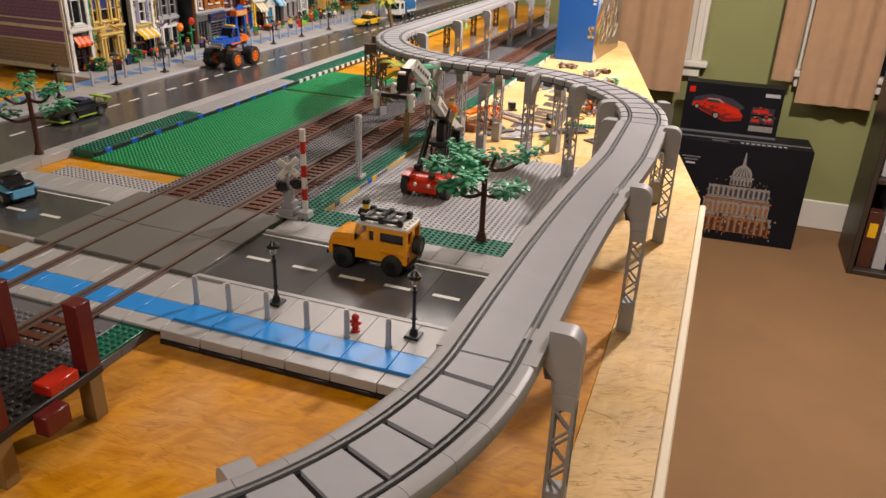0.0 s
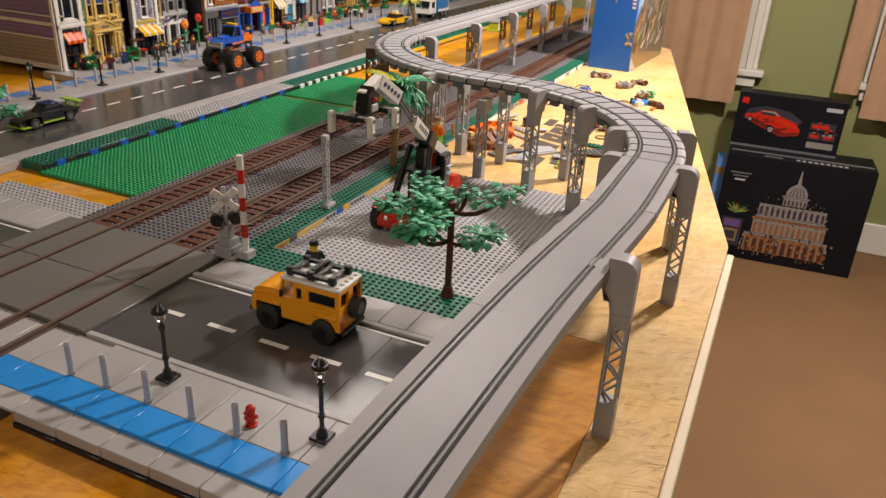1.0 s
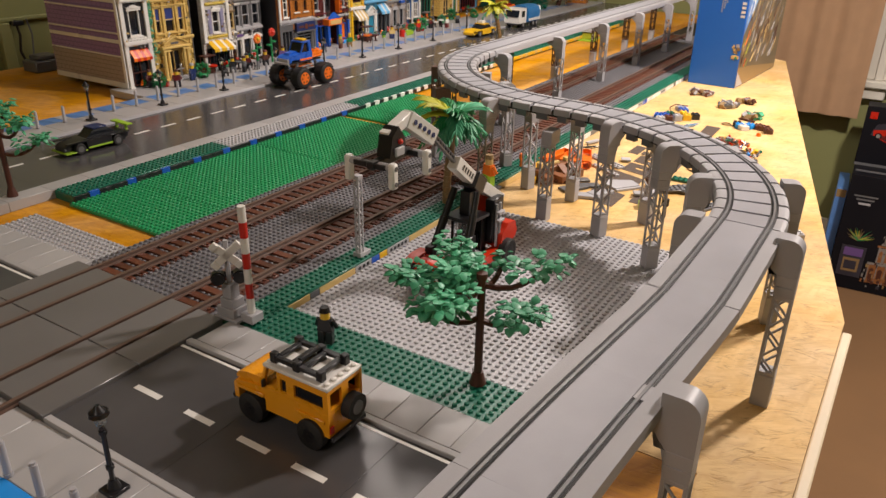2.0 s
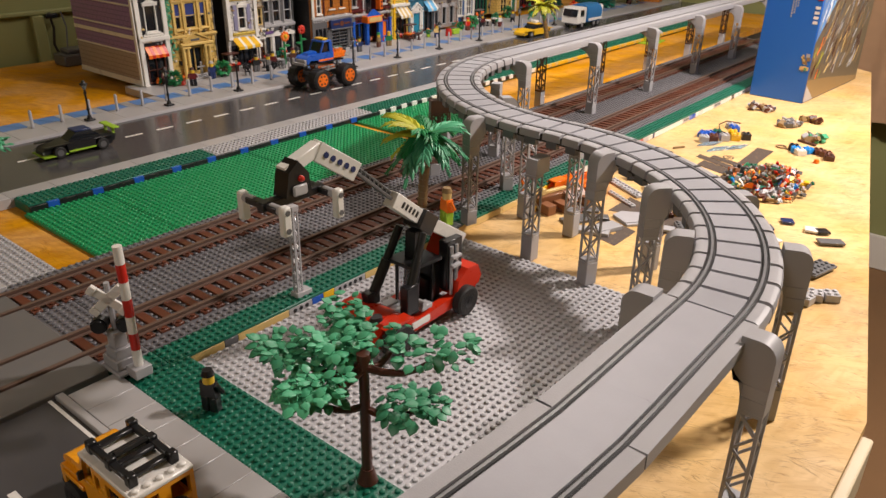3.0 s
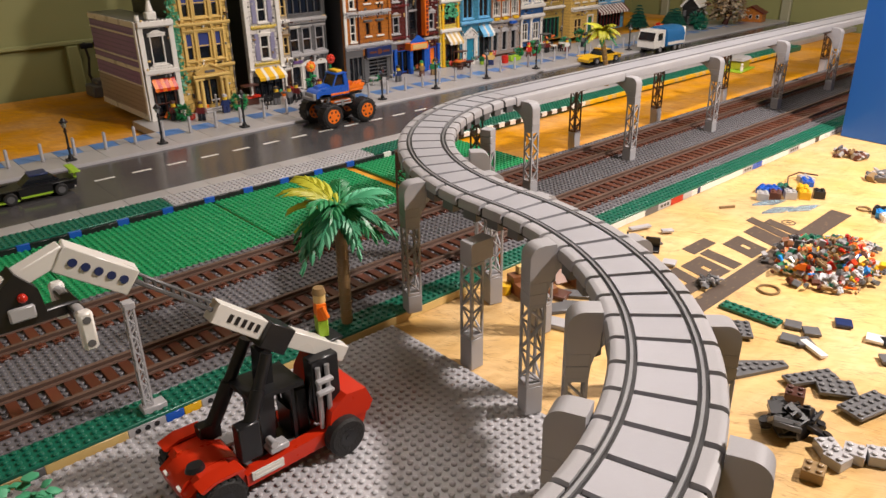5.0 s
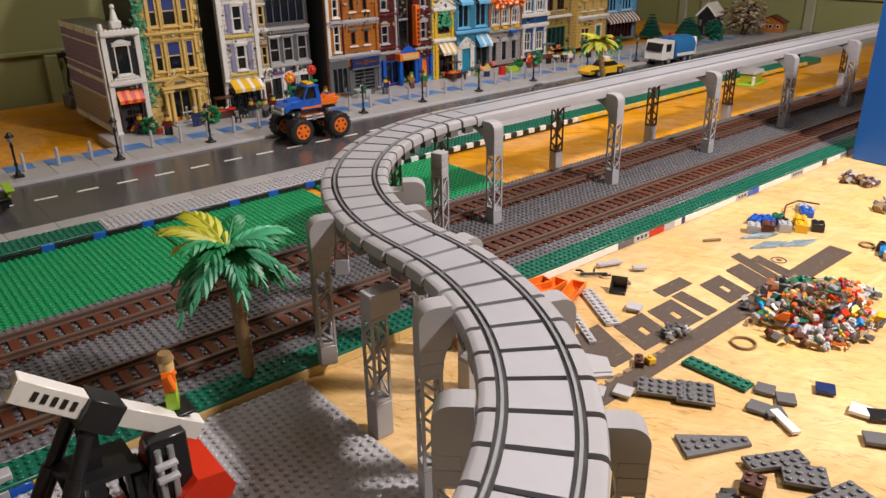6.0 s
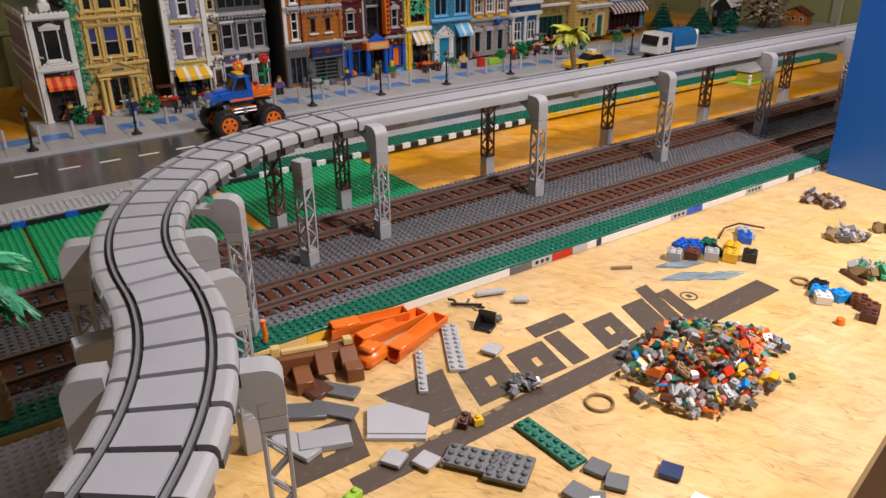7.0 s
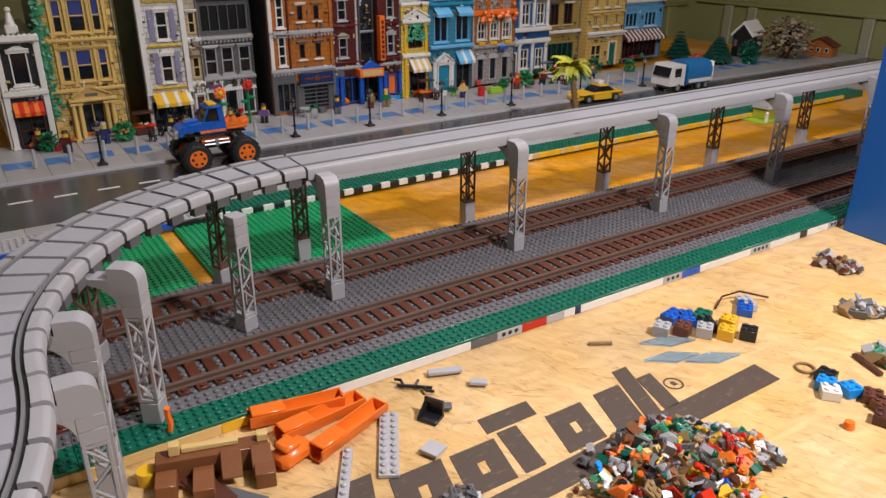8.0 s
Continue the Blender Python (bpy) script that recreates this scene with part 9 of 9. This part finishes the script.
part("print_car", B().prism([(-0.165, 0.118), (-0.120, 0.098), (-0.070, 0.078), (-0.020, 0.060), (0.046, 0.072), (0.052, 0.094), (0.030, 0.122), (-0.030, 0.142), (-0.055, 0.160), (-0.105, 0.160), (-0.128, 0.144), (-0.168, 0.138)], F2 - 0.0008, F2, "y"), M["red"], c2, "printed red car shape")
part("print_shade", B().prism([(-0.150, 0.114), (-0.070, 0.080), (-0.020, 0.063), (0.042, 0.074), (0.046, 0.084), (-0.015, 0.076), (-0.060, 0.094), (-0.140, 0.124)], F2 - 0.0011, F2, "y"), M["dred"], c2)
part("print_sheen", B().prism([(-0.040, 0.132), (0.028, 0.112), (0.040, 0.098), (0.030, 0.098), (-0.050, 0.122)], F2 - 0.0011, F2, "y"), M["bred"], c2)
part("print_wheel", B().cyl((-0.062, F2 - 0.0014, 0.084), (-0.062, F2, 0.084), 0.0165, n=16).cyl((-0.148, F2 - 0.0014, 0.118), (-0.148, F2, 0.118), 0.0120, n=16), M["cardblack"], c2)
part("print_wheel_hub", B().cyl((-0.062, F2 - 0.0018, 0.084), (-0.062, F2, 0.084), 0.0110, n=14).cyl((-0.148, F2 - 0.0018, 0.118), (-0.148, F2, 0.118), 0.0075, n=14), M["artpale"], c2)
part("print_window", B().prism([(-0.112, 0.143), (-0.050, 0.140), (-0.060, 0.156), (-0.100, 0.157)], F2 - 0.0014, F2, "y"), M["artdark"], c2)
part("print_roof", B().prism([(-0.108, 0.158), (-0.056, 0.158), (-0.034, 0.143), (-0.044, 0.142), (-0.062, 0.152), (-0.104, 0.153)], F2 - 0.0016, F2, "y"), M["artpale"], c2)
part("front_edge", B().box(-0.205, 0.205, F2 - 0.0012, F2, 0.0, 0.010), M["dgrey"], c2, "pale lower edge of the carton")
for k in range(40):
    u = q.uniform(-0.13, 0.02)
    v = 0.112 - 0.22 * (u + 0.13) + q.uniform(-0.008, 0.020)
    art(c2, u, u + q.uniform(0.005, 0.018), v, v + q.uniform(0.002, 0.006), q.choice(["dred", "red", "bred", "artdark", "dred"]), F2 - 0.0016)
for k in range(24):
    u, v = q.uniform(0.088, 0.175), q.uniform(0.062, 0.135)
    art(c2, u, u + q.uniform(0.004, 0.016), v, v + q.uniform(0.003, 0.010), q.choice(["dred", "red", "artdark", "artpale", "cardblack"]), F2 - 0.0022)
art(c2, 0.085, 0.185, 0.030, 0.055, "artpale", F2)
for u, v in ((0.085, 0.065), (0.140, 0.065), (0.085, 0.105)):
    art(c2, u, u + (0.095 if v > 0.1 else 0.045), v, v + 0.032, "artdark", F2); art(c2, u + 0.006, u + (0.070 if v > 0.1 else 0.038), v + 0.008, v + 0.022, "red", F2 - 0.0008)
art(c2, -0.19, -0.165, 0.180, 0.205, "red", F2); art(c2, 0.13, 0.19, 0.185, 0.20, "lgrey", F2)
c3 = thing("side_carton", "dusty blue carton standing beside the black carton", "carton", (-0.215, 3.86, FLOOR + 0.0003), 4)
part("carton", B().box(0.062, 0.100, -0.11, 0.11, 0, 0.370, 0.0015), M["pathblue"], c3)
part("print_patch", B().box(0.064, 0.098, -0.1106, -0.1101, 0.335, 0.366), M["dtan"], c3)

# ---- dark bookcase by the wall ----
bc2 = thing("bookcase", "dark stained bookcase filled with toy vehicles and boxes", "bookcase", (0.66, 3.56, FLOOR + 0.0003))
for x in (0.0, 0.70):
    part("side_panel", B().box(x, x + 0.022, -0.02, 0.30, 0, 1.9, 0.002), M["wood"], bc2)
for z in (0.0, 0.40, 0.76, 1.12, 1.5, 1.878):
    part("shelf", B().box(0.0222, 0.6998, -0.02, 0.30, z, z + 0.022, 0.002), M["wood"], bc2)
part("back_panel", B().box(0.0222, 0.6998, 0.292, 0.30, 0.0222, 1.8778), M["wood"], bc2)
q = random.Random(12)
for z, hh in ((0.0225, 0.30), (0.4225, 0.26), (0.7825, 0.28), (1.1425, 0.30)):
    x = 0.035
    while x < 0.62:
        w = q.uniform(0.03, 0.08)
        h2 = hh * q.uniform(0.5, 1.0)
        c = q.choice(["black", "black", "dgrey", "navy", "dred", "dbrown", "yellow", "lgrey", "blue"])
        bx = thing("shelf_box", "upright toy box standing on the bookcase shelf", "box", (0.66 + x, 3.58, FLOOR + z + 0.0008), group="boxes on the shelves")
        part("box", B().box(0, w, 0, 0.2, 0, h2, 0.002), M[c], bx)
        part("spine_label", B().box(w * 0.2, w * 0.8, -0.0008, -0.0001, h2 * 0.55, h2 * 0.8), M[q.choice(["lgrey", "yellow", "white", "red", "sky"])], bx)
        x += w + 0.006

# ---- red and grey gantry beside the railway ----
gn = thing("toy_gantry", "dark red and grey plastic gantry on tan legs", "toy crane", (-0.466, 0.622, 0.0))
part("platform", B().box(-0.075, 0.030, -0.090, 0.045, 0.042, 0.050, 0.001), M["groove"], gn)
tagged(part("platform_studs", stud_mesh("platform_studs", grid(-0.072, 0.027, -0.087, 0.042), 0.050, M["groove"]), None, gn), kind="stuff")
for x, y in ((0.022, 0.036), (0.022, -0.055), (-0.066, 0.036), (-0.066, -0.055)):
    part("post", B().box(x - 0.0075, x + 0.0075, y - 0.0075, y + 0.0075, 0.0502, 0.112, 0.0006), M["dred"], gn)
    part("leg", B().box(x - 0.007, x + 0.007, y - 0.007, y + 0.007, 0.0003 if x > -0.01 else DZ + 0.002, 0.0418, 0.0006), M["dtan"], gn)
part("red_block", B().box(0.012, 0.030, -0.010, 0.020, 0.0502, 0.060, 0.001), M["red"], gn)
part("red_block", B().box(0.0305, 0.044, -0.030, -0.006, 0.030, 0.048, 0.001), M["dred"], gn)
part("figure", B().cyl((-0.020, -0.02, 0.052), (-0.020, -0.02, 0.072), 0.006, n=8).ball((-0.020, -0.02, 0.077), 0.005), M["dtan"], gn)

# odds and ends beyond the houses
st = thing("hanging_strap", "dark webbing strap hanging from the wall ledge", "strap", (-1.966, 1.728, 0.020))
part("strap", B().tube([(0.004, 0.000, 0.098), (0.008, 0.004, 0.060), (0.006, -0.002, 0.020), (0.014, 0.006, -0.016)], 0.0035, 6), M["black"], st)
part("strap", B().tube([(0.004, 0.030, 0.098), (0.008, 0.036, 0.060), (0.010, 0.030, 0.020), (0.018, 0.020, -0.016)], 0.0022, 6), M["dgrey"], st)
part("buckle", B().box(0.004, 0.014, -0.012, 0.018, 0.084, 0.096, 0.002), M["black"], st)
solo("grey_block", B().box(-0.030, 0.030, -0.045, 0.045, 0, 0.028, 0.003).box(-0.022, 0.022, -0.030, 0.020, 0.028, 0.040, 0.003), M["dgrey"], "dark grey power block lying by the wall", "power block", (-1.880, 1.740, Z0))
ys = thing("yellow_shed", "small yellow-green toy shed with a grey roof on a lime plate", "toy shed", (-0.945, 3.085, Z0), 8)
part("plate", B().box(-0.028, 0.028, -0.050, 0.050, 0, 0.0032, 0.0004), M["lime"], ys)
part("wall_block", B().box(-0.018, 0.016, -0.022, 0.036, 0.0033, 0.024, 0.0008), M["leafy"], ys)
part("roof", B().prism([(-0.022, 0.0262), (0.020, 0.0262), (0.014, 0.033), (-0.016, 0.033)], -0.026, 0.040, "y"), M["lgrey"], ys)
part("figure", B().cyl((0.022, -0.036, 0.0034), (0.022, -0.036, 0.016), 0.004, n=8).ball((0.022, -0.036, 0.020), 0.004), M["white"], ys)
